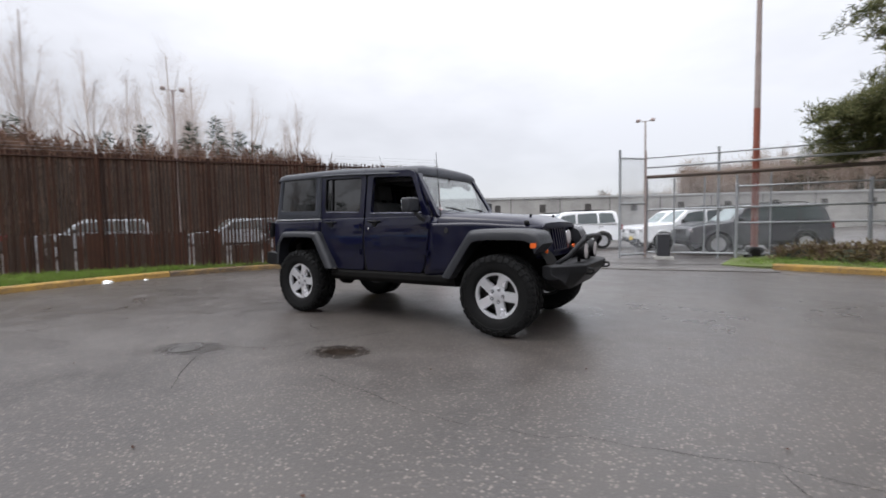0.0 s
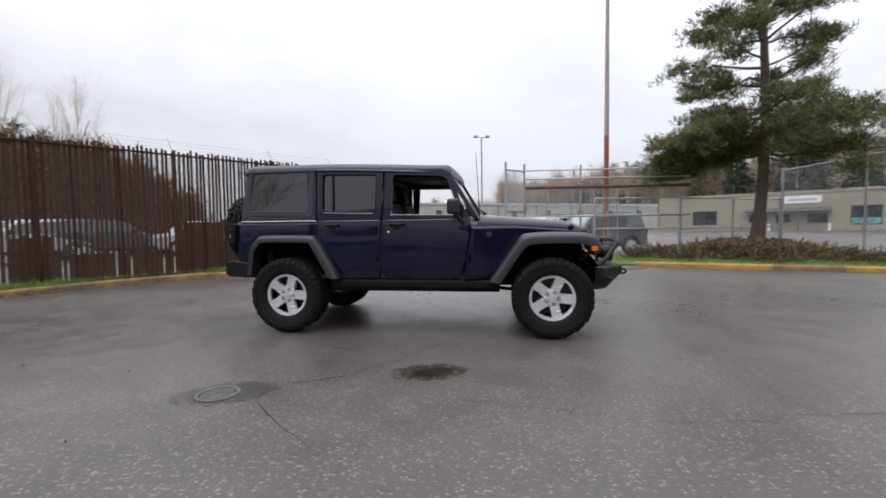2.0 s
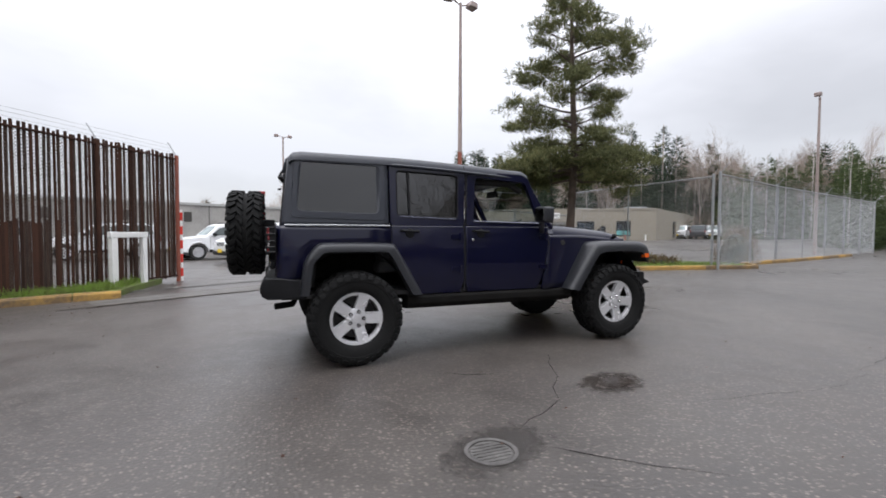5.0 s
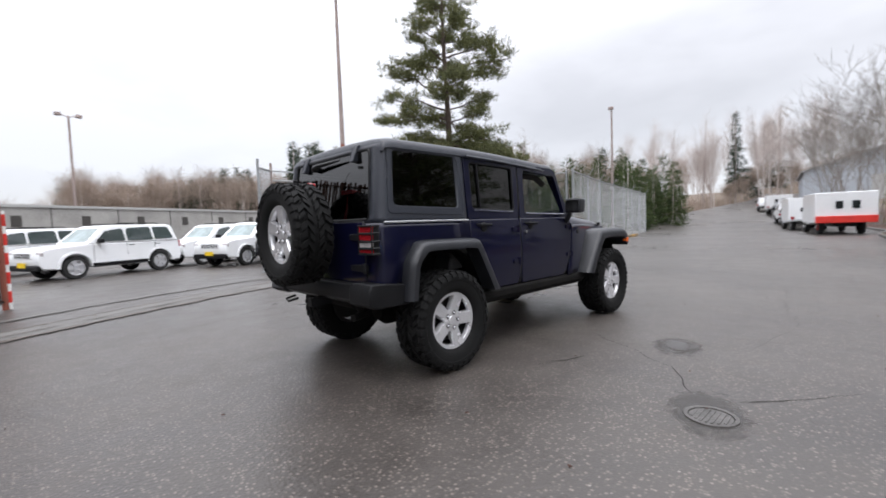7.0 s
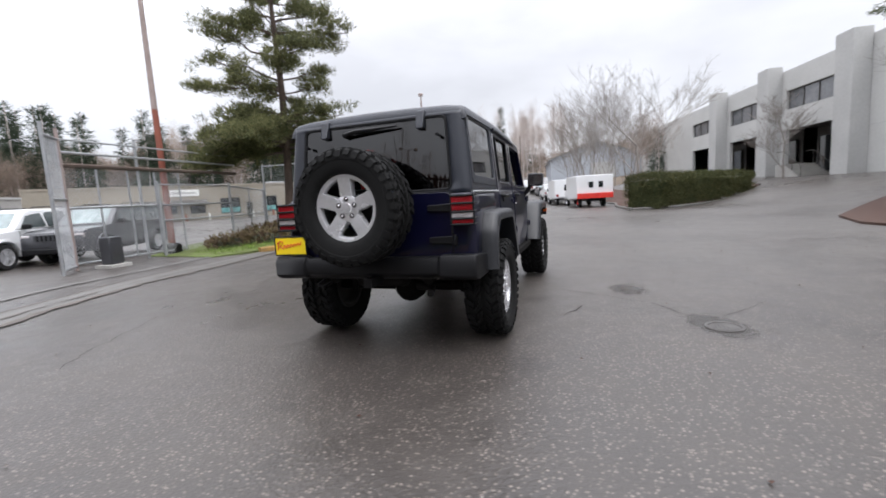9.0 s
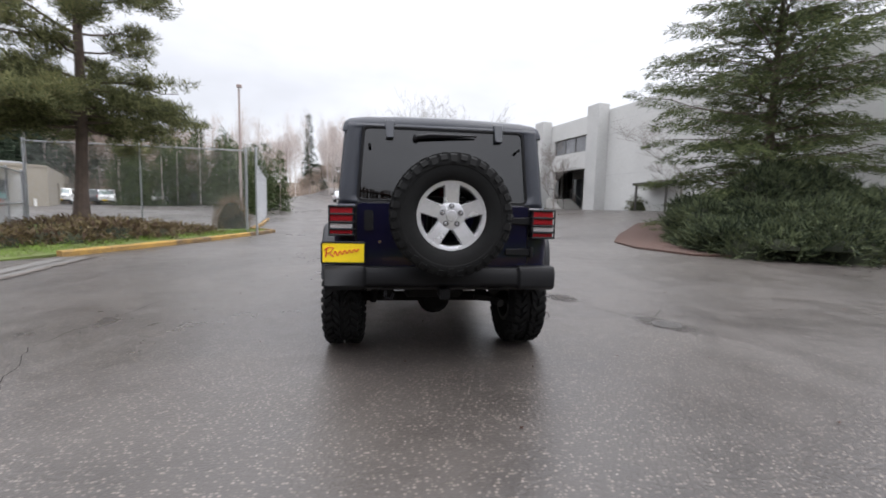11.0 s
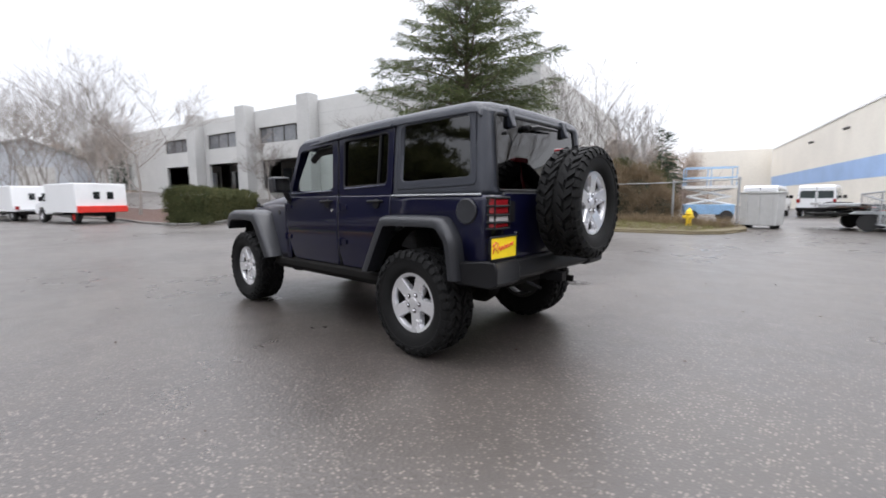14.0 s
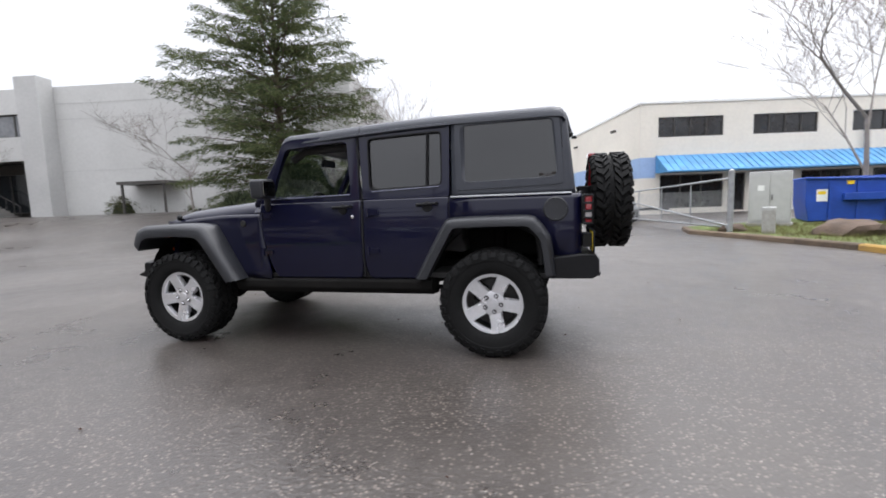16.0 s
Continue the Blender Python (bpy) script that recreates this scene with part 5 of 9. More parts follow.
def needles(name, centres, dirs, count, length, width, spread, mat, jitter=0.12, droop=0.0):
    """A mesh of many thin blades: count blades at each centre, leaning along the given direction."""
    c = np.repeat(np.asarray(centres, float), count, 0)
    d = np.repeat(np.asarray(dirs, float), count, 0)
    n = len(c)
    d = d + rng.normal(0, spread, (n, 3))
    d[:, 2] -= droop
    d /= np.linalg.norm(d, axis=1, keepdims=True) + 1e-9
    side = np.cross(d, rng.normal(0, 1, (n, 3)))
    side /= np.linalg.norm(side, axis=1, keepdims=True) + 1e-9
    c = c + rng.normal(0, jitter, (n, 3))
    ln = length * rng.uniform(0.6, 1.3, (n, 1))
    wd = width * rng.uniform(0.7, 1.3, (n, 1))
    v = np.stack([c - side * wd, c + d * ln * 0.55 + side * wd * 1.1, c + d * ln, c + side * wd * 0.4 - d * ln * 0.1], 1).reshape(-1, 3)
    f = np.arange(n * 4).reshape(-1, 4)
    return raw_mesh(name, v.tolist(), f.tolist(), mat)


def limb_points(start, az, length, rise, sag, n=6):
    out = []
    for k in range(n + 1):
        t = k / n
        out.append(Vector((start[0] + math.cos(az) * length * t, start[1] + math.sin(az) * length * t, start[2] + rise * length * t - sag * length * t * t)))
    return out


def make_tree(name, label, x, y, z, trunk_bm, bark, crown_mesh, limbs_bm=None):
    tree = thing(name, label, "tree", pose(x, y, z))
    part("trunk", trunk_bm, bark, tree)
    if limbs_bm:
        part("limb_growth", limbs_bm, bark, tree)
    if crown_mesh:
        crown = new("crown", crown_mesh)
        crown.parent = tree
    return tree


def pine(x, y, z):
    """Trunk, long crooked limbs, and flat clouds of needles at their outer ends, with gaps between."""
    r = random.Random(11)
    trunk, limbs = bmesh.new(), bmesh.new()
    H = 12.2
    def axis(h):
        return Vector((0.12 * math.sin(h * 0.55), 0.10 * math.cos(h * 0.45) - 0.1, h))
    tube(trunk, [axis(H * k / 12) for k in range(13)], [0.24, 0.165, 0.15, 0.14, 0.13, 0.12, 0.105, 0.095, 0.08, 0.065, 0.05, 0.035, 0.015], 10)
    centres, dirs = [], []
    def tuft(p, rad, flat, n):
        """One clump: needles standing out and up from a small flattened dome."""
        for _ in range(n):
            a, q = r.uniform(0, 6.283), math.sqrt(r.random())
            dx, dy = math.cos(a) * q * rad, math.sin(a) * q * rad
            top = flat * math.sqrt(max(0.0, 1 - q * q)) * r.uniform(-0.25, 1.0)
            centres.append((p.x + dx, p.y + dy, p.z + top))
            dirs.append((dx / rad, dy / rad, 0.45 + 0.6 * top / flat))
    def pad(p, rad, flat):
        for _ in range(int(6.5 * rad * rad / 0.16) + 3):
            a, q = r.uniform(0, 6.283), math.sqrt(r.random())
            c = p + Vector((math.cos(a) * q * rad, math.sin(a) * q * rad, r.gauss(0, flat * 0.35)))
            tuft(c, r.uniform(0.13, 0.22), r.uniform(0.11, 0.19), 8)
    def branch(h, az, length, rise, sag, inner=0.45, scale=1.0):
        pts = limb_points(axis(h), az, length, rise, sag)
        for k in range(1, 7):
            pts[k] += Vector((r.gauss(0, 0.05), r.gauss(0, 0.05), r.gauss(0, 0.05))) * length * 0.5
        tube(limbs, pts, [max(0.010, 0.05 * (1 - k / 7) * min(1, length / 2.5)) for k in range(7)], 5)
        n = max(2, int(length / 0.42))
        for k in range(n):
            t = mix(inner, 1.0, (k + r.uniform(0.1, 1.0)) / n)
            i = min(5, int(t * 6))
            p = pts[i].lerp(pts[i + 1], min(1, t * 6 - i))
            off = r.gauss(0, 0.15 * length * (1.25 - t))
            q = p + Vector((-math.sin(az) * off, math.cos(az) * off, r.gauss(0.06, 0.09)))
            if abs(off) > 0.1:
                tube(limbs, [pts[max(0, i - 1)], q], [0.013, 0.005], 3)
            pad(q, scale * r.uniform(0.28, 0.50) * min(1, 0.65 + length / 6), r.uniform(0.22, 0.46))
    # heavy low skirt that hangs towards the ground
    for k in range(20):
        az = 2.4 * k + r.uniform(-0.3, 0.3)
        h = 2.9 + 1.5 * (k / 20) + r.uniform(-0.2, 0.2)
        branch(h, az, r.uniform(2.0, 3.0), r.uniform(-0.05, 0.10), r.uniform(0.08, 0.26), 0.3, 1.15)
    for k in range(6):
        branch(2.9 + 0.16 * k, 2.5 + 0.16 * k, r.uniform(3.0, 3.4), -0.02, r.uniform(0.14, 0.24), 0.3, 1.15)
    # open upper crown: separate tiers with sky between them
    h, k = 4.9, 0
    while h < H - 0.5:
        f = (h - 4.9) / (H - 4.9)
        reach = mix(2.9, 0.40, f ** 1.6)
        for j in range(4 if f < 0.75 else 3):
            az = k * 1.1 + j * (1.571 if f < 0.75 else 2.09) + r.uniform(-0.45, 0.45)
            branch(h + r.uniform(-0.2, 0.2), az, reach * r.uniform(0.55, 1.15), mix(0.16, 0.5, f) + r.uniform(-0.25, 0.25), r.uniform(0.05, 0.22))
        h += mix(0.70, 0.44, f) * r.uniform(0.75, 1.25)
        k += 1
    pad(axis(H - 0.2), 0.28, 0.5)
    crown = needles("crown", centres, dirs, 4, 0.18, 0.019, 0.55, M_PINE, 0.04)
    make_tree("pine_tree", "tall pine with clumped needles and bare lower trunk", x, y, z, trunk, M_BARK, crown, limbs)


def spruce(x, y, z, H=15.0):
    """Long limbs that sweep upwards, hung with short drooping sprays, ragged at the outline."""
    r = random.Random(5)
    trunk, limbs = bmesh.new(), bmesh.new()
    tube(trunk, [(0, 0, H * k / 10) for k in range(11)], [0.26 * (1 - k / 10.5) for k in range(11)], 9)
    centres, dirs = [], []
    h = 1.0
    k = 0
    while h < H - 0.25:
        f = h / H
        reach = min(4.3 + 0.14 * h, 0.62 * (H + 0.2 - h))
        count = 8 if f < 0.6 else 7
        for j in range(count):
            az = k * 1.3 + j * 2 * math.pi / count + r.uniform(-0.35, 0.35)
            ln = reach * r.choice((0.55, 0.75, 0.9, 1.0, 1.08)) * r.uniform(0.9, 1.08)
            rise, sag = mix(0.04, 0.80, f) + r.uniform(-0.18, 0.18), mix(0.16, 0.22, f)
            pts = limb_points((0, 0, h + r.uniform(-0.25, 0.25)), az, ln, rise, sag)
            for i in range(1, 7):
                pts[i] += Vector((r.gauss(0, 0.02), r.gauss(0, 0.02), r.gauss(0, 0.015))) * ln
            tube(limbs, pts, [max(0.008, 0.045 * (1 - i / 7)) for i in range(7)], 4)
            n = int(10 * ln) + 3
            for i in range(n):
                t = 0.10 + 0.92 * (i + r.random()) / n
                g = min(5, int(t * 6))
                p = pts[g].lerp(pts[g + 1], min(1.06, t * 6 - g))
                s = 1 if i % 2 else -1
                side = s * abs(r.gauss(0, 0.14 * ln * (1.10 - t) + 0.05))
                q = p + Vector((-math.sin(az) * side, math.cos(az) * side, -0.30 * abs(side) - abs(r.gauss(0, 0.09))))
                d = Vector((math.cos(az) - math.sin(az) * 0.7 * s, math.sin(az) + math.cos(az) * 0.7 * s, -0.30))
                for step_k in range(3):
                    centres.append(tuple(q + d * 0.12 * step_k))
                    dirs.append(tuple(d))
        h += mix(0.56, 0.42, f)
        k += 1
    crown = needles("crown", centres, dirs, 5, 0.20, 0.026, 0.6, M_SPRUCE, 0.06, 0.12)
    make_tree("spruce_tree", "broad dark green spruce in a mulch bed", x, y, z, trunk, M_BARK, crown, limbs)


def bare_mesh(seed, H=8.0, stems=4, depth=5, spread=0.30, lean=0.28, fine=0.006):
    """A leafless tree: several stems from one foot, forking into fine upright twigs."""
    r = random.Random(seed)
    bm, wood = bmesh.new(), bmesh.new()
    def grow(p, d, length, rad, level):
        bend = Vector((r.gauss(0, 0.03), r.gauss(0, 0.03), 0)) * length
        end = p + d * length
        tube(bm if level else wood, [p, p.lerp(end, 0.5) + bend, end], [rad, rad * 0.82, rad * 0.6], (8, 5)[level] if level < 2 else 3, cap=False)
        if level >= depth:
            return
        for j in range(3 if level < 1 else 4 if level < 3 else 3):
            q = p.lerp(end, 1.0 if j == 0 else r.uniform(0.25, 0.95))
            nd = d + Vector((r.gauss(0, spread), r.gauss(0, spread), 0.06 + abs(r.gauss(0, spread * 0.3))))
            grow(q, nd.normalized(), length * r.uniform(0.52, 0.86), max(fine, rad * (0.62 if j == 0 else 0.42)), level + 1)
    for k in range(stems):
        a = 6.283 * k / stems + r.uniform(-0.5, 0.5)
        tilt = lean * r.uniform(0.3, 1.1) if stems > 1 else 0.03
        grow(Vector((0.06 * math.cos(a), 0.06 * math.sin(a), -0.1)), Vector((math.cos(a) * tilt, math.sin(a) * tilt, 1)).normalized(), H * 0.30 * r.uniform(0.85, 1.1), 0.0042 * H if stems > 1 else 0.0075 * H, 0)
    k = H / max(v.co.z for v in bm.verts)
    for b in (bm, wood):
        for v in b.verts:
            v.co *= k
    return bm, wood


def bare_trees():
    spots = [(32.7, -5.0, 11.4, 21, 1), (37.0, -3.0, 11.0, 22, 4), (41.5, -1.2, 12.0, 23, 3), (46, -0.6, 12.5, 24, 4), (50, 0.6, 12.0, 28, 3), (40, -5.0, 12.0, 32, 3),
             (9.8, -26.4, 14.0, 25, 6), (6.6, -28.0, 9.0, 29, 5), (14.5, -27.5, 10.5, 30, 5), (-13.2, -15.2, 11.0, 26, 1), (-17.2, -12.6, 9.0, 33, 2), (19.2, -17.6, 7.2, 27, 1), (34.0, -15.2, 6.5, 31, 1)]
    for x, y, H, seed, stems in spots:
        twigs, wood = bare_mesh(seed, H, stems, 6 if stems == 1 else 5, 0.56 if stems == 1 else 0.40, 0.36, 0.0055)
        mesh = finish(twigs, "branchwork", M_BAREWOOD, 0)
        tree = thing("bare_tree", "leafless deciduous tree with fine grey twigs", "tree", pose(x, y, ground_height(x, y)), "bare trees")
        b = new("branchwork", mesh)
        b.parent = tree
        part("trunk", wood, M_BAREWOOD, tree)


def far_woods():
    """The woods round the yard, far too many to count; haze is painted as pale colour."""
    r = random.Random(3)
    sprays = {"fir": ([], []), "cedar": ([], []), "twig": ([], []), "birch": ([], []), "scrub": ([], []), "brush": ([], [])}
    trunk_v, trunk_f = [], []

    def stick(p, q, w):
        b = len(trunk_v)
        side = Vector((q.y - p.y, p.x - q.x, 0))
        side = side.normalized() * w if side.length > 1e-3 else Vector((w, 0, 0))
        deep = Vector((-side.y, side.x, 0))
        for c, k in ((p, 1.0), (q, 0.3)):
            for d in (side, -side * 0.5 + deep * 0.87, -side * 0.5 - deep * 0.87):
                trunk_v.append(tuple(c + d * k))
        for i in range(3):
            j = (i + 1) % 3
            trunk_f.append((b + i, b + j, b + 3 + j, b + 3 + i))

    def fir(x, y, z, H, w, kind):
        """Ragged whorls of drooping sprays round a straight stem, with gaps and uneven reach."""
        c, d = sprays[kind]
        stick(Vector((x, y, z)), Vector((x, y, z + H)), 0.012 * H)
        low = 0.16 if kind == "fir" else 0.04
        layers = int(H * 1.9) + 6
        skew = r.uniform(0, 6.283)
        for k in range(layers):
            f = low + (0.985 - low) * k / layers
            reach = w * (1 - f) ** 0.8 * r.uniform(0.72, 1.12) + 0.10
            for j in range(7 if f < 0.7 else 5):
                a = r.uniform(0, 6.283)
                ln = reach * r.uniform(0.45, 1.15) * (1 + 0.22 * math.cos(a - skew))
                n = max(1, int(ln / 0.42))
                for i in range(n):
                    t = (i + r.uniform(0.3, 1.1)) / n
                    c.append((x + math.cos(a) * ln * t, y + math.sin(a) * ln * t, z + H * f - 0.16 * ln * t + r.gauss(0, 0.1)))
                    d.append((math.cos(a), math.sin(a), -0.25 if f < 0.8 else 0.3))

    def bare(x, y, z, H, w, kind="twig", count=90):
        """A leafless crown: one stem, rising limbs and a cloud of fine twigs."""
        c, d = sprays[kind]
        root = Vector((x, y, z))
        top = root + Vector((r.gauss(0, 0.03) * H, r.gauss(0, 0.03) * H, H * 0.94))
        stick(root, top, 0.008 * H)
        limbs = []
        for k in range(9):
            f = r.uniform(0.22, 0.8)
            p = root.lerp(top, f)
            a = r.uniform(0, 6.283)
            ln = w * r.uniform(0.6, 1.1) * (1.15 - f)
            q = p + Vector((math.cos(a) * ln, math.sin(a) * ln, (H * (1 - f)) * r.uniform(0.35, 0.8)))
            stick(p, q, 0.0032 * H)
            limbs.append((p, q))
        for k in range(count):
            p, q = limbs[k % 9] if k % 4 else (root.lerp(top, 0.5), top)
            g = p.lerp(q, r.uniform(0.3, 1.05))
            c.append((g.x + r.gauss(0, 0.10 * w), g.y + r.gauss(0, 0.10 * w), g.z + r.gauss(0, 0.03 * H)))
            out = Vector((g.x - x, g.y - y, 0.0))
            out = out.normalized() if out.length > 0.01 else Vector((0, 0, 0))
            d.append((out.x * 0.6, out.y * 0.6, 0.9))

    def belt(n, a0, a1, d0, d1, h0, h1, firs, slim=0.2, kind="fir", twig="twig"):
        for _ in range(n):
            a, d = radians(r.uniform(a0, a1)), r.uniform(d0, d1)
            x, y = d * math.cos(a), d * math.sin(a)
            z = ground_height(x, y) - 0.2
            H = r.uniform(h0, h1)
            if r.random() < firs:
                fir(x, y, z, H, H * slim * r.uniform(0.8, 1.25), kind)
            else:
                bare(x, y, z, H, H * (0.26 if twig == "twig" else 0.17), twig, 110 if twig == "twig" else 170)

    # angles from the x axis, seen from the vehicle
    belt(26, 141, 174, 66, 90, 20, 29, 0.0, twig="birch")
    for bearing, far, high in ((158.8, 60, 12.2), (155.6, 60, 13.4), (151.1, 60, 14.0), (148.5, 58, 14.6), (146.1, 60, 13.5), (144.3, 58, 11.8), (142.4, 60, 11.4), (160.6, 64, 10.6), (166.0, 60, 13.0)):
        x, y = 2.7 + far * math.cos(radians(bearing)), far * math.sin(radians(bearing)) - 5.1
        z = ground_height(x, y) - 0.2
        fir(x, y, z, high - z, 0.27 * high, "fir")
    belt(150, 134, 176, 62, 84, 7.5, 11, 0.05)
    belt(8, 112, 134, 80, 100, 4, 6, 0.1)
    belt(230, 54, 91, 62, 92, 6.5, 9.5, 0.05)
    belt(26, 90, 100, 66, 92, 3, 6, 0.1)
    belt(11, 61.0, 67.0, 62, 70, 12, 14.5, 1.0, slim=0.2)
    belt(3, 72.5, 75.5, 64, 70, 9.5, 11, 1.0, slim=0.26)
    belt(6, 50, 58, 60, 70, 11, 14, 1.0, slim=0.2)
    belt(150, 24, 56, 62, 95, 9, 13.5, 0.14)
    belt(14, 30, 50, 60, 74, 12, 16, 0.9, slim=0.2)
    belt(30, 15, 28, 46, 75, 5, 8, 0.7, slim=0.26, kind="cedar")
    belt(30, 21, 34, 50, 62, 6, 9.5, 0.92, slim=0.28, kind="cedar")
    belt(16, 17.5, 22, 36, 50, 4.5, 7, 1.0, slim=0.32, kind="cedar")
    belt(46, 2, 24, 92, 140, 14, 22, 0.03, twig="birch")
    belt(50, -8, 12, 96, 140, 5, 8, 0.05)
    belt(14, -14, -6, 60, 90, 6, 10, 0.1)
    belt(1, 10.6, 10.8, 112, 113, 21, 22, 1.0, slim=0.16)
    belt(40, -82, -66, 40, 80, 4, 8, 0.4)
    belt(30, -72, -58, 34, 52, 3, 6, 0.2)
    belt(40, 176, 230, 60, 90, 8, 18, 0.5)
    # brushwood that fills the foot of the woods
    c, d = sprays["scrub"]
    for n, a0, a1, d0, d1 in ((3200, 18, 93, 58, 112), (1300, 132, 176, 54, 90), (900, -9, 24, 86, 165), (500, -82, -60, 44, 70)):
        for _ in range(n):
            a, q = radians(r.uniform(a0, a1)), r.uniform(d0, d1)
            x, y = q * math.cos(a), q * math.sin(a)
            if 1 < y < 20 and 55 < x < 125:
                continue
            c.append((x, y, ground_height(x, y) - 0.2))
            d.append((0, 0, 1.0))
    c, d = sprays["brush"]
    for _ in range(8500):
        a, q = r.uniform(131.2, 180), r.uniform(46, 60)
        high = 3.9 + 5.6 * min(1.0, max(0.0, (a - 131) / 9.0)) + 0.5 * math.sin(a * 2.3) + 0.4 * math.sin(a * 5.1)
        x, y = q * math.cos(radians(a)), q * math.sin(radians(a))
        c.append((x, y, ground_height(x, y) + high * r.random() ** 0.8 - 1.2))
        d.append((r.gauss(0, 0.3), r.gauss(0, 0.3), 1.0))
    # no haze in the air; alder, birch and scrub carry it as pale colour
    woods = (("brush", "brown_thicket", "tall rusty brown leafless thicket beyond the yard", 9, 1.7, 0.10, 0.4, M_RUSTWOOD, 0.45),
             ("fir", "far_firs", "distant dark fir woods", 5, 0.62, 0.075, 0.42, M_FARFIR, 0.16),
             ("cedar", "green_conifers", "bright green cedars beyond the grey fence", 6, 0.42, 0.055, 0.5, M_CEDAR, 0.14),
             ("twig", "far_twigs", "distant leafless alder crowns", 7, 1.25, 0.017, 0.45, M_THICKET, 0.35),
             ("birch", "far_birch_twigs", "tall leafless birch crowns with haze put into their pale colour", 8, 1.5, 0.011, 0.4, M_FARBARE, 0.4),
             ("scrub", "far_thicket", "brown leafless brushwood on the far slopes", 12, 3.6, 0.04, 0.32, M_THICKET, 0.8))
    for kind, name, label, count, ln, wide, spread, mat, jit in woods:
        c, d = sprays[kind]
        tagged(new(name, needles(name, c, d, count, ln, wide, spread, mat, jit)), label, "woods", kind="stuff")
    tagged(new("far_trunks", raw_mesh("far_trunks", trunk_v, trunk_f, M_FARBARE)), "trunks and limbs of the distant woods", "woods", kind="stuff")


def shrub(name, label, mounds, mat, leaf, wide, per, density, category="shrub"):
    """A shrub of overlapping leafy mounds: (x, y, z, radius, height)."""
    centres, dirs = [], []
    bm = bmesh.new()
    ox, oy, oz = mounds[0][:3]
    for x, y, z, rad, high in mounds:
        n = int(density * rad * (rad + high))
        for _ in range(n):
            u, a = rng.random(), rng.random() * 6.283
            el = math.asin(u ** 0.8)
            k = rng.uniform(0.80, 1.06)
            p = np.array((math.cos(a) * math.cos(el) * rad * k, math.sin(a) * math.cos(el) * rad * k, math.sin(el) * high * k))
            centres.append((x - ox + p[0], y - oy + p[1], z - oz + p[2]))
            dirs.append((p[0] / rad, p[1] / rad, p[2] / high + 0.3))
        # solid dark core under the leaves, painted as inner shade
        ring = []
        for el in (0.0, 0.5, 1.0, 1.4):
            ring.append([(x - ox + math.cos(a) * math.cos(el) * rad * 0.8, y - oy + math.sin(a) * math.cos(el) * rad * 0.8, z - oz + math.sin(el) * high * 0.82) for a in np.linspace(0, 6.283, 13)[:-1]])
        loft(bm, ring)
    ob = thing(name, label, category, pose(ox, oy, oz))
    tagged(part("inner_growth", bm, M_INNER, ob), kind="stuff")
    leaves = new("foliage", needles("foliage", centres, dirs, per, leaf, wide, 0.55, mat, 0.06))
    leaves.parent = ob
    return ob


def hedge_row(pts, wide, z0, z1):
    centres, dirs = [], []
    bm = bmesh.new()
    ox, oy = pts[0]
    for (ax, ay), (bx, by) in zip(pts, pts[1:]):
        ln = math.hypot(bx - ax, by - ay)
        ux, uy = (bx - ax) / ln, (by - ay) / ln
        for _ in range(int(ln * 170)):
            t, face = rng.uniform(-0.2, ln + 0.2), rng.random()
            lo = ground_height(ax + ux * t, ay + uy * t)
            if face < 0.38:
                w, z, d = rng.uniform(-wide, wide), z1, (0, 0, 1)
            else:
                s = 1 if face < 0.69 else -1
                w, z, d = s * wide * rng.uniform(0.94, 1.04), rng.uniform(lo, z1), (-uy * s, ux * s, 0.3)
            crest = z1 - 0.30 * (abs(w) / wide) ** 4 + 0.05 * math.sin(t * 1.7) + 0.04 * math.sin(t * 4.1)
            z = min(z, crest)
            x, y = ax + ux * t - uy * w, ay + uy * t + ux * w
            if z < lo + 0.1:
                z = lo + 0.1
            centres.append((x - ox, y - oy, z + rng.normal(0, 0.04)))
            dirs.append(d)
        k = wide * 0.9
        m = Matrix.Translation((ax - ox, ay - oy, 0)) @ Matrix.Rotation(math.atan2(uy, ux), 4, "Z")
        vs = box(bm, 0, ln, -k, k, min(z0, ground_height(ax, ay)) - 0.2, z1 - 0.34)
        for v in vs:
            v.co = m @ v.co
        for e, (ex, ey) in ((0, (ax, ay)), (1, (bx, by))):
            for _ in range(90):
                w, z = rng.uniform(-wide, wide), rng.uniform(z0 + 0.1, z1)
                s = -1 if e == 0 else 1
                centres.append((ex - uy * w + ux * s * 0.1 - ox, ey + ux * w + uy * s * 0.1 - oy, z))
                dirs.append((ux * s, uy * s, 0.2))
    ob = thing("clipped_hedge", "clipped evergreen hedge on a mulch bank", "hedge", pose(ox, oy, 0))
    part("inner_growth", bm, M_HEDGE, ob)
    leaves = new("foliage", needles("foliage", centres, dirs, 16, 0.10, 0.03, 0.7, M_HEDGE, 0.07))
    leaves.parent = ob


def grass_patch(name, label, area, n, mat, high=0.09, zoff=None):
    """Short tufts inside a polygon (x, y)."""
    xs, ys = [p[0] for p in area], [p[1] for p in area]
    centres = []
    while len(centres) < n:
        x, y = rng.uniform(min(xs), max(xs)), rng.uniform(min(ys), max(ys))
        inside = False
        for (ax, ay), (bx, by) in zip(area, area[1:] + area[:1]):
            if (ay > y) != (by > y) and x < (bx - ax) * (y - ay) / (by - ay) + ax:
                inside = not inside
        if inside:
            centres.append((x, y, zoff(x, y)))
    mesh = needles(name, centres, np.tile((0, 0, 1.0), (n, 1)), 7, high, 0.006, 0.45, mat, 0.035)
    tagged(new(name, mesh), label, "grass", kind="stuff")


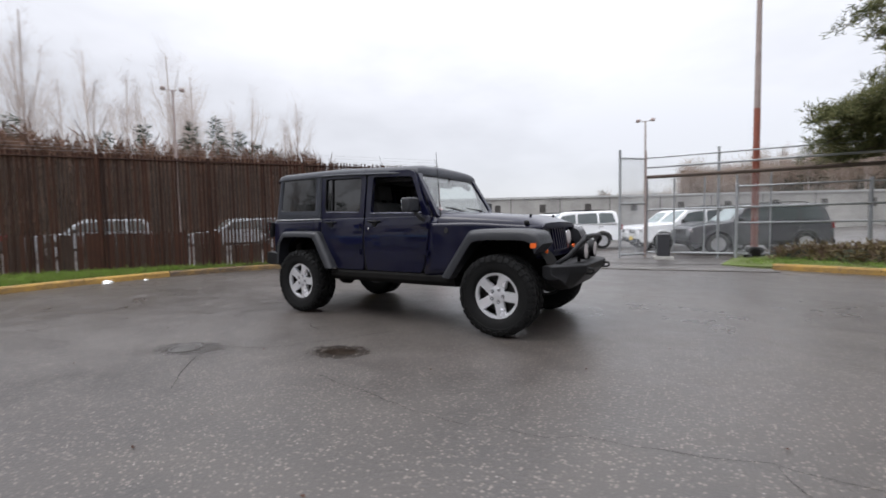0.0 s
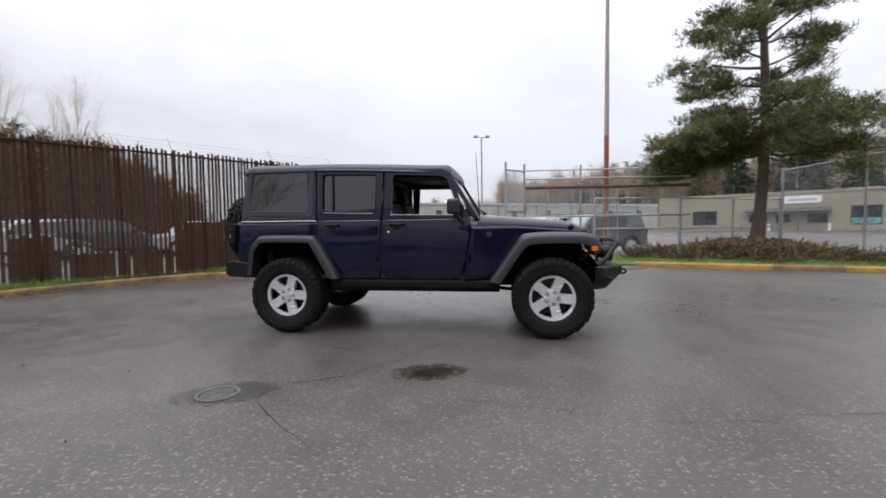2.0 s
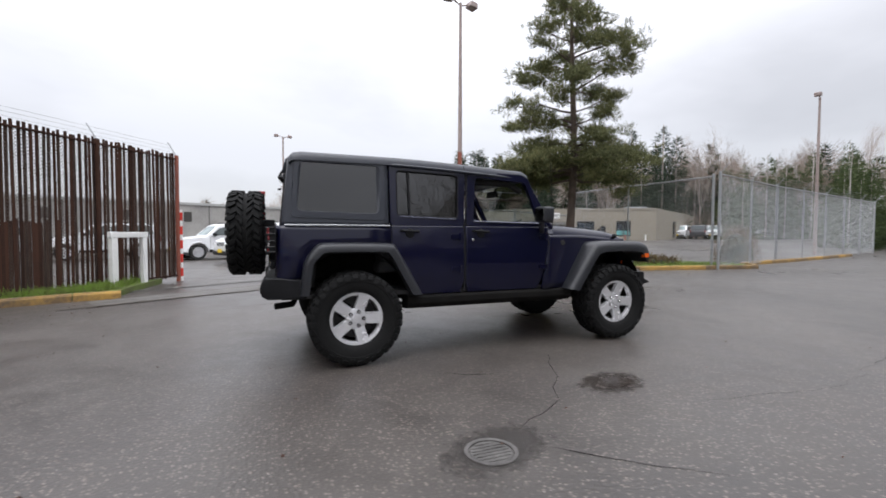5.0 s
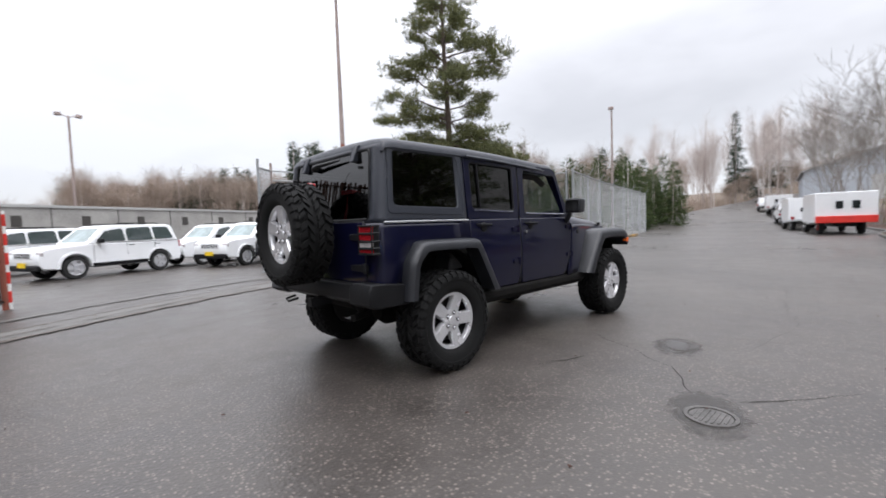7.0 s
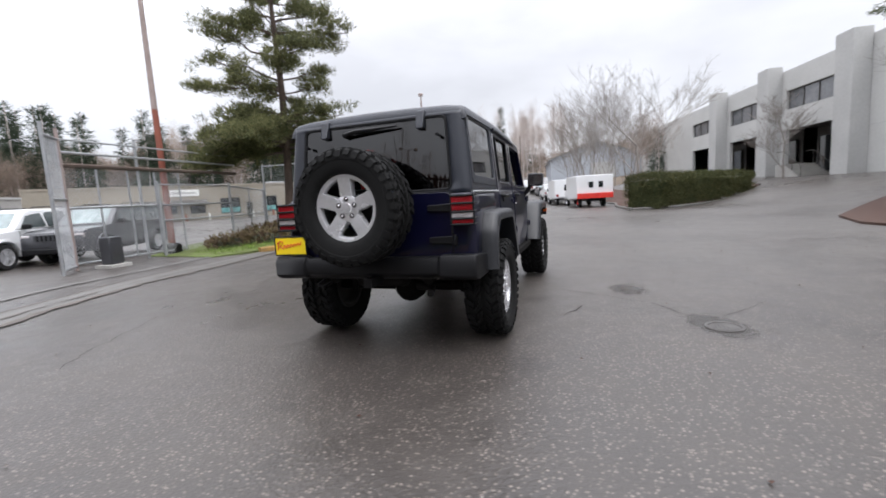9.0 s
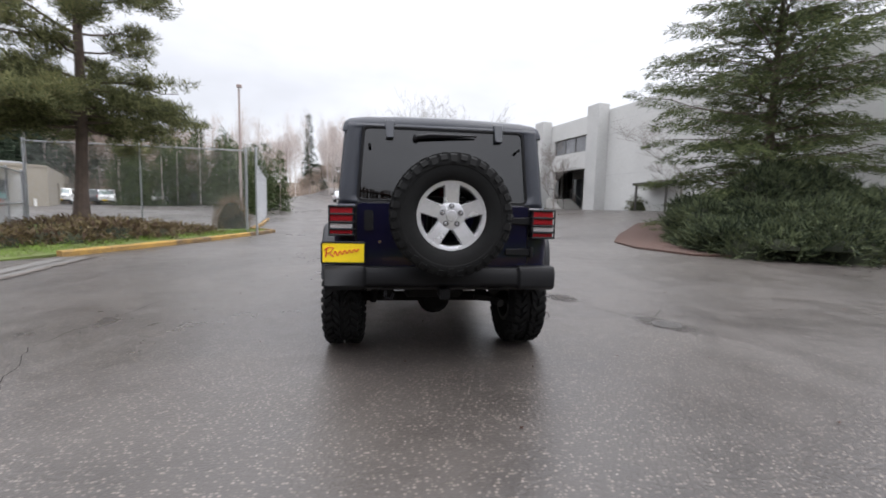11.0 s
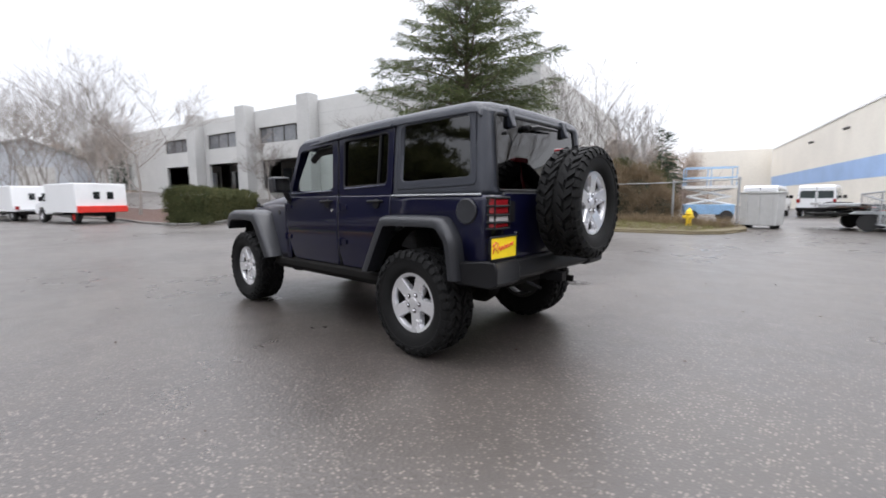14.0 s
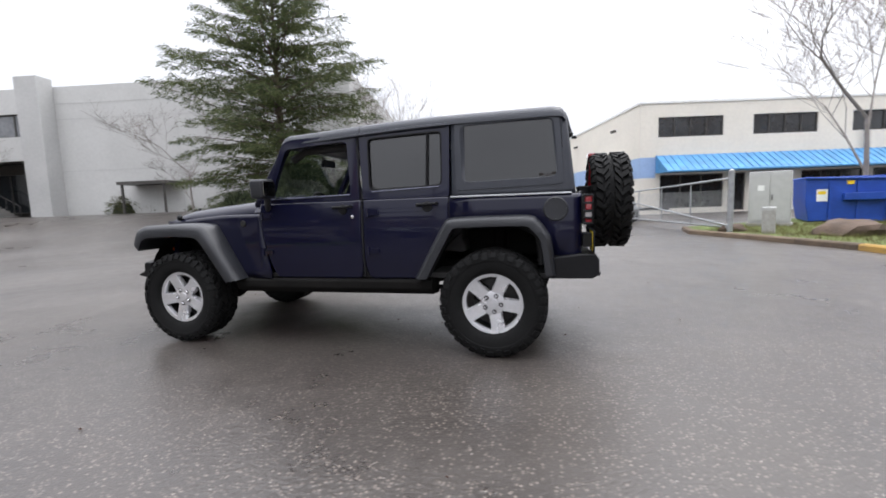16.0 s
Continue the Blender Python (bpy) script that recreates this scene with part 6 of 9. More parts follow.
def bank(name, label, area, z_of, mat, depth=0.4, category="planting bed", mound=False):
    """A raised bed: its outline lifted to its height, with skirts into the ground."""
    bm = bmesh.new()
    top = [bm.verts.new((x, y, z_of(x, y))) for x, y in area]
    low = [bm.verts.new((x, y, z_of(x, y) - depth)) for x, y in area]
    n = len(area)
    if mound:
        cx, cy = sum(p[0] for p in area) / n, sum(p[1] for p in area) / n
        ring = top
        for t in (0.25, 0.5, 0.75):
            inner = [bm.verts.new((mix(x, cx, t), mix(y, cy, t), z_of(mix(x, cx, t), mix(y, cy, t)))) for x, y in area]
            for i in range(n):
                bm.faces.new((ring[i], ring[(i + 1) % n], inner[(i + 1) % n], inner[i]))
            ring = inner
        bm.faces.new(ring)
    else:
        bmesh.ops.triangle_fill(bm, edges=[bm.edges.new((top[i], top[(i + 1) % n])) for i in range(n)], use_beauty=True)
    for i in range(n):
        j = (i + 1) % n
        bm.faces.new((low[i], low[j], top[j], top[i]))
    return tagged(part(name, bm, mat, smooth=60), label, category, kind="structure")


def kerb(name, label, pts, mat, wide=0.16, high=0.13, piece=1.2):
    """A kerb of separate stones along a line; the line is the foot of its face, the stones lie to its left."""
    ob = thing(name, label, "kerb", None, "", "structure")
    for (ax, ay), (bx, by) in zip(pts, pts[1:]):
        ln = math.hypot(bx - ax, by - ay)
        n = max(1, round(ln / piece))
        for k in range(n):
            x, y = mix(ax, bx, k / n), mix(ay, by, k / n)
            bm = bmesh.new()
            l = ln / n - 0.008
            prism(bm, [(0.0, -0.1), (0.012, high - 0.03), (0.04, high), (wide, high + 0.004), (wide, -0.1)], "x", 0, l)
            part("kerb_stone", bm, mat, ob, at=pose(x, y, ground_height(x, y), 0, 0, math.degrees(math.atan2(by - ay, bx - ax))))
    return ob


KERB_L = [(-6.2, -12.1), (-5.98, -10.5), (-6.8, -8.6), (-7.75, -6.0), (-8.05, -3.8), (-8.17, -1.1), (-8.0, 0.55), (-7.5, 2.0), (-6.85, 3.2), (-6.2, 3.95), (-5.4, 4.35), (-4.75, 4.5)]
bank("grass_verge", "mossy grass verge between kerb and slatted fence", [(-6.3, -12.1), (-6.1, -10.5), (-6.92, -8.55), (-7.88, -5.95), (-8.17, -3.8), (-8.28, -1.1), (-8.12, 0.6), (-7.6, 2.05), (-6.95, 3.28), (-6.28, 4.05), (-5.44, 4.46), (-4.9, 4.65), (-4.85, 5.4), (-4.65, 7.0), (-6.6, 4.9), (-10.9, -1.4), (-18.5, -12), (-18.5, -16.5), (-12, -16.5), (-8.2, -13.4)], lambda x, y: 0.115, M_GRASS_SOIL)
kerb("kerb_west", "worn yellow painted concrete kerb edging the grass verge", KERB_L[3:], M_KERB)
kerb("kerb_southwest", "bare muddy concrete kerb beside the skip", KERB_L[:4], M_MUDKERB)
grass_patch("verge_grass", "short green grass tufts", [(-8.3, -3.8), (-8.35, -1.1), (-8.2, 0.55), (-7.7, 2.05), (-7.0, 3.4), (-6.35, 4.15), (-5.4, 4.55), (-4.95, 4.9), (-4.85, 6.6), (-10.0, -1.0), (-13.0, -5.6)], 6500, M_GRASS, 0.10, lambda x, y: 0.115)
ISLAND = [(3.6, 8.0), (4.7, 7.3), (6.2, 6.82), (8.9, 6.05), (12.5, 5.35), (13.3, 5.25), (13.6, 6.0), (12.6, 8.5), (11.2, 12.2), (6.5, 12.0), (4.0, 10.9)]
def island_z(x, y):
    return 0.02 + 0.09 * step(4.2, 5.2, x) + 0.5 * step(3.2, 0.2, math.hypot((x - 8.8) / 1.3, y - 9.3))
bank("planted_island", "grass and leaf-strewn island round the pine", ISLAND, island_z, M_GRASS_SOIL, mound=True)
kerb("kerb_north", "worn yellow painted concrete kerb edging the pine island", [(4.55, 7.22), (6.2, 6.7), (8.9, 5.93), (12.5, 5.22), (13.4, 5.1), (13.75, 5.4), (14.5, 6.3), (19, 7.1), (27, 8.9)], M_KERB)
grass_patch("island_grass", "short mossy grass on the island", [(3.8, 8.0), (4.9, 7.4), (8.9, 6.2), (13.0, 5.4), (13.0, 6.4), (9.0, 7.2), (5.6, 8.6), (4.4, 9.6)], 1700, M_GRASS, 0.07, lambda x, y: island_z(x, y))
shrub("groundcover_shrub", "low brown and green groundcover round the pine", [(8.4, 8.0, 0.2, 1.5, 0.36), (6.4, 8.5, 0.15, 1.1, 0.33), (7.4, 8.2, 0.2, 1.3, 0.40), (9.6, 7.8, 0.15, 1.2, 0.30), (10.6, 7.4, 0.1, 1.0, 0.24), (11.3, 7.1, 0.08, 0.6, 0.20), (5.6, 9.2, 0.1, 0.9, 0.33), (8.6, 9.6, 0.25, 1.8, 0.38)], M_COVER, 0.11, 0.035, 9, 90)
shrub("reddish_bush", "bare reddish brown bush by the fence corner", [(16.0, 7.7, 0.0, 0.8, 1.5), (16.8, 8.1, 0.0, 0.7, 1.3)], M_DRYWEED, 0.22, 0.008, 10, 120)
pine(8.86, 9.59, 0.45)

# beds on the other side of the yard
SPRUCE_BED = [(6.0, -8.4), (8.2, -7.9), (10.6, -8.5), (14.0, -10.6), (18.0, -14.0), (18.0, -19.0), (12.0, -21.0), (6.0, -17.5), (4.6, -13.4)]
bank("mulch_bed", "red-brown bark mulch bed", SPRUCE_BED, lambda x, y: ground_height(x, y) + 0.06 + 0.2 * step(6, 1, math.hypot(x - 11.5, y + 14.5)), M_MULCH, mound=True)
spruce(11.9, -16.2, 0.1)
def juniper_bed():
    """Low overlapping junipers: broad mounds broken up by many small arching sprays."""
    r = random.Random(17)
    base = [(9.1, -12.0, 0.0, 1.9, 1.4), (7.6, -10.5, 0.0, 1.3, 0.9), (6.1, -10.4, 0.0, 1.4, 0.9), (5.4, -12.0, 0.0, 1.6, 1.2), (7.0, -12.9, 0.0, 1.8, 1.5), (11.0, -13.4, 0.0, 1.9, 1.9), (9.0, -15.2, 0.0, 2.5, 2.7), (7.1, -15.5, 0.0, 1.6, 2.0), (12.3, -15.4, 0.1, 1.8, 2.0)]
    mounds = list(base)
    for x, y, z, rad, high in base:
        for _ in range(9):
            a, el = r.uniform(0, 6.283), r.uniform(0.15, 1.2)
            k = r.uniform(0.26, 0.52)
            mounds.append((x + math.cos(a) * math.cos(el) * rad * 0.88, y + math.sin(a) * math.cos(el) * rad * 0.88, z + math.sin(el) * high * 0.85, rad * k, high * k * 0.9))
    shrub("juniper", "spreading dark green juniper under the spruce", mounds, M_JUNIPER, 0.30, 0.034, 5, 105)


juniper_bed()
bank("south_verge", "dull grass verge with fallen leaves", [(5.0, -12.7), (1.6, -12.55), (-0.5, -12.9), (-1.2, -13.6), (-1.6, -15.5), (-1.2, -18.0), (2, -21), (9, -24), (14, -23), (7, -18.5)], lambda x, y: 0.10, M_DULLSOIL)
kerb("kerb_south", "low soil-covered kerb along the verge", [(-1.5, -14.6), (-1.25, -13.6), (-0.5, -12.8), (1.6, -12.42), (5.0, -12.55)][::-1], M_DULLSOIL, 0.15, 0.06)
grass_patch("south_grass", "dull winter grass tufts", [(5.0, -12.9), (1.6, -12.7), (-0.5, -13.1), (-1.2, -15.5), (0, -19), (6, -20)], 2600, M_DULLGRASS, 0.09, lambda x, y: 0.10)
grass_patch("dry_weeds", "tall dry brown weeds along the fence", [(8.5, -19.5), (3.0, -17.2), (-1.0, -15.2), (-1.2, -16.6), (3.0, -19.5), (8.0, -22.5)], 1500, M_DRYWEED, 0.42, lambda x, y: 0.10)
shrub("bramble_thicket", "brown leafless bramble thicket behind the fence", [(4.2, -21.5, 0, 1.7, 2.8), (6.5, -22.3, 0, 1.8, 3.4), (2.9, -20.8, 0, 1.0, 1.6), (9.0, -22.0, 0, 1.7, 3.0), (4.6, -20.3, 0, 0.8, 1.9), (5.9, -20.8, 0, 0.9, 2.2), (3.4, -19.9, 0, 0.6, 1.2)], M_DRYWEED, 0.40, 0.009, 12, 120)
shrub("green_thicket", "green shrub row behind the fence", [(6.6, -25.6, 0, 1.6, 3.6), (4.8, -26.0, 0, 1.4, 3.2), (8.4, -25.4, 0, 1.6, 3.3)], M_HEDGE, 0.22, 0.03, 10, 60)
grass_patch("west_grass", "short yellowish grass", [(-6.4, -10.4), (-7.1, -8.6), (-7.9, -6.0), (-10, -5), (-14, -10), (-12, -13), (-7.5, -12)], 3200, M_DULLGRASS, 0.08, lambda x, y: 0.11)
HEDGE_BED = [(19.6, -3.6), (24.5, -3.2), (30, -3.4), (40, -1.6), (60, 1.5), (60, -3.0), (40, -7.5), (33, -12.8), (30.5, -12.6), (25.5, -9.0), (20.5, -5.6)]
bank("hedge_bed", "red-brown mulch bank under the hedge", HEDGE_BED, lambda x, y: ground_height(x, y) + 0.10, M_MULCH, 0.6)
kerb("kerb_east", "low weathered concrete kerb of the hedge bed", [(33, -12.95), (30.5, -12.75), (25.5, -9.15), (20.4, -5.7), (19.5, -3.55), (24.5, -3.05), (30, -3.25), (40, -1.45)][::-1], M_GUTTER, 0.15, 0.12, 2.4)
hedge_row([(20.4, -4.25), (26.0, -8.2), (29.9, -11.15)], 0.95, 0.0, 1.82)
shrub("round_shrub", "rounded dark shrub beside the building", [(31.0, -20.8, 1.25, 0.9, 1.1)], M_HEDGE, 0.10, 0.03, 8, 120)
shrub("round_shrub", "rounded dark shrub beside the building", [(27.4, -20.6, 1.25, 1.7, 1.6), (25.6, -21.2, 1.2, 1.3, 1.2)], M_HEDGE, 0.12, 0.03, 8, 90)
shrub("round_shrub", "rounded dark shrub beside the building", [(22.2, -21.4, 1.0, 1.2, 0.9)], M_HEDGE, 0.10, 0.03, 8, 100)
bare_trees()
far_woods()

# ---- buildings ----
def wall_with_openings(bm, u0, u1, z0, z1, thick, holes, m):
    """An upright wall along u with rectangular openings (u0, u1, z0, z1) through it; m places it."""
    us = sorted({u0, u1, *[h[0] for h in holes], *[h[1] for h in holes]})
    zs = sorted({z0, z1, *[h[2] for h in holes], *[h[3] for h in holes]})
    for a, b in zip(us, us[1:]):
        for c, d in zip(zs, zs[1:]):
            uc, zc = (a + b) / 2, (c + d) / 2
            if any(h[0] < uc < h[1] and h[2] < zc < h[3] for h in holes):
                continue
            for v in box(bm, a, b, 0, thick, c, d):
                v.co = m @ v.co
    bmesh.ops.remove_doubles(bm, verts=bm.verts, dist=0.001)


def placed_box(bm, m, *dims):
    for v in box(bm, *dims):
        v.co = m @ v.co


def window_part(house, m, u0, u1, z0, z1, bars, depth=0.25, pane=None):
    """A glazed opening with a frame and its panes."""
    bm = bmesh.new()
    f = 0.07
    placed_box(bm, m, u0, u1, depth - 0.06, depth + 0.04, z0, z0 + f)
    placed_box(bm, m, u0, u1, depth - 0.06, depth + 0.04, z1 - f, z1)
    for k in range(bars + 1):
        u = mix(u0, u1 - f, k / bars)
        placed_box(bm, m, u, u + f, depth - 0.06, depth + 0.04, z0 + f, z1 - f)
    win = part("window", bm, M_FRAME, house)
    for k in range(bars):
        bm = bmesh.new()
        a, b = mix(u0, u1 - f, k / bars) + f, mix(u0, u1 - f, (k + 1) / bars)
        placed_box(bm, m, a, b, depth, depth + 0.012, z0 + f, z1 - f)
        part("pane", bm, pane or M_PANE, win)


def grey_building():
    h = thing("office_building", "two-storey grey concrete office block with pilasters", "building", None)
    # u runs along the front, v goes into the building
    m = Matrix(((ALONG.x, AWAY.x, 0, FACADE.x), (ALONG.y, AWAY.y, 0, FACADE.y), (0, 0, 1, 0), (0, 0, 0, 1)))
    base, top = 0.6, 10.12
    bays = [(0.75 + 9.2 * k, 7.75 + 9.2 * k) for k in range(3)]
    holes = [(a, b, 6.9, 8.45) for a, b in bays] + [(a, b, 1.25, 5.25) for a, b in bays]
    bm = bmesh.new()
    wall_with_openings(bm, -21.5, 47, base, top, 0.3, holes, m)
    placed_box(bm, m, -21.5, -21.2, 0.3, 28, base, top)
    placed_box(bm, m, 46.7, 47, 0.3, 28, base, top)
    placed_box(bm, m, -21.5, 47, 28, 28.3, base, top)
    part("wall", bm, M_GREYWALL, h, "grey concrete wall panels")
    bm = bmesh.new()
    placed_box(bm, m, -21.2, 46.7, 0.3, 28, top - 0.6, top - 0.4)
    part("roof", bm, M_ROOF, h)
    for k in range(3):
        bm = bmesh.new()
        u = -0.85 + 9.2 * k
        placed_box(bm, m, u, u + 1.6, -1.15, -0.003, base, 10.6)
        part("pilaster", bm, M_GREYWALL2, h, bevel=0.03)
    for a, b in bays:
        window_part(h, m, a, b, 6.9, 8.45, 4, pane=M_SKYPANE)
        bm = bmesh.new()
        placed_box(bm, m, a - 0.2, b + 0.2, 2.6, 2.7, 1.0, 5.6)
        placed_box(bm, m, a - 0.2, b + 0.2, 0.3, 2.6, 5.3, 5.5)
        part("porch_wall", bm, M_FRAME, h)
        window_part(h, m, a + 0.3, b - 0.3, 1.6, 4.6, 4, 2.4)
    bm = bmesh.new()
    for z in (4.35, 7.9, 8.95):
        placed_box(bm, m, -21.4, -0.9, -0.012, 0.02, z, z + 0.05)
    for u in (-9.5, -18.5):
        placed_box(bm, m, u, u + 0.04, -0.01, 0.02, base, top)
    part("panel_joint", bm, M_GREYWALL2, h)
    # entrance steps with rail
    for k in range(7):
        bm = bmesh.new()
        placed_box(bm, m, 4.2 + 0.32 * k, 7.4, -0.9, 1.4, 1.1 + 0.18 * k, 1.28 + 0.18 * k)
        part("entrance_step", bm, M_CONCRETE, h)
    bm = bmesh.new()
    for v in (-0.85, 1.35):
        tube(bm, [m @ Vector((4.2, v, 2.1)), m @ Vector((6.4, v, 3.4)), m @ Vector((7.4, v, 3.4))], 0.03, 6)
        for u, z in ((4.25, 2.1), (5.3, 2.75), (6.4, 3.4)):
            tube(bm, [m @ Vector((u, v, z - 0.95)), m @ Vector((u, v, z))], 0.025, 6)
    part("hand_rail", bm, M_FRAME, h)
    bm = bmesh.new()
    placed_box(bm, m, -9.4, -6.0, -1.6, -0.003, 3.2, 3.4)
    for u in (-9.2, -6.3):
        placed_box(bm, m, u, u + 0.12, -1.5, -1.38, 1.0, 3.2)
    part("side_canopy", bm, M_FRAME, h)


def cream_building():
    h = thing("warehouse", "cream two-storey warehouse with blue band and blue awning", "building", None)
    d1 = Vector((-0.970, -0.2425))
    into = Vector((0.2425, -0.970))
    m = Matrix(((d1.x, into.x, 0, -7.4), (d1.y, into.y, 0, -26.2), (0, 0, 1, 0), (0, 0, 0, 1)))
    top = 7.0
    wins = [(1.15, 5.3, 4.9, 6.15, 4), (7.2, 11.3, 4.9, 6.15, 4), (13.5, 17.6, 4.9, 6.15, 4), (19.8, 23.9, 4.9, 6.15, 4)]
    shops = [(1.3, 5.4, 0.35, 2.5, 3), (5.7, 6.8, 0.1, 2.5, 1), (10.4, 14.4, 0.35, 2.5, 3), (15, 19, 0.35, 2.5, 3)]
    bm = bmesh.new()
    wall_with_openings(bm, 0, 27, -0.3, top, 0.3, [w[:4] for w in wins + shops], m)
    part("wall", bm, M_CREAM, h, "cream painted wall")
    for dims in ((0, 0.3, 0.303, 40, -0.3, top), (26.7, 27, 0.303, 40, -0.3, top), (0, 27, 40.003, 40.3, -0.3, top)):
        bm = bmesh.new()
        placed_box(bm, m, *dims)
        part("wall", bm, M_CREAM, h)
    bm = bmesh.new()
    placed_box(bm, m, 0.3, 26.7, 0.3, 40, top - 0.4, top - 0.25)
    part("roof", bm, M_ROOF, h)
    bm = bmesh.new()
    placed_box(bm, m, -0.06, 27.06, -0.06, 0.30, top + 0.003, top + 0.13)
    placed_box(bm, m, -0.06, 0.30, 0.30, 40, top + 0.003, top + 0.13)
    part("parapet_cap", bm, M_WHITE, h)
    bm = bmesh.new()
    placed_box(bm, m, 0.0, 1.0, -0.006, 0.0, 2.35, 3.65)
    placed_box(bm, m, -0.006, 0.0, 0, 40, 2.35, 3.65)
    part("blue_band", bm, M_BAND, h, "blue painted band")
    for w in wins:
        window_part(h, m, *w, 0.12)
    for w in shops:
        window_part(h, m, *w, 0.15)
        # added dark board: the room's shade is in its colour
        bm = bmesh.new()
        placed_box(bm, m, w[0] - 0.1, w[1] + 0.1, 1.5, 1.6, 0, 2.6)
        part("shade_board", bm, M_DARK, h)
    bm = bmesh.new()
    placed_box(bm, m, 7.1, 9.9, -0.07, -0.003, 0.02, 2.55)
    door = part("loading_door", bm, M_WHITE, h, "plain white loading door")
    for k in range(4):
        bm = bmesh.new()
        placed_box(bm, m, 7.12, 9.88, -0.076, -0.072, 0.5 + 0.5 * k, 0.52 + 0.5 * k)
        part("panel_joint", bm, M_GREYWALL2, door)
    # standing-seam awning
    bm = bmesh.new()
    prism(bm, [(-1.5, 2.62), (-1.5, 2.70), (-0.01, 3.75), (-0.01, 2.62)], "x", 1.0, 26.5, lambda x, y, z: tuple(m @ Vector((x, y, z))))
    awning = part("awning", bm, M_AWNING, h, "blue metal awning")
    for k in range(58):
        bm = bmesh.new()
        u = 1.02 + 0.44 * k
        for i in range(1):
            a, b = Vector((u, -1.52, 2.715)), Vector((u, -0.02, 3.775))
            tube(bm, [m @ a, m @ b], 0.025, 4)
        part("awning_seam", bm, M_AWNING, awning)
    for k, u in enumerate((0.3, 3.1, 7.0)):
        bm = bmesh.new()
        tube(bm, [m @ Vector((-0.35, 4.0 + 9 * k, 5.9)), m @ Vector((-0.02, 4.0 + 9 * k, 6.0))], 0.1, 8)
        part("wall_lamp", bm, M_FRAME, h)
    # lower rear wing beyond
    bm = bmesh.new()
    placed_box(bm, m, -9.0, -0.003, 40.5, 60, -0.3, 7.2)
    part("rear_wing", bm, M_CREAM, h)


def tan_building():
    h = thing("depot_building", "long low tan block depot with teal shop windows", "building", None)
    a, d = Vector((16, 40.4)), Vector((0.8038, -0.5949))  # along the front
    c, e = a + d * 21.5, Vector((0.863, 0.505))  # the corner, and along the side
    base, top = -0.2, 3.72
    def frame_of(p, u):
        return Matrix(((u.x, -u.y, 0, p.x), (u.y, u.x, 0, p.y), (0, 0, 1, 0), (0, 0, 0, 1)))
    m, m2 = frame_of(a, d), frame_of(c, e)
    wins = [(13.9, 15.65, 0.95, 2.45, 2), (17.75, 19.15, 0.9, 2.48, 2), (16.2, 16.75, 0.5, 1.95, 1), (7.4, 8.7, 1.15, 1.95, 2), (9.25, 10.3, 1.15, 1.9, 2), (11.35, 12.6, 1.1, 1.85, 2), (3.0, 5.0, 1.0, 2.3, 2)]
    bm = bmesh.new()
    wall_with_openings(bm, 0, 21.5, base, top, 0.3, [w[:4] for w in wins], m)
    part("wall", bm, M_TAN, h, "tan block front wall")
    bm = bmesh.new()
    wall_with_openings(bm, 0.02, 23, base, top, 0.3, [(8.0, 10.0, 0.7, 2.6)], m2)
    part("wall", bm, M_TAN, h, "tan block side wall")
    back = [c + e * 23, a + e * 23, a]
    for p, q in zip(back, back[1:]):
        u = (q - p).normalized()
        bm = bmesh.new()
        placed_box(bm, frame_of(p, u), 0.32, (q - p).length - 0.32, 0, 0.3, base, top)
        part("wall", bm, M_TAN, h)
    bm = bmesh.new()
    prism(bm, [tuple(p) for p in (a + e * 0.4 + d * 0.3, c + e * 0.4 - d * 0.4, c + e * 22.6 - d * 0.4, a + e * 22.6 + d * 0.3)], "z", top - 0.4, top - 0.2)
    part("roof", bm, M_ROOF, h)
    bm = bmesh.new()
    placed_box(bm, m, -0.05, 21.52, -0.05, 0.0, top - 0.14, top + 0.04)
    part("parapet_cap", bm, M_TAN, h)
    for u, v in ((19.0, 3.0), (13.5, 5.0)):
        bm = bmesh.new()
        placed_box(bm, m, u, u + 2.2, v, v + 1.4, top - 0.2, top + 0.35)
        part("roof_unit", bm, M_GALV, h, bevel=0.03)
    for w in wins:
        window_part(h, m, *w, 0.12)
        # added dark board standing for the dim room behind this window
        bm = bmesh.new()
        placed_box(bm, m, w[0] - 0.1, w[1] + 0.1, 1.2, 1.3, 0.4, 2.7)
        part("shade_board", bm, M_DARK, h)
    window_part(h, m2, 8.0, 10.0, 0.7, 2.6, 2, 0.2)
    teal = material("teal_poster", (0.12, 0.34, 0.34), 0.6, scale=2, fine=8, vary=0.3)
    for u0, u1 in ((13.98, 15.57), (17.83, 19.07)):
        bm = bmesh.new()
        placed_box(bm, m, u0, u1, 0.10, 0.115, 1.05, 1.5)
        part("window_poster", bm, teal, h)
    bm = bmesh.new()
    placed_box(bm, m, 9.85, 12.2, -0.06, -0.003, 2.75, 3.35)
    part("blank_sign", bm, M_WHITE, h, "white sign board with dull bars")
    bm = bmesh.new()
    placed_box(bm, m, 10.1, 11.9, -0.068, -0.063, 2.95, 3.12)
    part("sign_bar", bm, M_GREYWALL2, h)
    for u0, u1 in ((7.2, 12.8),):
        bm = bmesh.new()
        prism(bm, [(-0.9, 2.05), (-0.9, 2.12), (-0.003, 2.4), (-0.003, 2.05)], "x", u0, u1, lambda x, y, z: tuple(m @ Vector((x, y, z))))
        part("canopy", bm, M_FRAME, h)
    for k in range(8):
        bm = bmesh.new()
        u = 7.0 + 1.9 * k
        placed_box(bm, m, u, u + 0.14, -1.0, -0.86, base, 1.1)
        part("bollard", bm, M_WHITE if k % 2 else M_RUSTPOLE, h)


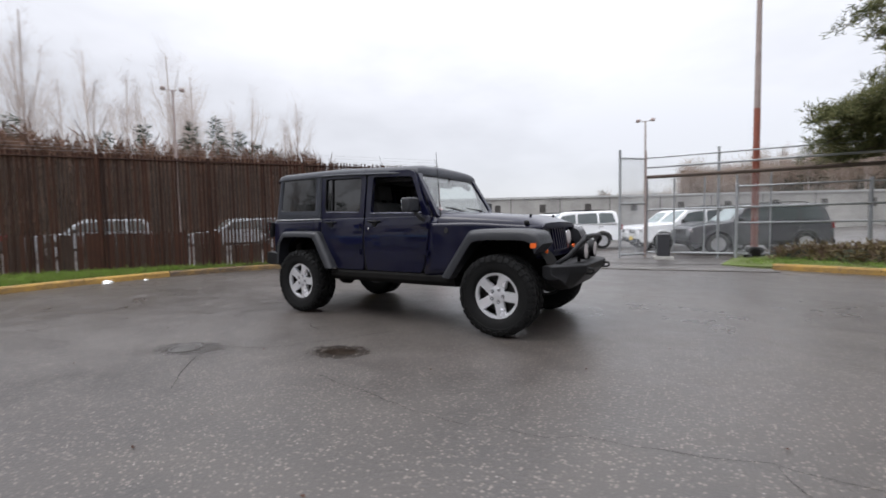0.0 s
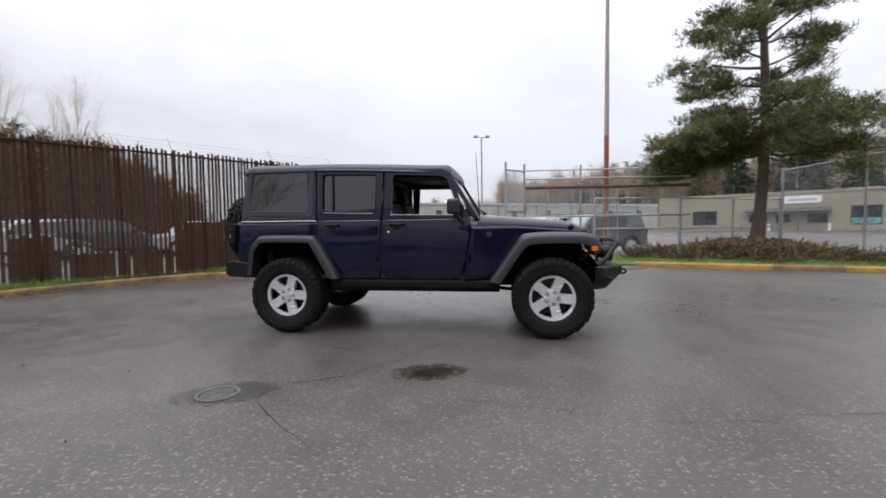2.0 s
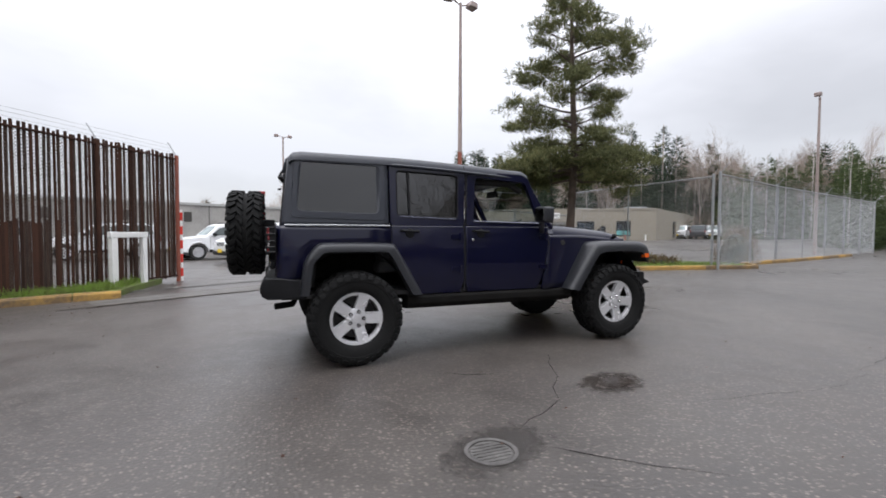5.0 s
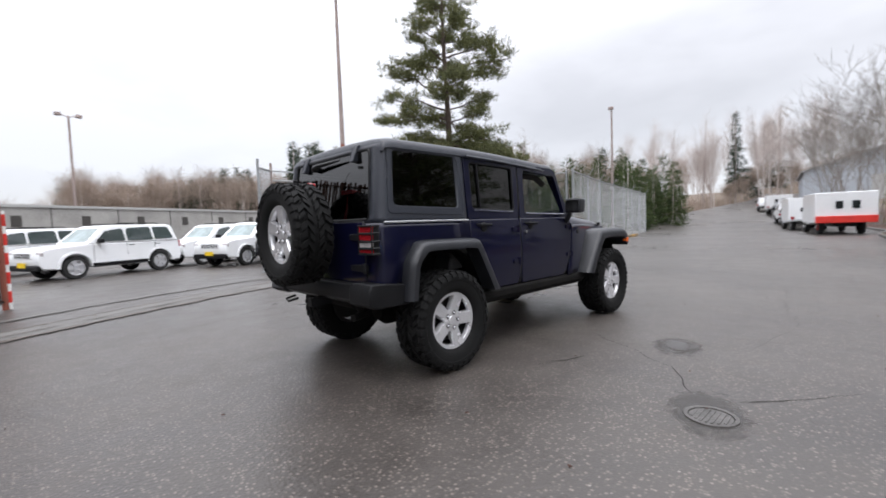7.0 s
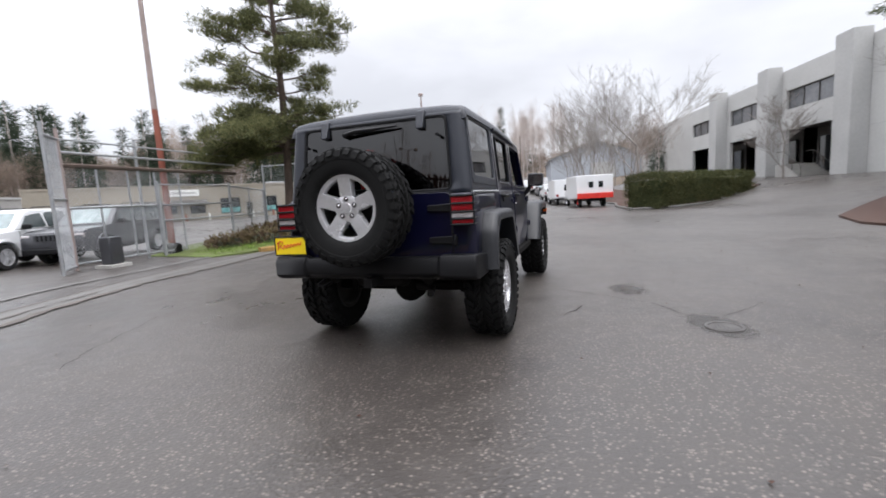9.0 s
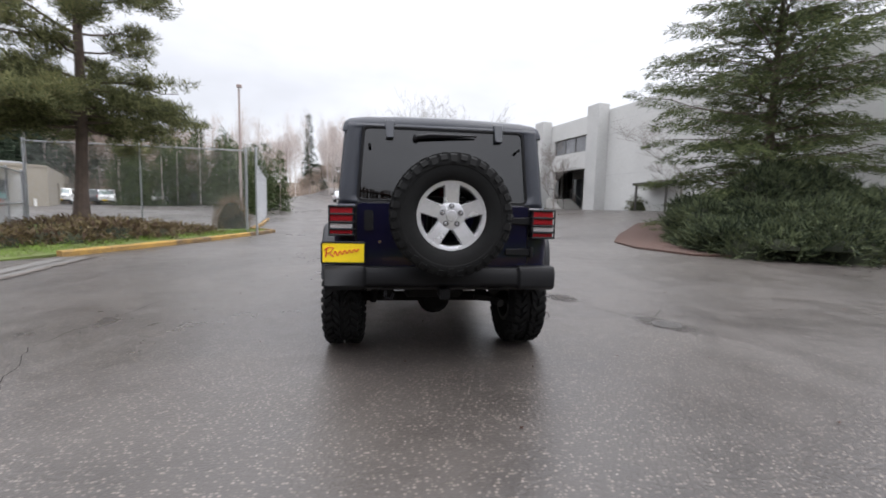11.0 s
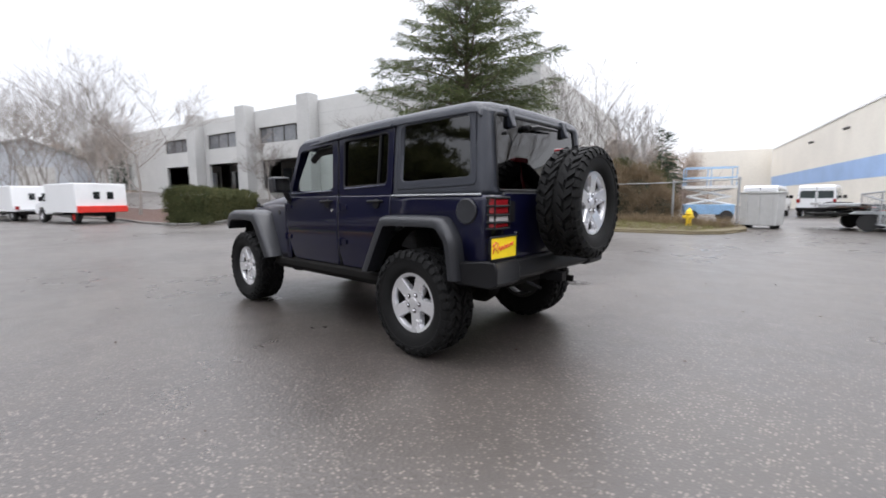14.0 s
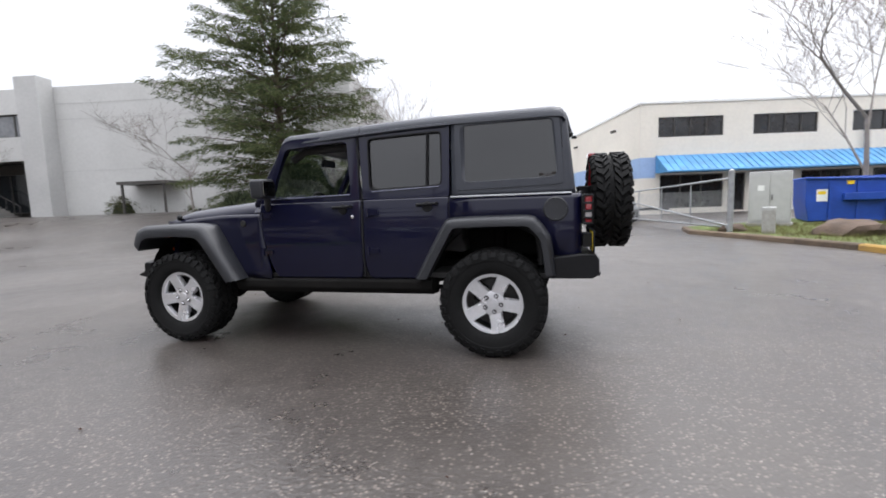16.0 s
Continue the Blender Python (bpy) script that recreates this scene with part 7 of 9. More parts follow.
def yard_wall():
    a, b = Vector((-17.0, 21.95)), Vector((15.5, 39.4))
    d = (b - a).normalized()
    n = Vector((-d.y, d.x))
    m = Matrix(((d.x, n.x, 0, a.x), (d.y, n.y, 0, a.y), (0, 0, 1, 0), (0, 0, 0, 1)))
    ln = (b - a).length
    w = thing("wall_north", "long pale concrete yard wall with small dark vents", "wall", None, "", "structure")
    bm = bmesh.new()
    placed_box(bm, m, 0, ln, 0, 0.3, -1.0, 2.95)
    part("wall_face", bm, M_CONCRETE, w)
    bm = bmesh.new()
    placed_box(bm, m, 0, ln, -0.08, 0.38, 2.953, 3.1)
    part("coping", bm, M_GREYWALL2, w)
    for k in range(11):
        bm = bmesh.new()
        u = 0.4 + 3.4 * k
        placed_box(bm, m, u, u + 0.45, -0.05, -0.003, 1.9, 2.5)
        part("vent", bm, M_FRAME, w)
    for k in range(10):
        bm = bmesh.new()
        u = 3.7 * k + 1
        placed_box(bm, m, u, u + 0.06, -0.02, -0.002, -0.6, 2.95)
        part("panel_joint", bm, M_GUTTER, w)


def far_shed():
    h = thing("metal_shed", "pale grey gabled metal shed across the road", "building", pose(86, -1.5, 0, 0, 0, 8))
    bm = bmesh.new()
    prism(bm, [(-8, -1), (8, -1), (8, 7.0), (0, 9.6), (-8, 7.0)], "x", -8, 14)
    part("wall", bm, material("grey_blue_cladding", (0.40, 0.43, 0.47), 0.7, scale=0.3, fine=4, vary=0.06), h)
    for s in (1, -1):
        bm = bmesh.new()
        prism(bm, [(s * 8.4, 6.9), (s * 8.4, 7.05), (0, 9.8), (0, 9.62)], "x", -8.4, 14.4)
        part("roof", bm, M_ROOF, h)
    bm = bmesh.new()
    box(bm, -8.06, -8.003, -3.0, 1.0, 1.5, 6.0)
    part("roller_door", bm, M_GREYWALL2, h)


far_shed()
grey_building()
cream_building()
tan_building()
yard_wall()


# ---- fences and gates ----
def chain_link(name, length, z0, z1, parent, m, gap=0.085, r=0.0022, wire_mat=None):
    """Woven diamond wire between two heights, along the local x axis."""
    verts, faces = [], []
    high = z1 - z0
    def wire(u0, w0, u1, w1):
        b = len(verts)
        dx, dz = u1 - u0, w1 - w0
        k = r / (math.hypot(dx, dz) + 1e-9)
        for u, w in ((u0, w0), (u1, w1)):
            verts.extend([(u - dz * k, r, w + dx * k), (u + dz * k, r, w - dx * k), (u, -r, w)])
        for i in range(3):
            j = (i + 1) % 3
            faces.append((b + i, b + j, b + 3 + j, b + 3 + i))
    n = int((length + high) / gap) + 1
    for k in range(n):
        u = k * gap - high
        a, b = max(u, 0.0), min(u + high, length)
        if b > a:
            wire(a, z0 + a - u, b, z0 + b - u)
        u = k * gap
        a, b = min(u, length), max(u - high, 0.0)
        if a > b:
            wire(a, z0 + u - a, b, z0 + u - b)
    ob = new(name, raw_mesh(name, verts, faces, wire_mat or M_WIRE))
    ob.parent, ob.matrix_basis = parent, m
    ob["kind"] = "stuff"
    return ob


def wire_fence(name, label, pts, high, posts, rail=True, mid_rail=False, barbs=False, base=0.05, wire=0.0022, wire_mat=None):
    f = thing(name, label, "fence", None)
    for (ax, ay), (bx, by) in zip(pts, pts[1:]):
        ln = math.hypot(bx - ax, by - ay)
        zg = (ground_height(ax, ay) + ground_height(bx, by)) / 2
        m = pose(ax, ay, zg, 0, 0, math.degrees(math.atan2(by - ay, bx - ax)))
        chain_link("wire_mesh", ln, base, high, f, m, r=wire, wire_mat=wire_mat)
        n = max(1, round(ln / posts))
        for k in range(n + 1):
            bm = bmesh.new()
            u = ln * k / n
            r = 0.045 if k in (0, n) else 0.03
            tube(bm, [(u, 0, -0.3), (u, 0, high + 0.06)], r, 10)
            lathe(bm, [(r + 0.006, 0), (r + 0.004, 0.03), (0, 0.05)], 10, Matrix.Translation((u, 0, high + 0.05)), False)
            if barbs:
                tube(bm, [(u, 0, high), (u, -0.22, high + 0.32)], 0.014, 5)
            part("post", bm, M_GALV, f, at=m)
        for z in ([high] if rail else []) + ([high * 0.5] if mid_rail else []):
            bm = bmesh.new()
            tube(bm, [(0, 0, z), (ln, 0, z)], 0.024, 8)
            part("rail", bm, M_GALV, f, at=m)
        if barbs:
            for k in range(3):
                bm = bmesh.new()
                tube(bm, [(0, -0.07 * (k + 1), high + 0.1 * (k + 1)), (ln, -0.07 * (k + 1), high + 0.1 * (k + 1))], 0.004, 4)
                part("barbed_wire", bm, M_GALV, f, at=m)
    return f


wire_fence("chain_link_fence", "tall galvanised chain-link fence along the road", [(11.71, 5.35), (17.4, 7.0), (33.0, 10.7)], 3.2, 3.1, barbs=True)
wire_fence("chain_link_fence", "tall galvanised chain-link fence behind the pine", [(12.0, 5.8), (11.5, 13.0)], 3.2, 3.0)
wire_fence("chain_link_fence", "galvanised chain-link yard fence with mid rail", [(4.0, 10.2), (6.9, 10.5), (11.5, 13.1)], 2.1, 2.4, mid_rail=True)
wire_fence("chain_link_fence", "chain-link fence in front of brambles", [(14.0, -23.5), (5.66, -19.5), (1.65, -18.6), (-1.1, -16.8)], 1.9, 3.0, wire=0.0011, wire_mat=M_BARK)


def sliding_gate():
    g = thing("sliding_gate", "galvanised chain-link sliding gate with dark top track", "gate", None)
    for x, y, z in ((0.95, 9.45, 3.35), (1.6, 10.1, 3.35), (3.55, 10.3, 3.3)):
        bm = bmesh.new()
        tube(bm, [(x, y, -0.3), (x, y, z)], 0.038, 10)
        part("post", bm, M_POLEGREY if x == 1.6 else M_GALV, g)
    m = pose(1.6, 10.15, 0, 0, 0, 3)
    for z, r, mat in ((3.12, 0.025, M_GALV), (2.82, 0.03, M_GALV), (2.52, 0.055, M_BARK), (1.5, 0.03, M_GALV), (0.15, 0.03, M_GALV)):
        bm = bmesh.new()
        tube(bm, [(0, 0, z), (5.6 if z > 1 else 3.2, 0, z)], r, 6)
        part("rail", bm, mat, g, at=m)
    for u in (0.05, 0.8, 1.6, 2.4, 3.2):
        bm = bmesh.new()
        tube(bm, [(u, 0, 0.1), (u, 0, 2.45)], 0.025, 8)
        part("gate_bar", bm, M_GALV, g, at=m)
    chain_link("wire_mesh", 3.2, 0.15, 2.45, g, m, 0.09, 0.003)
    m2 = pose(0.95, 9.45, 0, 0, 0, 45)
    chain_link("wire_mesh", 0.95, 0.1, 3.1, g, m2, 0.07, 0.004)
    for z in (0.1, 1.7, 3.1):
        bm = bmesh.new()
        tube(bm, [(0, 0, z), (0.95, 0, z)], 0.03, 8)
        part("rail", bm, M_GALV, g, at=m2)


sliding_gate()


def swing_gate():
    """Pipe gate at the warehouse drive, standing open."""
    g = thing("pipe_gate", "open galvanised chain-link swing gate on a stout post", "gate", None)
    bm = bmesh.new()
    tube(bm, [(-6.75, -9.5, 0), (-6.75, -9.5, 1.80)], 0.075, 12)
    lathe(bm, [(0.085, 0), (0.08, 0.05), (0, 0.09)], 12, Matrix.Translation((-6.75, -9.5, 1.79)), False)
    part("post", bm, M_GALV, g)
    far = Vector((-4.6, -19.5))
    near = Vector((-6.75, -9.6))
    d = far - near
    m = pose(near.x, near.y, 0, 0, 0, math.degrees(math.atan2(d.y, d.x)))
    for z0, z1 in ((1.62, 1.30), (0.25, 0.25), (0.30, 1.28)):
        bm = bmesh.new()
        tube(bm, [(0.05, 0, z0), (d.length, 0, z1)], 0.03, 8)
        part("rail", bm, M_GALV, g, at=m)
    for k in range(1, 6):
        bm = bmesh.new()
        u = d.length * k / 5
        tube(bm, [(u, 0, 0.25), (u, 0, mix(1.62, 1.30, k / 5))], 0.022, 6)
        part("gate_bar", bm, M_GALV, g, at=m)
    chain_link("wire_mesh", d.length, 0.25, 1.3, g, m, 0.12, 0.003)


swing_gate()


def slatted_fence():
    """Tall chain-link fence woven with rusty privacy slats, some missing or broken."""
    f = thing("slatted_fence", "tall rusty brown slatted privacy fence with broken slats", "fence", None)
    d = Vector((-5.7, -8.35)).normalized()
    m = pose(-4.4, 7.35, 0.1, 0, 0, math.degrees(math.atan2(d.y, d.x)))
    ln = 23.0
    chain_link("wire_mesh", ln, 0.0, 2.85, f, m, 0.058, 0.0045, M_BARK)
    stations = [0.0, 1.9] + [4.33 + 2.43 * k for k in range(8)]
    for k, u in enumerate(stations):
        bm = bmesh.new()
        tube(bm, [(u, 0.03, -0.2), (u, 0.03, 2.95)], 0.045, 8)
        part("post", bm, M_RUSTPOLE if k == 0 else M_RUSTSLAT, f, at=m)
        bm = bmesh.new()
        tube(bm, [(u, 0.03, 2.93), (u + 0.05, -0.16, 3.26)], 0.014, 5)
        part("barb_arm", bm, M_GALV, f, at=m)
    for z, rr in ((2.86, 0.026), (0.05, 0.02)):
        bm = bmesh.new()
        tube(bm, [(0, 0.03, z), (ln, 0.03, z)], rr, 6)
        part("rail", bm, M_RUSTSLAT, f, at=m)
    for k in range(3):
        bm = bmesh.new()
        tube(bm, [(0, -0.03 - 0.05 * k, 3.02 + 0.09 * k), (ln, -0.03 - 0.05 * k, 3.02 + 0.09 * k)], 0.003, 4)
        part("barbed_wire", bm, M_GALV, f, at=m)
    r = random.Random(8)
    meshes = {}
    for key, (w, z0, z1) in {"long": (0.052, 0.02, 2.96), "low": (0.050, 0.02, 1.28), "short": (0.046, 0.02, 0.62), "mid": (0.046, 0.02, 0.98)}.items():
        bm = bmesh.new()
        box(bm, -w / 2, w / 2, -0.005, 0.005, z0, z1)
        meshes[key] = finish(bm, "slat", M_RUSTSLAT, 0)
    u = 0.06
    rest_v, rest_f = [], []
    while u < 22.9:
        kinds = [("long", u)]
        half = u + 0.045
        if u < 1.6 and r.random() < 0.45:
            kinds.append(("long", half))
        elif 2.55 < u < 4.2 and r.random() < 0.95:
            kinds.append(("low", half))
        elif u > 4.2 and r.random() < (0.75 if u < 6.5 else 0.96):
            kinds.append(("short" if u < 6.5 else "mid", half))
        for kind, uu in kinds:
            if r.random() < 0.012:
                continue
            at = m @ pose(uu, 0.012 * r.choice((-1, 1)), r.gauss(0, 0.022), 0, r.gauss(0, 0.3), r.gauss(0, 5))
            if u < 18 and kind == "long":
                ob = new("slat", meshes[kind])
                ob.parent, ob.matrix_basis = f, at
            else:
                k = len(rest_v)
                rest_v.extend(tuple(at @ v.co) for v in meshes[kind].vertices)
                rest_f.extend(tuple(k + i for i in p.vertices) for p in meshes[kind].polygons)
        u += 0.090
    rest = new("far_slats", raw_mesh("far_slats", rest_v, rest_f, M_RUSTSLAT))
    rest.parent = f
    rest["kind"] = "stuff"
    # striped pole at the end
    bm = bmesh.new()
    tube(bm, [(-4.33, 7.40, 0), (-4.33, 7.40, 1.75)], 0.045, 12)
    pole = part("end_post", bm, M_WHITE, f)
    for k in range(5):
        bm = bmesh.new()
        lathe(bm, [(0.047, 0.0), (0.048, 0.004), (0.048, 0.20), (0.047, 0.204)], 12, Matrix.Translation((-4.33, 7.40, 0.12 + 0.34 * k)))
        part("red_stripe", bm, M_RED, pole)


slatted_fence()


def h_post(x, y):
    p = thing("white_post", "short white wooden rail post on the verge", "post", pose(x, y, 0.1, 0, 0, 55))
    bm = bmesh.new()
    box(bm, -0.06, 0.06, -0.06, 0.06, -0.1, 0.98)
    part("upright", bm, M_WHITE, p, bevel=0.01)
    bm = bmesh.new()
    box(bm, -0.08, 0.75, -0.05, 0.05, 0.985, 1.10)
    part("crossbar", bm, M_WHITE, p, bevel=0.01)
    bm = bmesh.new()
    box(bm, 0.62, 0.72, -0.05, 0.05, -0.1, 0.983)
    part("upright", bm, M_WHITE, p, bevel=0.01)


h_post(-5.2, 5.68)


def lamp_post(name, label, x, y, H, red=0.0, heads=2, az=0.0, r=0.074, head_len=0.42):
    z = ground_height(x, y)
    p = thing(name, label, "lamp post", pose(x, y, z, 0, 0, az))
    bm = bmesh.new()
    if red:
        tube(bm, [(0, 0, 0.3), (0, 0, red)], [r * 1.25, r * 1.1], 14)
        part("pole_lower", bm, M_RUSTPOLE, p, "red primed lower pole")
        bm = bmesh.new()
        tube(bm, [(0, 0, red), (0, 0, H)], [r * 1.1, r * 0.7], 14)
        part("pole_upper", bm, M_POLEGREY, p, "weathered grey upper pole")
        bm = bmesh.new()
        lathe(bm, [(0.26, -0.4), (0.25, 0.28), (0.20, 0.33), (0.09, 0.35)], 16)
        part("footing", bm, M_UNDER, p, "dark concrete footing")
    else:
        tube(bm, [(0, 0, -0.2), (0, 0, H)], [r, r * 0.6], 10)
        part("pole", bm, M_POLEGREY, p)
    for k in range(heads):
        s = (1, -1)[k]
        bm = bmesh.new()
        tube(bm, [(0, 0, H - 0.1), (s * 0.35, 0, H + 0.03)], 0.03, 6)
        part("arm", bm, M_POLEGREY, p)
        bm = bmesh.new()
        prism(bm, [(-0.18, -0.09), (0.20, -0.14), (0.22, 0.08), (-0.10, 0.12)], "y", -0.17, 0.17)
        part("flood_head", bm, M_POLEGREY, p, bevel=0.03, at=pose(s * (0.35 + head_len * 0.4), 0, H + 0.06, 0, 0 if s > 0 else 0, 0 if s > 0 else 180))


lamp_post("yard_lamp", "tall lamp post, red below and grey above, with two floodlights", 4.45, 10.48, 9.9, 4.3, 2, 15)
lamp_post("street_lamp", "distant twin floodlight lamp post", -1.5, 37.0, 9.9, 0, 2, 10, 0.11, 0.5)
lamp_post("street_lamp", "distant grey street lamp with one head", 27.6, 11.0, 9.2, 0, 1, 200, 0.10, 0.5)
lamp_post("street_lamp", "distant twin floodlight lamp post", -34.2, 14.1, 12.6, 0, 2, 60, 0.13, 0.7)


# ---- parked vehicles ----
def arch(cx, r, z, n=8):
    return [(cx + r * math.cos(a), z + r * math.sin(a)) for a in np.linspace(math.pi, 0, n)]


def suv(paint, label, tall=1.0, plate_mat=None):
    """A boxy sport utility vehicle; the front is +x."""
    c = thing("suv", label, "car")
    W = 0.88
    low = [(-2.12, 0.34), (-1.76, 0.34)] + arch(-1.315, 0.42, 0.36) + [(-0.86, 0.32), (0.86, 0.32)] + arch(1.315, 0.42, 0.36) + [(1.77, 0.34), (2.12, 0.36), (2.2, 0.5), (2.19, 0.80), (2.1, 0.93), (1.95, 0.98), (1.0, 1.07), (-2.08, 1.07), (-2.17, 0.9), (-2.18, 0.5)]
    bm = bmesh.new()
    prism(bm, low, "y", -W, W, lambda x, y, z: (x, y * (1 - 0.04 * step(0.8, 1.1, z)) * (1 - 0.07 * step(1.6, 2.2, abs(x))), z))
    body = part("body", bm, paint, c, bevel=0.05, segments=3)
    def top_shift(x, y, z):
        return (x, y * (1 - 0.17 * step(1.06, 1.66, z)), z)
    bm = bmesh.new()
    prism(bm, [(-2.08, 1.06), (0.98, 1.06), (0.40, 1.58), (0.18, 1.65), (-1.75, 1.66), (-1.93, 1.60)], "y", -0.845, 0.845, top_shift)
    part("cabin", bm, paint, c, bevel=0.05, segments=3)
    for s in (1, -1):
        for pts in ([(-0.18, 1.12), (0.72, 1.12), (0.30, 1.54), (-0.18, 1.56)], [(-1.12, 1.12), (-0.26, 1.12), (-0.26, 1.56), (-1.10, 1.57)], [(-1.88, 1.16), (-1.20, 1.13), (-1.18, 1.57), (-1.76, 1.56)]):
            bm = bmesh.new()
            plate(bm, round_outline(pts, 0.05, 3), [], lambda u, v, w: (u, s * (0.845 * (1 - 0.17 * step(1.06, 1.66, v)) + 0.006 - w), v), 0.01)
            part("side_window", bm, M_CARPANE, body)
        bm = bmesh.new()
        box(bm, 2.06, 2.175, s * 0.70 - 0.12, s * 0.70 + 0.12, 0.74, 0.88)
        part("headlamp", bm, M_LENS, body, bevel=0.03)
        bm = bmesh.new()
        box(bm, -2.19, -2.10, s * 0.74 - 0.07, s * 0.74 + 0.07, 0.82, 1.06)
        part("tail_lamp", bm, M_TAIL, body, bevel=0.02)
        bm = bmesh.new()
        box(bm, 0.55, 0.70, s * 0.94 - 0.09, s * 0.94 + 0.09, 1.08, 1.22)
        part("door_mirror", bm, M_BLACK, body, bevel=0.03)
        bm = bmesh.new()
        box(bm, -0.88, 0.88, s * (W + 0.012) - 0.01, s * (W + 0.012) + 0.01, 0.34, 0.46)
        part("sill", bm, M_BLACK, body)
        bm = bmesh.new()
        tube(bm, [(-1.5, s * 0.62, 1.67), (-1.4, s * 0.62, 1.71), (-0.1, s * 0.62, 1.71), (0.0, s * 0.62, 1.66)], 0.016, 6)
        part("roof_rail", bm, M_BLACK, body)
        for x in (-0.22, 0.80, -1.16):
            bm = bmesh.new()
            tube(bm, [(x, s * (W * 0.992), 0.48), (x, s * (W * 0.975), 1.05)], 0.006, 4)
            part("door_gap", bm, M_SEAM, body)
    bm = bmesh.new()
    plate(bm, round_outline([(-0.66, 1.13), (0.66, 1.13), (0.56, 1.55), (-0.56, 1.55)], 0.06, 3), [], lambda u, v, w: (0.98 - (v - 1.06) * 1.115 + 0.012 - w, u, v), 0.01)
    part("windscreen", bm, M_SCREEN, body)
    bm = bmesh.new()
    plate(bm, round_outline([(-0.62, 1.14), (0.62, 1.14), (0.54, 1.54), (-0.54, 1.54)], 0.06, 3), [], lambda u, v, w: (-2.08 + (v - 1.06) * 0.28 - 0.012 + w, u, v), 0.01)
    part("rear_window", bm, M_CARPANE, body)
    for x, name in ((2.17, "front_bumper"), (-2.17, "rear_bumper")):
        bm = bmesh.new()
        box(bm, x - 0.07, x + 0.07, -0.80, 0.80, 0.33, 0.50)
        part(name, bm, M_BLACK, body, bevel=0.04)
    bm = bmesh.new()
    box(bm, 2.15, 2.205, -0.46, 0.46, 0.68, 0.88)
    grille = part("grille", bm, paint, body, bevel=0.01)
    for k in range(7):
        bm = bmesh.new()
        box(bm, 2.203, 2.212, -0.375 + 0.115 * k, -0.315 + 0.115 * k, 0.71, 0.85)
        part("grille_slot", bm, M_BLACK, grille)
    for s in (1, -1):
        bm = bmesh.new()
        for x in (-0.45, -1.35):
            tube(bm, [(x, s * (W * 0.985), 0.97), (x + 0.02, s * (W * 0.985 + 0.025), 0.975), (x + 0.15, s * (W * 0.985 + 0.025), 0.975), (x + 0.17, s * (W * 0.985), 0.97)], 0.012, 5)
        tagged(part("door_handles", bm, M_BLACK, body), kind="stuff")
        for cx in (-1.315, 1.315):
            bm = bmesh.new()
            rows = []
            for a in np.linspace(0.0, math.pi, 15):
                rows.append([(cx + rr * math.cos(a), s * yy, 0.36 + rr * math.sin(a)) for rr, yy in ((0.425, W - 0.02), (0.425, W + 0.025), (0.475, W + 0.02), (0.49, W - 0.02))])
            loft(bm, rows)
            part("arch_trim", bm, paint, body)
    if plate_mat:
        bm = bmesh.new()
        box(bm, 2.235, 2.25, -0.2, 0.2, 0.44, 0.58)
        part("plate_card", bm, plate_mat, body)
    for x in (-1.315, 1.315):
        for s in (1, -1):
            bm = bmesh.new()
            m = Matrix.Translation((x, s * 0.77, 0.355)) @ Matrix.Rotation(-s * math.pi / 2, 4, "X")
            lathe(bm, [(0.22, -0.10), (0.33, -0.10), (0.355, -0.06), (0.355, 0.06), (0.33, 0.10), (0.225, 0.10)], 24, m, False)
            tyre = part("wheel", bm, M_TYREFAR, c)
            bm = bmesh.new()
            lathe(bm, [(0.0, 0.085), (0.06, 0.095), (0.07, 0.08)], 16, m, False)
            lathe(bm, [(0.0, 0.055), (0.21, 0.055), (0.215, 0.0)], 24, m, False)
            for k in range(5):
                a = k * 2 * math.pi / 5
                loft(bm, [[m @ Vector((rr * math.cos(a) - u * math.sin(a), rr * math.sin(a) + u * math.cos(a), h)) for u, h in ((-w, 0.07), (-w, 0.098), (w, 0.098), (w, 0.07))] for rr, w in ((0.04, 0.04), (0.225, 0.055))])
            lathe(bm, [(0.20, 0.07), (0.215, 0.105), (0.232, 0.105), (0.228, 0.05)], 24, m, False)
            part("rim", bm, M_ALLOYFAR, tyre)
    return c


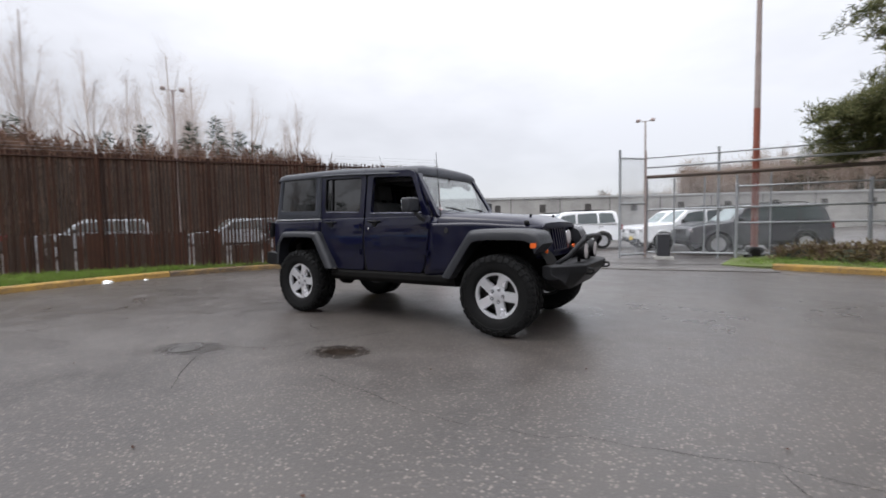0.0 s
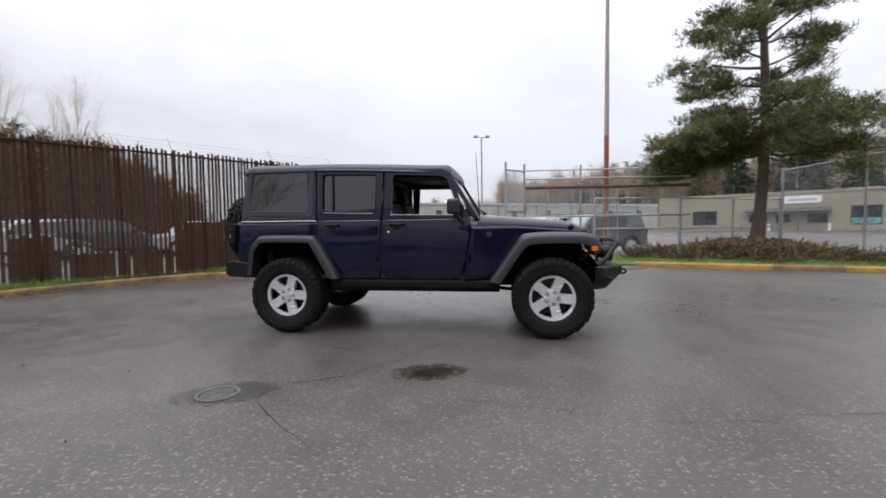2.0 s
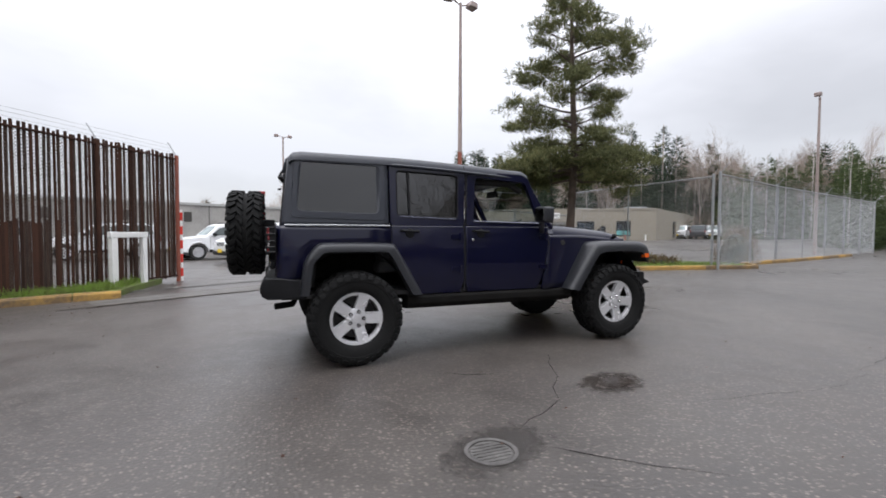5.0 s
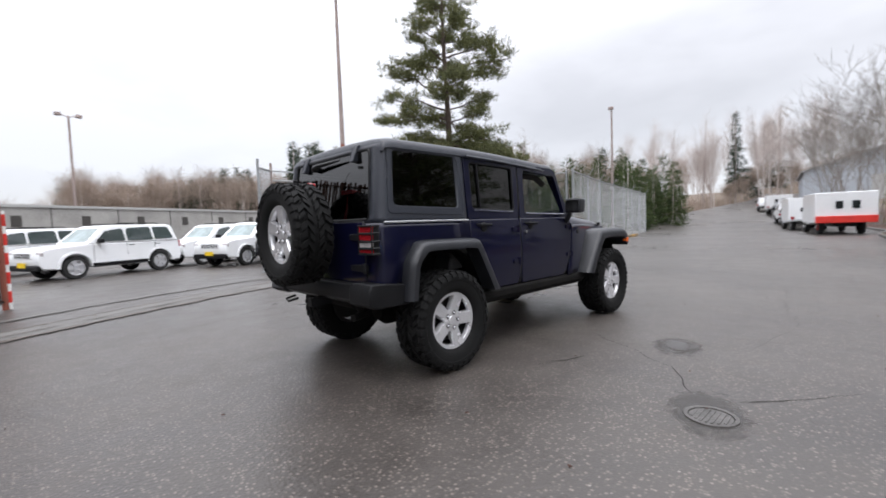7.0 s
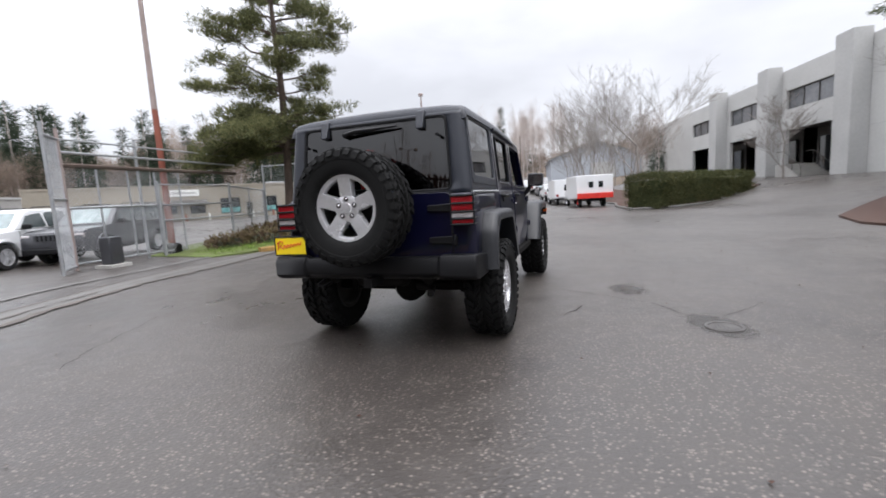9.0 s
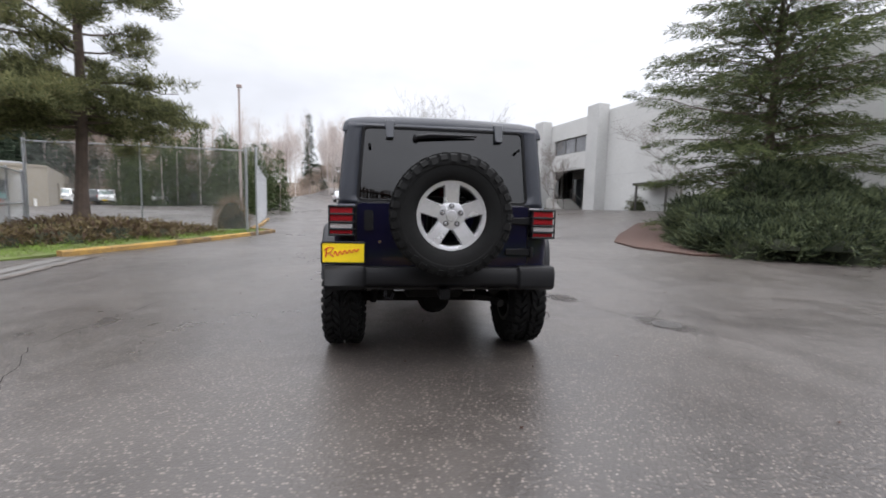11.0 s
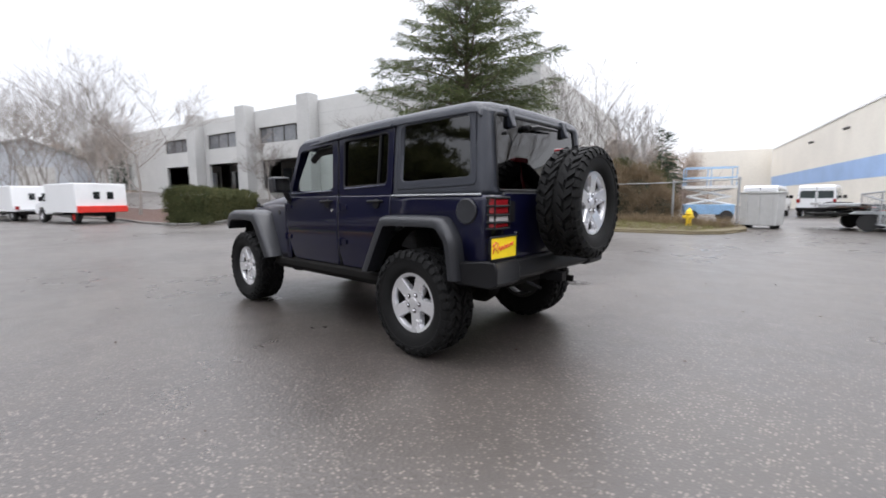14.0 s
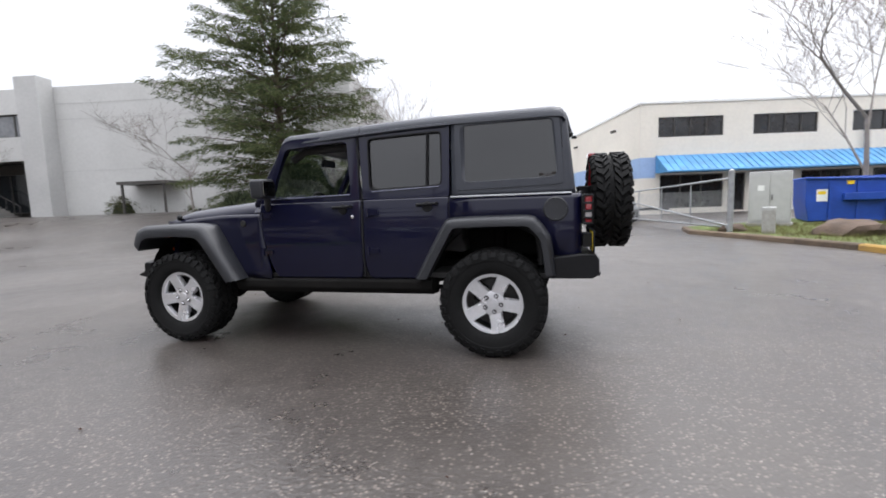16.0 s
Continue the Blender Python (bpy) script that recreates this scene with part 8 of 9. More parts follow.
def work_truck(label, box_len=3.6, stripe=True, pickup=False):
    """A white work truck with a box body behind the cab; the front is +x."""
    c = thing("work_truck", label, "truck")
    bm = bmesh.new()
    prism(bm, [(0.2, 0.5), (1.0, 0.5)] + arch(1.62, 0.44, 0.45) + [(2.2, 0.5), (2.45, 0.5), (2.5, 0.95), (2.35, 1.12), (1.45, 1.22), (0.95, 1.85), (0.2, 1.88)], "y", -0.92, 0.92, lambda x, y, z: (x, y * (1 - 0.14 * step(1.2, 1.85, z)), z))
    cab = part("cab", bm, M_WHITEPAINT, c, bevel=0.05, segments=3)
    for s in (1, -1):
        bm = bmesh.new()
        plate(bm, round_outline([(0.32, 1.25), (1.25, 1.25), (0.92, 1.74), (0.32, 1.76)], 0.05, 3), [], lambda u, v, w: (u, s * (0.92 * (1 - 0.14 * step(1.2, 1.85, v)) + 0.006 - w), v), 0.01)
        part("side_window", bm, M_PANE, cab)
        bm = bmesh.new()
        box(bm, 1.05, 1.17, s * 1.08 - 0.10, s * 1.08 + 0.10, 1.25, 1.52)
        part("door_mirror", bm, M_BLACK, cab, bevel=0.03)
        bm = bmesh.new()
        box(bm, 2.40, 2.52, s * 0.72 - 0.13, s * 0.72 + 0.13, 0.85, 1.02)
        part("headlamp", bm, M_LENS, cab, bevel=0.03)
    bm = bmesh.new()
    plate(bm, round_outline([(-0.72, 1.28), (0.72, 1.28), (0.66, 1.78), (-0.66, 1.78)], 0.05, 3), [], lambda u, v, w: (1.45 - (v - 1.22) * 0.79 + 0.012 - w, u, v), 0.01)
    part("windscreen", bm, M_PANE, cab)
    bm = bmesh.new()
    box(bm, 2.43, 2.56, -0.9, 0.9, 0.48, 0.70)
    part("front_bumper", bm, M_GALV, cab, bevel=0.03)
    back = 0.12 - box_len
    bm = bmesh.new()
    if pickup:
        box(bm, back, 0.12, -0.95, 0.95, 0.62, 1.25)
    else:
        box(bm, back, 0.12, -1.22, 1.22, 0.62, 2.20)
    body = part("box_body", bm, M_WHITEPAINT, c, "white box body", bevel=0.03)
    if not pickup:
        for y in (0.10, -0.55):
            bm = bmesh.new()
            box(bm, back - 0.02, back - 0.003, y, y + 0.30, 1.35, 1.75)
            part("rear_window", bm, M_PANE, body)
    bm = bmesh.new()
    box(bm, back - 0.12, back - 0.003, -1.2, 1.2 if stripe else 1.0, 0.62, 0.98 if stripe else 0.75)
    part("rear_bumper", bm, M_RED if stripe else M_GALV, body, "red rear bumper" if stripe else "", bevel=0.02)
    for y in (1.0, -1.0):
        bm = bmesh.new()
        box(bm, back - 0.03, back - 0.003, y - 0.1, y + 0.1, 0.75, 0.95)
        part("tail_lamp", bm, M_TAIL, body)
    for x in (1.62, back + 1.1):
        for s in (1, -1):
            bm = bmesh.new()
            m = Matrix.Translation((x, s * 0.82, 0.39)) @ Matrix.Rotation(-s * math.pi / 2, 4, "X")
            lathe(bm, [(0.2, -0.12), (0.36, -0.12), (0.39, -0.07), (0.39, 0.07), (0.36, 0.12), (0.2, 0.12)], 22, m, False)
            wheel = part("wheel", bm, M_TYREFAR, c)
            bm = bmesh.new()
            lathe(bm, [(0.21, 0.10), (0.19, 0.03), (0.08, 0.05), (0.06, 0.12), (0.0, 0.12)], 18, m, False)
            part("rim", bm, M_RED if stripe and x < 0 else M_ALLOYFAR, wheel)
    bm = bmesh.new()
    box(bm, back + 0.1, 2.3, -0.45, 0.45, 0.42, 0.615)
    part("chassis", bm, M_BLACK, c)
    return c


def park(x, y, heading):
    return pose(x, y, ground_height(x, y), 0, 0, heading)


white_suv = suv(M_WHITEPAINT, "white sport utility vehicle with yellow dealer card", plate_mat=M_YELLOW)
white_suv.matrix_basis = park(-2.2, 15.1, 205)
tagged(white_suv, group="parked white suvs")
for x, y, hd in ((2.7, 14.7, 205), (-4.6, 18.6, 205), (1.9, 17.3, 205), (-9.6, 19.2, 203)):
    copy_thing(white_suv, park(x, y, hd))
dark_suv = suv(M_DARKPAINT, "charcoal sport utility vehicle parked behind the gate")
dark_suv.matrix_basis = park(4.45, 13.35, 204)
silver_suv = suv(M_SILVERPAINT, "silver sport utility vehicle parked behind the slatted fence")
silver_suv.matrix_basis = park(-17.5, 8.5, 250)
tagged(silver_suv, group="cars behind the slatted fence")
copy_thing(silver_suv, park(-19.5, 3.0, 252))
copy_thing(silver_suv, park(-14.5, 14.0, 248))
copy_thing(white_suv, park(-12.5, 17.0, 66))
for x, y, hd in ((-21.5, -1.5, 250), (-16.5, 11.2, 70)):
    tagged(copy_thing(dark_suv, park(x, y, hd)), "charcoal sport utility vehicle parked behind the slatted fence", group="cars behind the slatted fence")
truck = work_truck("white work truck with box body and red rear bumper")
truck.matrix_basis = park(29.6, -1.0, 14)
second = work_truck("white work truck with plain box body", 3.2, False)
second.matrix_basis = park(36.6, 1.0, 15)
third = work_truck("white pickup truck at the roadside", 2.3, False, True)
third.matrix_basis = park(43.4, 2.5, 15)
copy_thing(second, park(62, 6.2, 12))
copy_thing(third, park(70, 8.6, 12))
copy_thing(dark_suv, park(55.0, 4.6, 192))
for x, y, hd in ((44.3, 34.0, 208), (46.3, 31.0, 206), (48.6, 26.6, 204)):
    copy_thing(white_suv, park(x, y, hd))
for x, y, hd in ((45.5, 32.2, 28), (50.1, 23.2, 22)):
    tagged(copy_thing(dark_suv, park(x, y, hd)), "charcoal sport utility vehicle at the far end of the lot")
for x, y, hd in ((56.5, 33.6, 20), (58.8, 31.2, 22), (61.0, 27.5, 205)):
    copy_thing(white_suv, park(x, y, hd))
copy_thing(silver_suv, park(59.5, 35.5, 200))


def van(label):
    """A tall panelled van with two rear doors; the front is +x."""
    c = thing("van", label, "van")
    side = [(-2.45, 0.42), (-1.85, 0.42)] + arch(-1.4, 0.40, 0.40) + [(-0.95, 0.40), (1.1, 0.40)] + arch(1.55, 0.40, 0.40) + [(2.0, 0.42), (2.45, 0.45), (2.5, 0.85), (2.35, 1.08), (1.75, 1.22), (1.15, 1.92), (0.8, 2.02), (-2.35, 2.04), (-2.46, 1.90)]
    bm = bmesh.new()
    prism(bm, side, "y", -0.98, 0.98, lambda x, y, z: (x, y * (1 - 0.11 * step(1.1, 2.05, z)), z))
    body = part("body", bm, M_WHITEPAINT, c, bevel=0.06, segments=3)
    for s in (1, -1):
        bm = bmesh.new()
        plate(bm, round_outline([(s * 0.06, 1.22), (s * 0.82, 1.22), (s * 0.78, 1.86), (s * 0.06, 1.86)], 0.05, 3), [], lambda u, v, w: (-2.468 + 0.02 * (v - 1.2) + w, u, v), 0.01)
        part("rear_window", bm, M_CARPANE, body)
        bm = bmesh.new()
        box(bm, -2.50, -2.40, s * 0.87 - 0.09, s * 0.87 + 0.09, 0.92, 1.18)
        part("tail_lamp", bm, M_TAIL, body, bevel=0.02)
        for x0, x1 in ((-2.1, -0.95), (-0.8, 0.3), (0.42, 1.35)):
            bm = bmesh.new()
            plate(bm, round_outline([(x0, 1.24), (x1, 1.24), (x1 - (0.25 if x1 > 1 else 0), 1.84), (x0, 1.84)], 0.06, 3), [], lambda u, v, w: (u, s * (0.98 * (1 - 0.11 * step(1.1, 2.05, v)) + 0.006 - w), v), 0.01)
            part("side_window", bm, M_CARPANE, body)
        bm = bmesh.new()
        box(bm, 1.2, 1.33, s * 1.10 - 0.10, s * 1.10 + 0.10, 1.2, 1.42)
        part("door_mirror", bm, M_BLACK, body, bevel=0.03)
        for x in (-1.4, 1.55):
            bm = bmesh.new()
            mm = Matrix.Translation((x, s * 0.86, 0.36)) @ Matrix.Rotation(-s * math.pi / 2, 4, "X")
            lathe(bm, [(0.2, -0.11), (0.33, -0.11), (0.36, -0.06), (0.36, 0.06), (0.33, 0.11), (0.2, 0.11)], 22, mm, False)
            wheel = part("wheel", bm, M_TYREFAR, c)
            bm = bmesh.new()
            lathe(bm, [(0.21, 0.10), (0.19, 0.03), (0.08, 0.05), (0.06, 0.10), (0.0, 0.10)], 18, mm, False)
            part("rim", bm, M_ALLOYFAR, wheel)
    bm = bmesh.new()
    box(bm, -2.56, -2.44, -0.95, 0.95, 0.42, 0.62)
    part("rear_bumper", bm, M_BLACK, body, bevel=0.03)
    bm = bmesh.new()
    box(bm, -2.476, -2.46, -0.012, 0.012, 0.65, 1.95)
    part("door_gap", bm, M_SEAM, body)
    bm = bmesh.new()
    box(bm, -2.485, -2.462, -0.26, 0.26, 0.80, 0.94)
    part("plate_recess", bm, M_GREYWALL2, body)
    bm = bmesh.new()
    box(bm, -2.3, 2.3, -0.5, 0.5, 0.28, 0.415)
    part("chassis", bm, M_BLACK, c)
    return c


first_van = van("white passenger van parked with its rear to the fence")
first_van.matrix_basis = park(-0.7, -30.6, 266) @ Matrix.Scale(0.92, 4)
tagged(first_van, group="white vans by the warehouse")
copy_thing(first_van, park(-3.2, -32.0, 266))


def flatbed():
    """A low trailer loaded with scrap metal and boards."""
    c = thing("flatbed_trailer", "low flatbed trailer loaded with scrap and red panels", "trailer", park(-5.0, -18.9, 12))
    r = random.Random(6)
    bm = bmesh.new()
    box(bm, -1.9, 1.9, -0.9, 0.9, 0.52, 0.62)
    box(bm, -2.6, -1.9, -0.05, 0.05, 0.50, 0.58)
    part("deck", bm, M_UNDER, c, bevel=0.01)
    for x in (-0.45, 0.45):
        for s in (1, -1):
            bm = bmesh.new()
            lathe(bm, [(0.12, -0.09), (0.29, -0.09), (0.31, 0.0), (0.29, 0.09), (0.12, 0.09)], 18, Matrix.Translation((x, s * 1.0, 0.31)) @ Matrix.Rotation(-s * math.pi / 2, 4, "X"))
            part("wheel", bm, M_TYREFAR, c)
    for s in (1, -1):
        bm = bmesh.new()
        prism(bm, [(-0.95, 0.60), (-0.80, 0.70), (0.80, 0.70), (0.95, 0.60)], "y", s * 0.91, s * 1.12)
        part("mudguard", bm, M_GALV, c)
    for k in range(16):
        mat = (M_RED, M_UNDER, M_GALV, M_UNDER, M_BARK, M_BLACK)[k % 6]
        bm = bmesh.new()
        lx, ly, lz = r.uniform(0.2, 0.65), r.uniform(0.10, 0.30), r.uniform(0.03, 0.14)
        box(bm, -lx, lx, -ly, ly, -lz / 2, lz / 2)
        part("scrap_piece", bm, mat, c, bevel=0.01, at=pose(r.uniform(-1.2, 1.2), r.uniform(-0.5, 0.5), 0.66 + 0.018 * k, r.uniform(-6, 6), r.uniform(-6, 6), r.uniform(-40, 40)))


flatbed()


def steel_bin():
    c = thing("steel_bin", "plain grey steel storage bin beside the drive", "bin", park(-1.75, -17.9, -8))
    bm = bmesh.new()
    prism(bm, [(-0.60, 0.12), (0.60, 0.12), (0.63, 1.35), (-0.63, 1.35)], "y", -0.5, 0.5)
    body = part("body", bm, M_GREYWALL2, c, bevel=0.02)
    bm = bmesh.new()
    box(bm, -0.66, 0.66, -0.53, 0.53, 1.353, 1.42)
    part("lid", bm, M_GREYWALL2, body, bevel=0.015)
    for x in (-0.4, 0.0, 0.4):
        bm = bmesh.new()
        box(bm, x - 0.04, x + 0.04, 0.503, 0.54, 0.15, 1.33)
        part("rib", bm, M_GREYWALL2, body)
    for x in (-0.45, 0.45):
        bm = bmesh.new()
        box(bm, x - 0.06, x + 0.06, -0.45, 0.45, -0.05, 0.117)
        part("skid", bm, M_UNDER, c)


steel_bin()


def gate_motor():
    c = thing("gate_motor", "dark grey gate motor cabinet beside the sliding gate", "gate motor", park(2.15, 9.65, 8))
    bm = bmesh.new()
    box(bm, -0.18, 0.18, -0.16, 0.16, 0.08, 0.76)
    body = part("housing", bm, M_DARKPAINT, c, bevel=0.03)
    bm = bmesh.new()
    box(bm, -0.14, 0.14, -0.168, -0.162, 0.18, 0.62)
    part("door", bm, M_DARKPAINT, body, bevel=0.004)
    bm = bmesh.new()
    box(bm, -0.28, 0.28, -0.25, 0.25, -0.05, 0.077)
    part("plinth", bm, M_CONCRETE, c, bevel=0.01)


gate_motor()


# ---- yard furniture ----
def skip():
    c = thing("skip_bin", "blue steel skip bin with white and yellow stickers", "skip", pose(-10.6, -14.0, 0.1, 0, 0, 166))
    bm = bmesh.new()
    prism(bm, [(0.0, 0.05), (2.2, 0.05), (2.45, 1.0), (2.3, 1.42), (-0.12, 1.50), (-0.1, 0.6)], "y", -0.9, 0.9)
    body = part("body", bm, M_BLUEPAINT, c, bevel=0.02)
    for x in (0.5, 1.2, 1.9):
        bm = bmesh.new()
        for s in (1, -1):
            box(bm, x, x + 0.09, min(s * 0.903, s * 0.96), max(s * 0.903, s * 0.96), 0.08, 1.35)
        part("rib", bm, M_BLUEPAINT, body)
    bm = bmesh.new()
    tube(bm, [(-0.1, -0.93, 1.5), (2.35, -0.93, 1.42), (2.35, 0.93, 1.42), (-0.1, 0.93, 1.5)], 0.05, 6, closed=True)
    part("top_rim", bm, M_BLUEPAINT, body)
    bm = bmesh.new()
    box(bm, -0.05, 2.25, -0.85, 0.85, 1.47, 1.52)
    part("lid", bm, M_BLUEPAINT, body, bevel=0.01)
    for s in (1, -1):
        bm = bmesh.new()
        box(bm, 0.85, 1.9, min(s * 0.905, s * 1.12), max(s * 0.905, s * 1.12), 0.75, 0.98)
        part("fork_pocket", bm, M_BLUEPAINT, body, bevel=0.01)
        bm = bmesh.new()
        box(bm, 0.18, 0.47, min(s * 0.906, s * 0.912), max(s * 0.906, s * 0.912), 0.72, 1.12)
        note = part("sticker", bm, M_WHITE, body, "white sticker with coloured bars")
        bm = bmesh.new()
        box(bm, 0.21, 0.42, min(s * 0.913, s * 0.916), max(s * 0.913, s * 0.916), 0.95, 1.06)
        part("sticker_bar", bm, M_YELLOW, note)
        bm = bmesh.new()
        box(bm, 0.95, 1.12, min(s * 0.906, s * 0.912), max(s * 0.906, s * 0.912), 1.26, 1.38)
        part("sticker", bm, M_YELLOW, body, "yellow sticker")


skip()


def utility_box():
    c = thing("utility_cabinet", "pale grey steel utility cabinet on a plinth", "cabinet", pose(-8.75, -12.0, 0.1, 0, 0, -24))
    bm = bmesh.new()
    box(bm, -0.55, 0.55, -0.3, 0.3, 0.12, 1.75)
    body = part("body", bm, M_GREYWALL2, c, bevel=0.02)
    bm = bmesh.new()
    box(bm, -0.6, 0.6, -0.36, 0.36, -0.1, 0.117)
    part("plinth", bm, M_CONCRETE, c)
    for s in (1, -1):
        bm = bmesh.new()
        box(bm, -0.5, -0.01, min(s * 0.303, s * 0.318), max(s * 0.303, s * 0.318), 0.2, 1.68)
        door = part("door", bm, M_GREYWALL2, body, bevel=0.006)
        bm = bmesh.new()
        box(bm, 0.01, 0.5, min(s * 0.303, s * 0.318), max(s * 0.303, s * 0.318), 0.2, 1.68)
        part("door", bm, M_GREYWALL2, body, bevel=0.006)
        bm = bmesh.new()
        box(bm, -0.07, -0.04, min(s * 0.32, s * 0.345), max(s * 0.32, s * 0.345), 0.85, 1.0)
        part("handle", bm, M_FRAME, door)
        bm = bmesh.new()
        box(bm, 0.15, 0.32, min(s * 0.3195, s * 0.3225), max(s * 0.3195, s * 0.3225), 1.15, 1.32)
        part("notice", bm, M_WHITE, body)


utility_box()


def bollard(x, y, r=0.15, high=0.72):
    c = thing("concrete_bollard", "stout pale concrete bollard at the kerb", "bollard", pose(x, y, 0.08))
    bm = bmesh.new()
    lathe(bm, [(r, -0.1), (r, high - 0.03), (r - 0.03, high), (0, high)], 20, None, False)
    part("shaft", bm, M_CONCRETE, c)
    bm = bmesh.new()
    lathe(bm, [(r + 0.012, high - 0.09), (r + 0.012, high - 0.005), (r - 0.01, high + 0.012)], 20)
    part("cap", bm, M_GREYWALL2, c)


bollard(-7.5, -9.05)


def hydrant(x, y):
    c = thing("fire_hydrant", "yellow fire hydrant on the verge", "hydrant", pose(x, y, 0.08))
    bm = bmesh.new()
    lathe(bm, [(0.16, 0), (0.16, 0.04), (0.11, 0.05), (0.11, 0.45), (0.15, 0.47), (0.15, 0.51), (0.12, 0.53), (0.11, 0.60), (0.06, 0.67), (0.035, 0.68), (0.03, 0.73), (0, 0.735)], 18, None, False)
    part("barrel", bm, M_YELLOW, c)
    for a in (0, 120, 240):
        bm = bmesh.new()
        m = Matrix.Rotation(radians(a), 4, "Z") @ Matrix.Translation((0.10, 0, 0.36)) @ Matrix.Rotation(math.pi / 2, 4, "Y")
        lathe(bm, [(0.06, 0), (0.06, 0.07), (0.07, 0.075), (0.07, 0.11), (0.02, 0.12), (0.02, 0.15)], 12, m)
        part("outlet", bm, M_YELLOW, c)


hydrant(0.45, -16.3)


def boulder(x, y, s, seed, label="rounded brown dirt mound on the grass"):
    bm = bmesh.new()
    bmesh.ops.create_icosphere(bm, subdivisions=3, radius=1)
    for v in bm.verts:
        n = noise.noise(v.co * 1.3 + Vector((seed, 0, 0))) * 0.35 + noise.noise(v.co * 3.5 + Vector((0, seed, 0))) * 0.10
        v.co = v.co * (1 + n)
        v.co = Vector((v.co.x * s * 1.3, v.co.y * s, max(v.co.z, -0.4) * s * 0.7))
    tagged(part("boulder", bm, material("brown_soil_and_stone", (0.13, 0.09, 0.065), 0.9, scale=3, fine=30, second=(0.06, 0.043, 0.033), bump=0.02, bump_scale=18), at=pose(x, y, 0.15)), label, "boulder")


# this one stands for a heap of soil, built as a boulder shape
boulder(-8.9, -8.2, 0.55, 2.0)
boulder(-6.95, -9.9, 0.28, 5.0, "small rough stone beside the gate post")


def marker_post(x, y):
    c = thing("marker_post", "short white utility marker post on the verge", "post", pose(x, y, 0.08))
    bm = bmesh.new()
    box(bm, -0.09, 0.09, -0.05, 0.05, 0, 0.95)
    part("post", bm, M_WHITE, c, bevel=0.015)
    bm = bmesh.new()
    box(bm, -0.06, 0.06, -0.056, -0.0525, 0.65, 0.85)
    part("notice", bm, M_GREYWALL2, c)


marker_post(6.15, -18.4)


def tow_rig():
    """A light blue and white machine seen behind the fence."""
    c = thing("scissor_lift", "white and light blue scissor lift parked behind the fence", "machine", pose(1.0, -22.5, 0, 0, 0, 20))
    bm = bmesh.new()
    box(bm, -1.1, 1.1, -0.5, 0.5, 0.35, 0.85)
    part("base", bm, M_LIGHTBLUE, c, bevel=0.03)
    for k in range(2):
        for s in (1, -1):
            bm = bmesh.new()
            tube(bm, [(-0.95, s * 0.3, 0.85 + 0.4 * k), (0.95, s * 0.3, 1.25 + 0.4 * k)], 0.05, 6)
            tube(bm, [(0.95, s * 0.3, 0.85 + 0.4 * k), (-0.95, s * 0.3, 1.25 + 0.4 * k)], 0.05, 6)
            part("scissor_arm", bm, M_WHITE, c)
    bm = bmesh.new()
    box(bm, -1.15, 1.15, -0.55, 0.55, 1.66, 1.80)
    part("platform", bm, M_WHITE, c)
    bm = bmesh.new()
    for z in (2.2, 2.7):
        tube(bm, [(-1.1, -0.5, z), (1.1, -0.5, z), (1.1, 0.5, z), (-1.1, 0.5, z)], 0.025, 6, closed=True)
    for x in (-1.1, 0, 1.1):
        for y in (-0.5, 0.5):
            tube(bm, [(x, y, 1.8), (x, y, 2.7)], 0.022, 6)
    part("guard_rail", bm, M_LIGHTBLUE, c)
    for x in (-0.75, 0.75):
        for s in (1, -1):
            bm = bmesh.new()
            lathe(bm, [(0.1, -0.08), (0.28, -0.08), (0.28, 0.08), (0.1, 0.08)], 16, Matrix.Translation((x, s * 0.52, 0.28)) @ Matrix.Rotation(math.pi / 2, 4, "X"))
            part("wheel", bm, M_TYREFAR, c)


tow_rig()


# ---- marks on the yard ----
def manhole(x, y):
    c = thing("manhole_cover", "round ribbed iron manhole cover in patched asphalt", "manhole", pose(x, y, 0), "", "structure")
    iron = material("worn_iron", (0.085, 0.080, 0.076), 0.58, metal=0.2, scale=8, fine=60, vary=0.3, bump=0.003, bump_scale=60)
    bm = bmesh.new()
    lathe(bm, [(0.125, -0.02), (0.125, 0.008), (0.148, 0.010), (0.152, -0.02)], 36)
    part("frame", bm, iron, c)
    bm = bmesh.new()
    lathe(bm, [(0.0, 0.004), (0.118, 0.004), (0.121, -0.02)], 36, None, False)
    for k in range(-3, 4):
        w = math.sqrt(max(0.0, 0.108 ** 2 - (k * 0.03) ** 2))
        box(bm, -w, w, k * 0.03 - 0.006, k * 0.03 + 0.006, 0.004, 0.008)
    part("cover", bm, iron, c)


